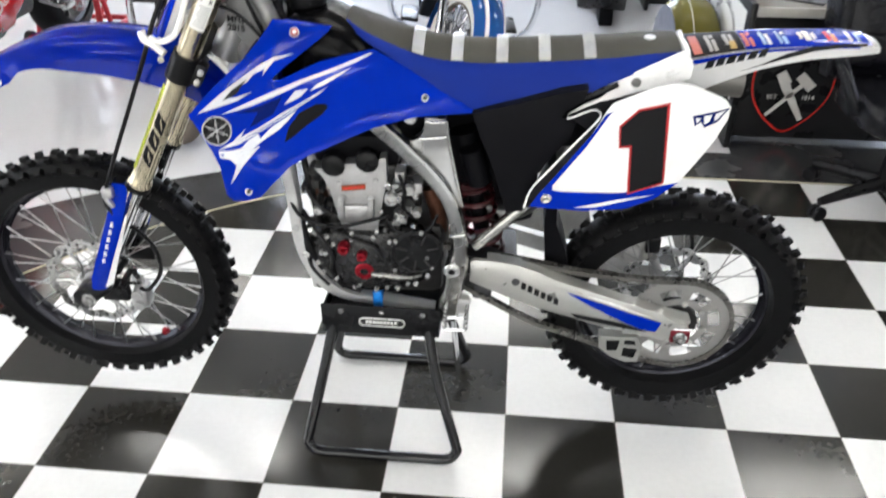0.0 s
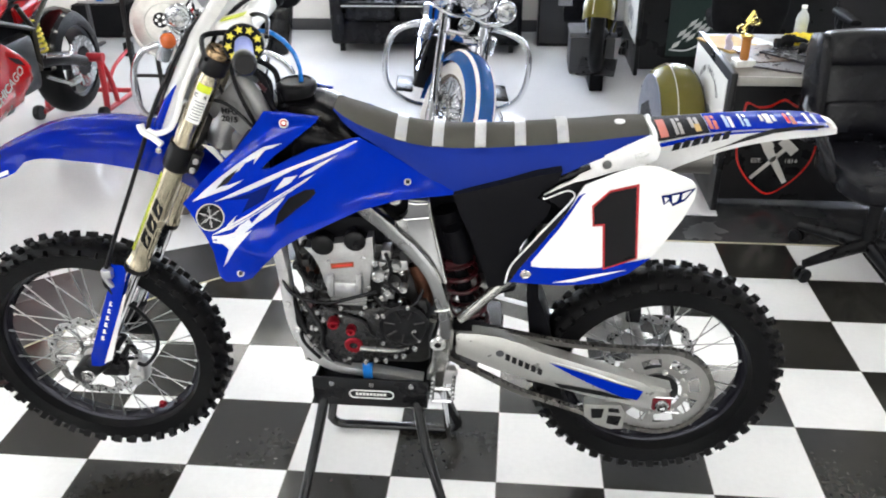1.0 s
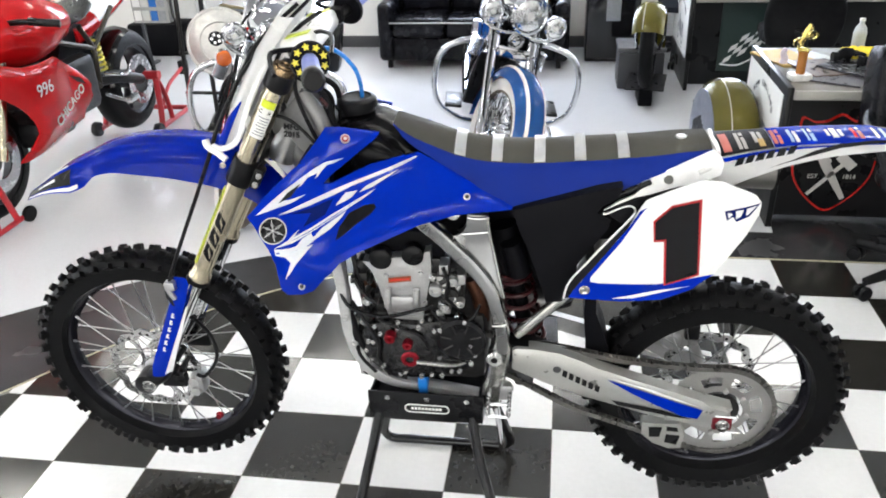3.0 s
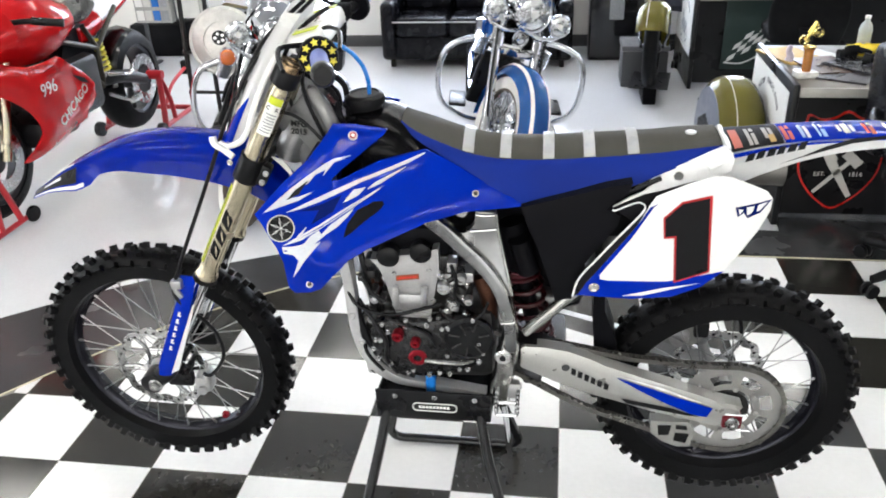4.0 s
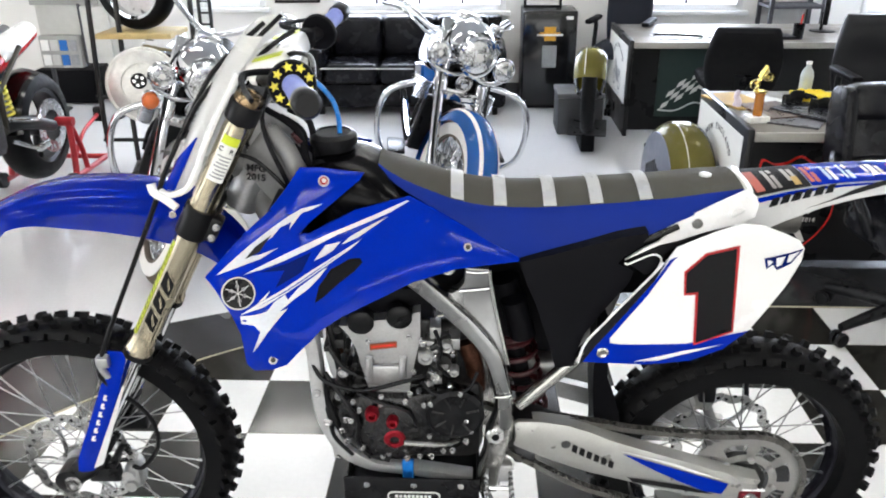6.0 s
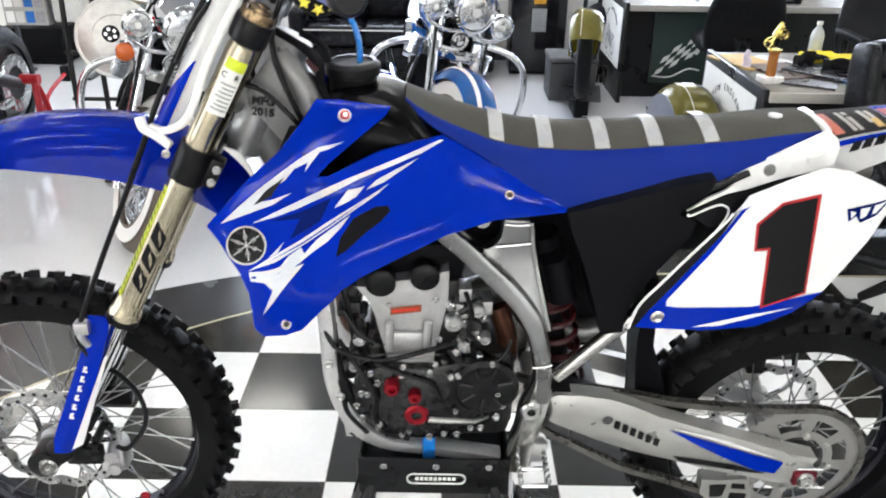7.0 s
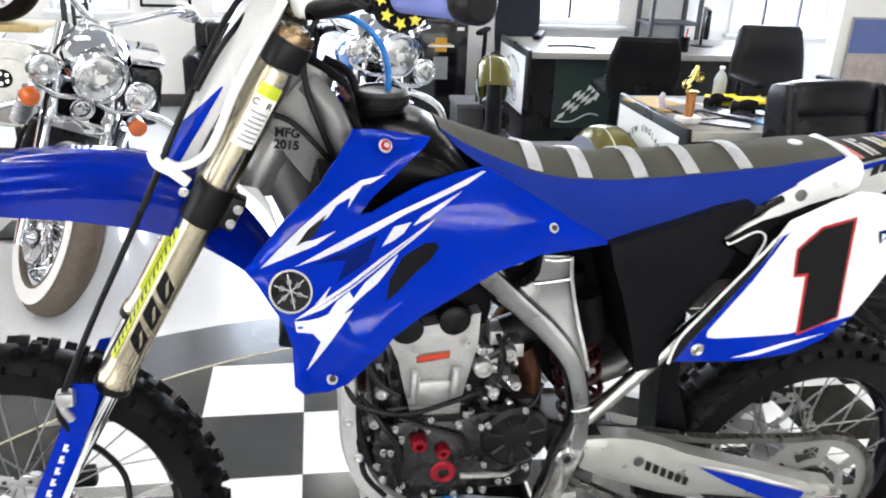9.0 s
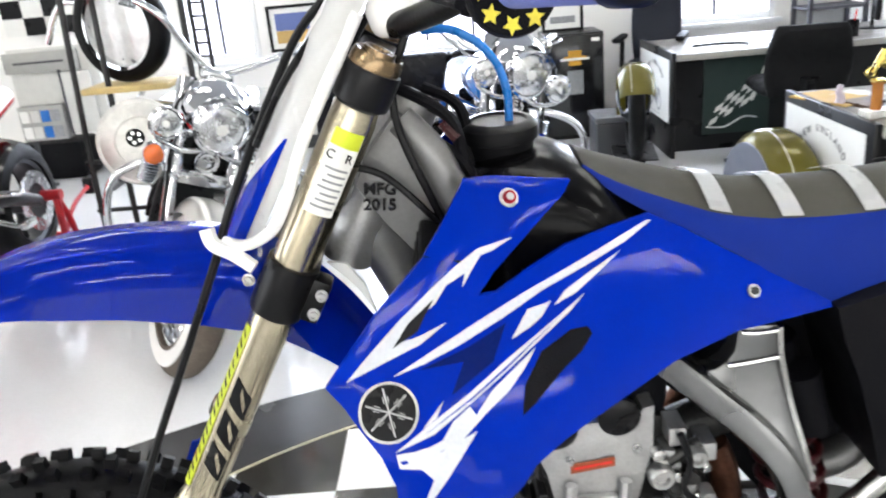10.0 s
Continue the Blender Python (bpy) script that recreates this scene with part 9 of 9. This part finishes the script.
loose_wheel(pose(-1.10, 2.93, 0.918, 0, 0, 72))
ds = thing("chrome_dish", pose(-0.97, 2.55, 0), "large pale chrome dish with dark star centre on a stand", "dish")
face = look((0, 0, 0.70), (0.45, -1.6, 0.95)).to_3x3() @ Matrix.Rotation(math.pi / 2, 3, "X")
part("dish", lathe(B(), [(0.170, 0.0), (0.185, 0.004), (0.190, 0.012), (0.184, 0.018), (0.172, 0.016), (0.150, 0.030), (0.110, 0.042), (0.106, 0.036), (0.085, 0.040), (0.01, 0.044)], (0, 0, 0.70), 48, face @ Matrix.Rotation(math.pi, 3, "X")), surface("satin_pale_metal", (0.62, 0.61, 0.58), 0.40, metal=0.6, vary=0.2), ds, "pale polished dish")
ctr = Vector((0, 0, 0.70)) + face @ Vector((0.02, -0.046, -0.022))
part("dish_star", lathe(B(), [(0.040, -0.004), (0.040, 0.004), (0.034, 0.008)], ctr, 24, face @ Matrix.Rotation(math.pi, 3, "X")), BLACK, ds, "dark hub")
for k in range(5):
    a = 2 * math.pi * k / 5
    q = ctr + face @ Vector((0.022 * math.cos(a), -0.0085, 0.022 * math.sin(a)))
    part("star_hole", lathe(B(), [(0.0085, 0.0), (0.0085, 0.002)], q, 14, face @ Matrix.Rotation(math.pi, 3, "X")), STEEL, ds)
part("dish_post", rod(B(), (0, 0.02, 0.0), (0, 0.02, 0.66), 0.014, seg=10), DARK_METAL, ds, "dark post")
part("dish_foot", box(B(), -0.14, 0.14, -0.10, 0.14, 0.0, 0.012), DARK_METAL, ds)

# display board, black case and flag by the far left
db = thing("display_board", pose(-2.62, 4.62, 0), "grey exhibition board with leaflets and pale panels", "display board")
part("board", box(B(), 0.0, 0.62, 0.06, 0.10, 0.40, 1.0, 0.006), PALE_BOARD, db, "pale backing board")
part("header", box(B(), -0.02, 0.50, 0.03, 0.058, 0.84, 0.98, 0.004), GREY_BOARD, db, "grey header strip")
part("header_print", box(B(), 0.05, 0.40, 0.026, 0.029, 0.90, 0.915), DARK_GREY, db)
part("side_panel", box(B(), 0.36, 0.56, 0.02, 0.058, 0.41, 0.83, 0.004), PALE_BOARD, db, "pale tall panel")
part("side_frame", box(B(), 0.345, 0.36, 0.018, 0.056, 0.40, 0.85, 0.002), MUNTIN, db)
part("leaflet_rack", box(B(), 0.02, 0.33, -0.02, 0.058, 0.38, 0.62, 0.004), GREY_BOARD, db, "grey leaflet rack")
for i in range(8):
    part("leaflet", box(B(), 0.035 + 0.072 * (i % 4), 0.095 + 0.072 * (i % 4), -0.026, -0.021, 0.40 + 0.11 * (i // 4), 0.48 + 0.11 * (i // 4)), (PAPER, PRINT_GREY, SKY_BLUE, PALE_BOARD)[(i * 3) % 4], db, "small printed leaflet")
for x in (0.04, 0.58):
    part("board_leg", box(B(), x - 0.012, x + 0.012, 0.065, 0.095, 0.02, 0.40), DARK_GREY, db, "slim dark leg")
    part("board_foot", box(B(), x - 0.02, x + 0.02, -0.10, 0.22, 0.0, 0.02), DARK_GREY, db)
solid("black_case", box(B(), -2.92, -2.42, 5.02, 5.34, 0.0, 0.28, 0.02), BLACK_MATT, "large black case lying on the floor", "case")
fl = thing("wall_flag", pose(-2.95, Y1 - 0.012, 1.05), "black and white checkered flag pinned to the wall", "flag")
for i in range(6):
    for j in range(5):
        part("flag_square", box(B(), 0.16 * i, 0.16 * i + 0.159, -0.004 - 0.004 * ((i + j) % 2), 0.0, 0.13 * j, 0.13 * j + 0.129), (PAPER, BLACK)[(i + j) % 2], fl)

# ---- floor tiles, last ----
TS, GAP = 0.305, 0.0012
box_mesh = {}


def tile_bm(pts):
    bm = B()
    vs = [bm.verts.new((x, y, 0.0)) for x, y in pts]
    f = bm.faces.new(vs)
    if f.normal.z < 0:
        f.normal_flip()
    inner = bmesh.ops.inset_region(bm, faces=[f], thickness=0.0015, depth=0.0)
    for v in vs:
        v.co.z = -0.0012
    return bm


for white in (0, 1):
    bm = tile_bm([(GAP, GAP), (TS - GAP, GAP), (TS - GAP, TS - GAP), (GAP, TS - GAP)])
    box_mesh[white] = finish(bm, TILE_WHITE if white else TILE_BLACK, name="tile")
for i in range(-7, 10):
    for j in range(-7, 7):
        x, y = i * TS, j * TS
        white = (i + j) % 2
        corner = [(x + GAP, y + GAP), (x + TS - GAP, y + GAP), (x + TS - GAP, y + TS - GAP), (x + GAP, y + TS - GAP)]
        inside = [q[1] < near_edge(q[0]) - 0.004 for q in corner]
        if all(inside):
            ob = new("tile", box_mesh[white])
            ob.parent = floor
            ob.matrix_local = pose(x, y, 0)
        elif any(inside):
            line = []
            for k in range(4):
                p, q = corner[k], corner[(k + 1) % 4]
                for s in range(6):
                    line.append((p[0] + (q[0] - p[0]) * s / 6, p[1] + (q[1] - p[1]) * s / 6))
            cut = []
            for px, py in line:
                e = near_edge(px) - 0.004
                py = min(py, e)
                if py < y + GAP:
                    continue
                if not cut or math.dist(cut[-1], (px, py)) > 1e-4:
                    cut.append((px, py))
            if len(cut) > 2 and math.dist(cut[0], cut[-1]) < 1e-4:
                cut.pop()
            if len(cut) > 2:
                ob = new("tile", finish(tile_bm(cut), TILE_WHITE if white else TILE_BLACK, name="tile"))
                ob.parent = floor

# the rest of the checkerboard, out to the walls
verts, quads, shade = [], [], []
for i in range(-13, 16):
    for j in range(-14, 7):
        if -7 <= i < 10 and -7 <= j < 7:
            continue
        x, y = i * TS, j * TS
        corner = [(x + GAP, y + GAP), (x + TS - GAP, y + GAP), (x + TS - GAP, y + TS - GAP), (x + GAP, y + TS - GAP)]
        if all(q[1] < near_edge(q[0]) - 0.004 for q in corner):
            quads.append(tuple(range(len(verts), len(verts) + 4)))
            verts += [(*q, 0.0) for q in corner]
            shade.append((i + j) % 2)
me = bpy.data.meshes.new("outer_tiles")
me.from_pydata(verts, [], quads)
me.materials.append(TILE_BLACK)
me.materials.append(TILE_WHITE)
me.polygons.foreach_set("material_index", shade)
ob = new("outer_tiles", me)
ob.parent = floor
tagged(ob, "black and white checkered tiles out to the walls", kind="stuff")
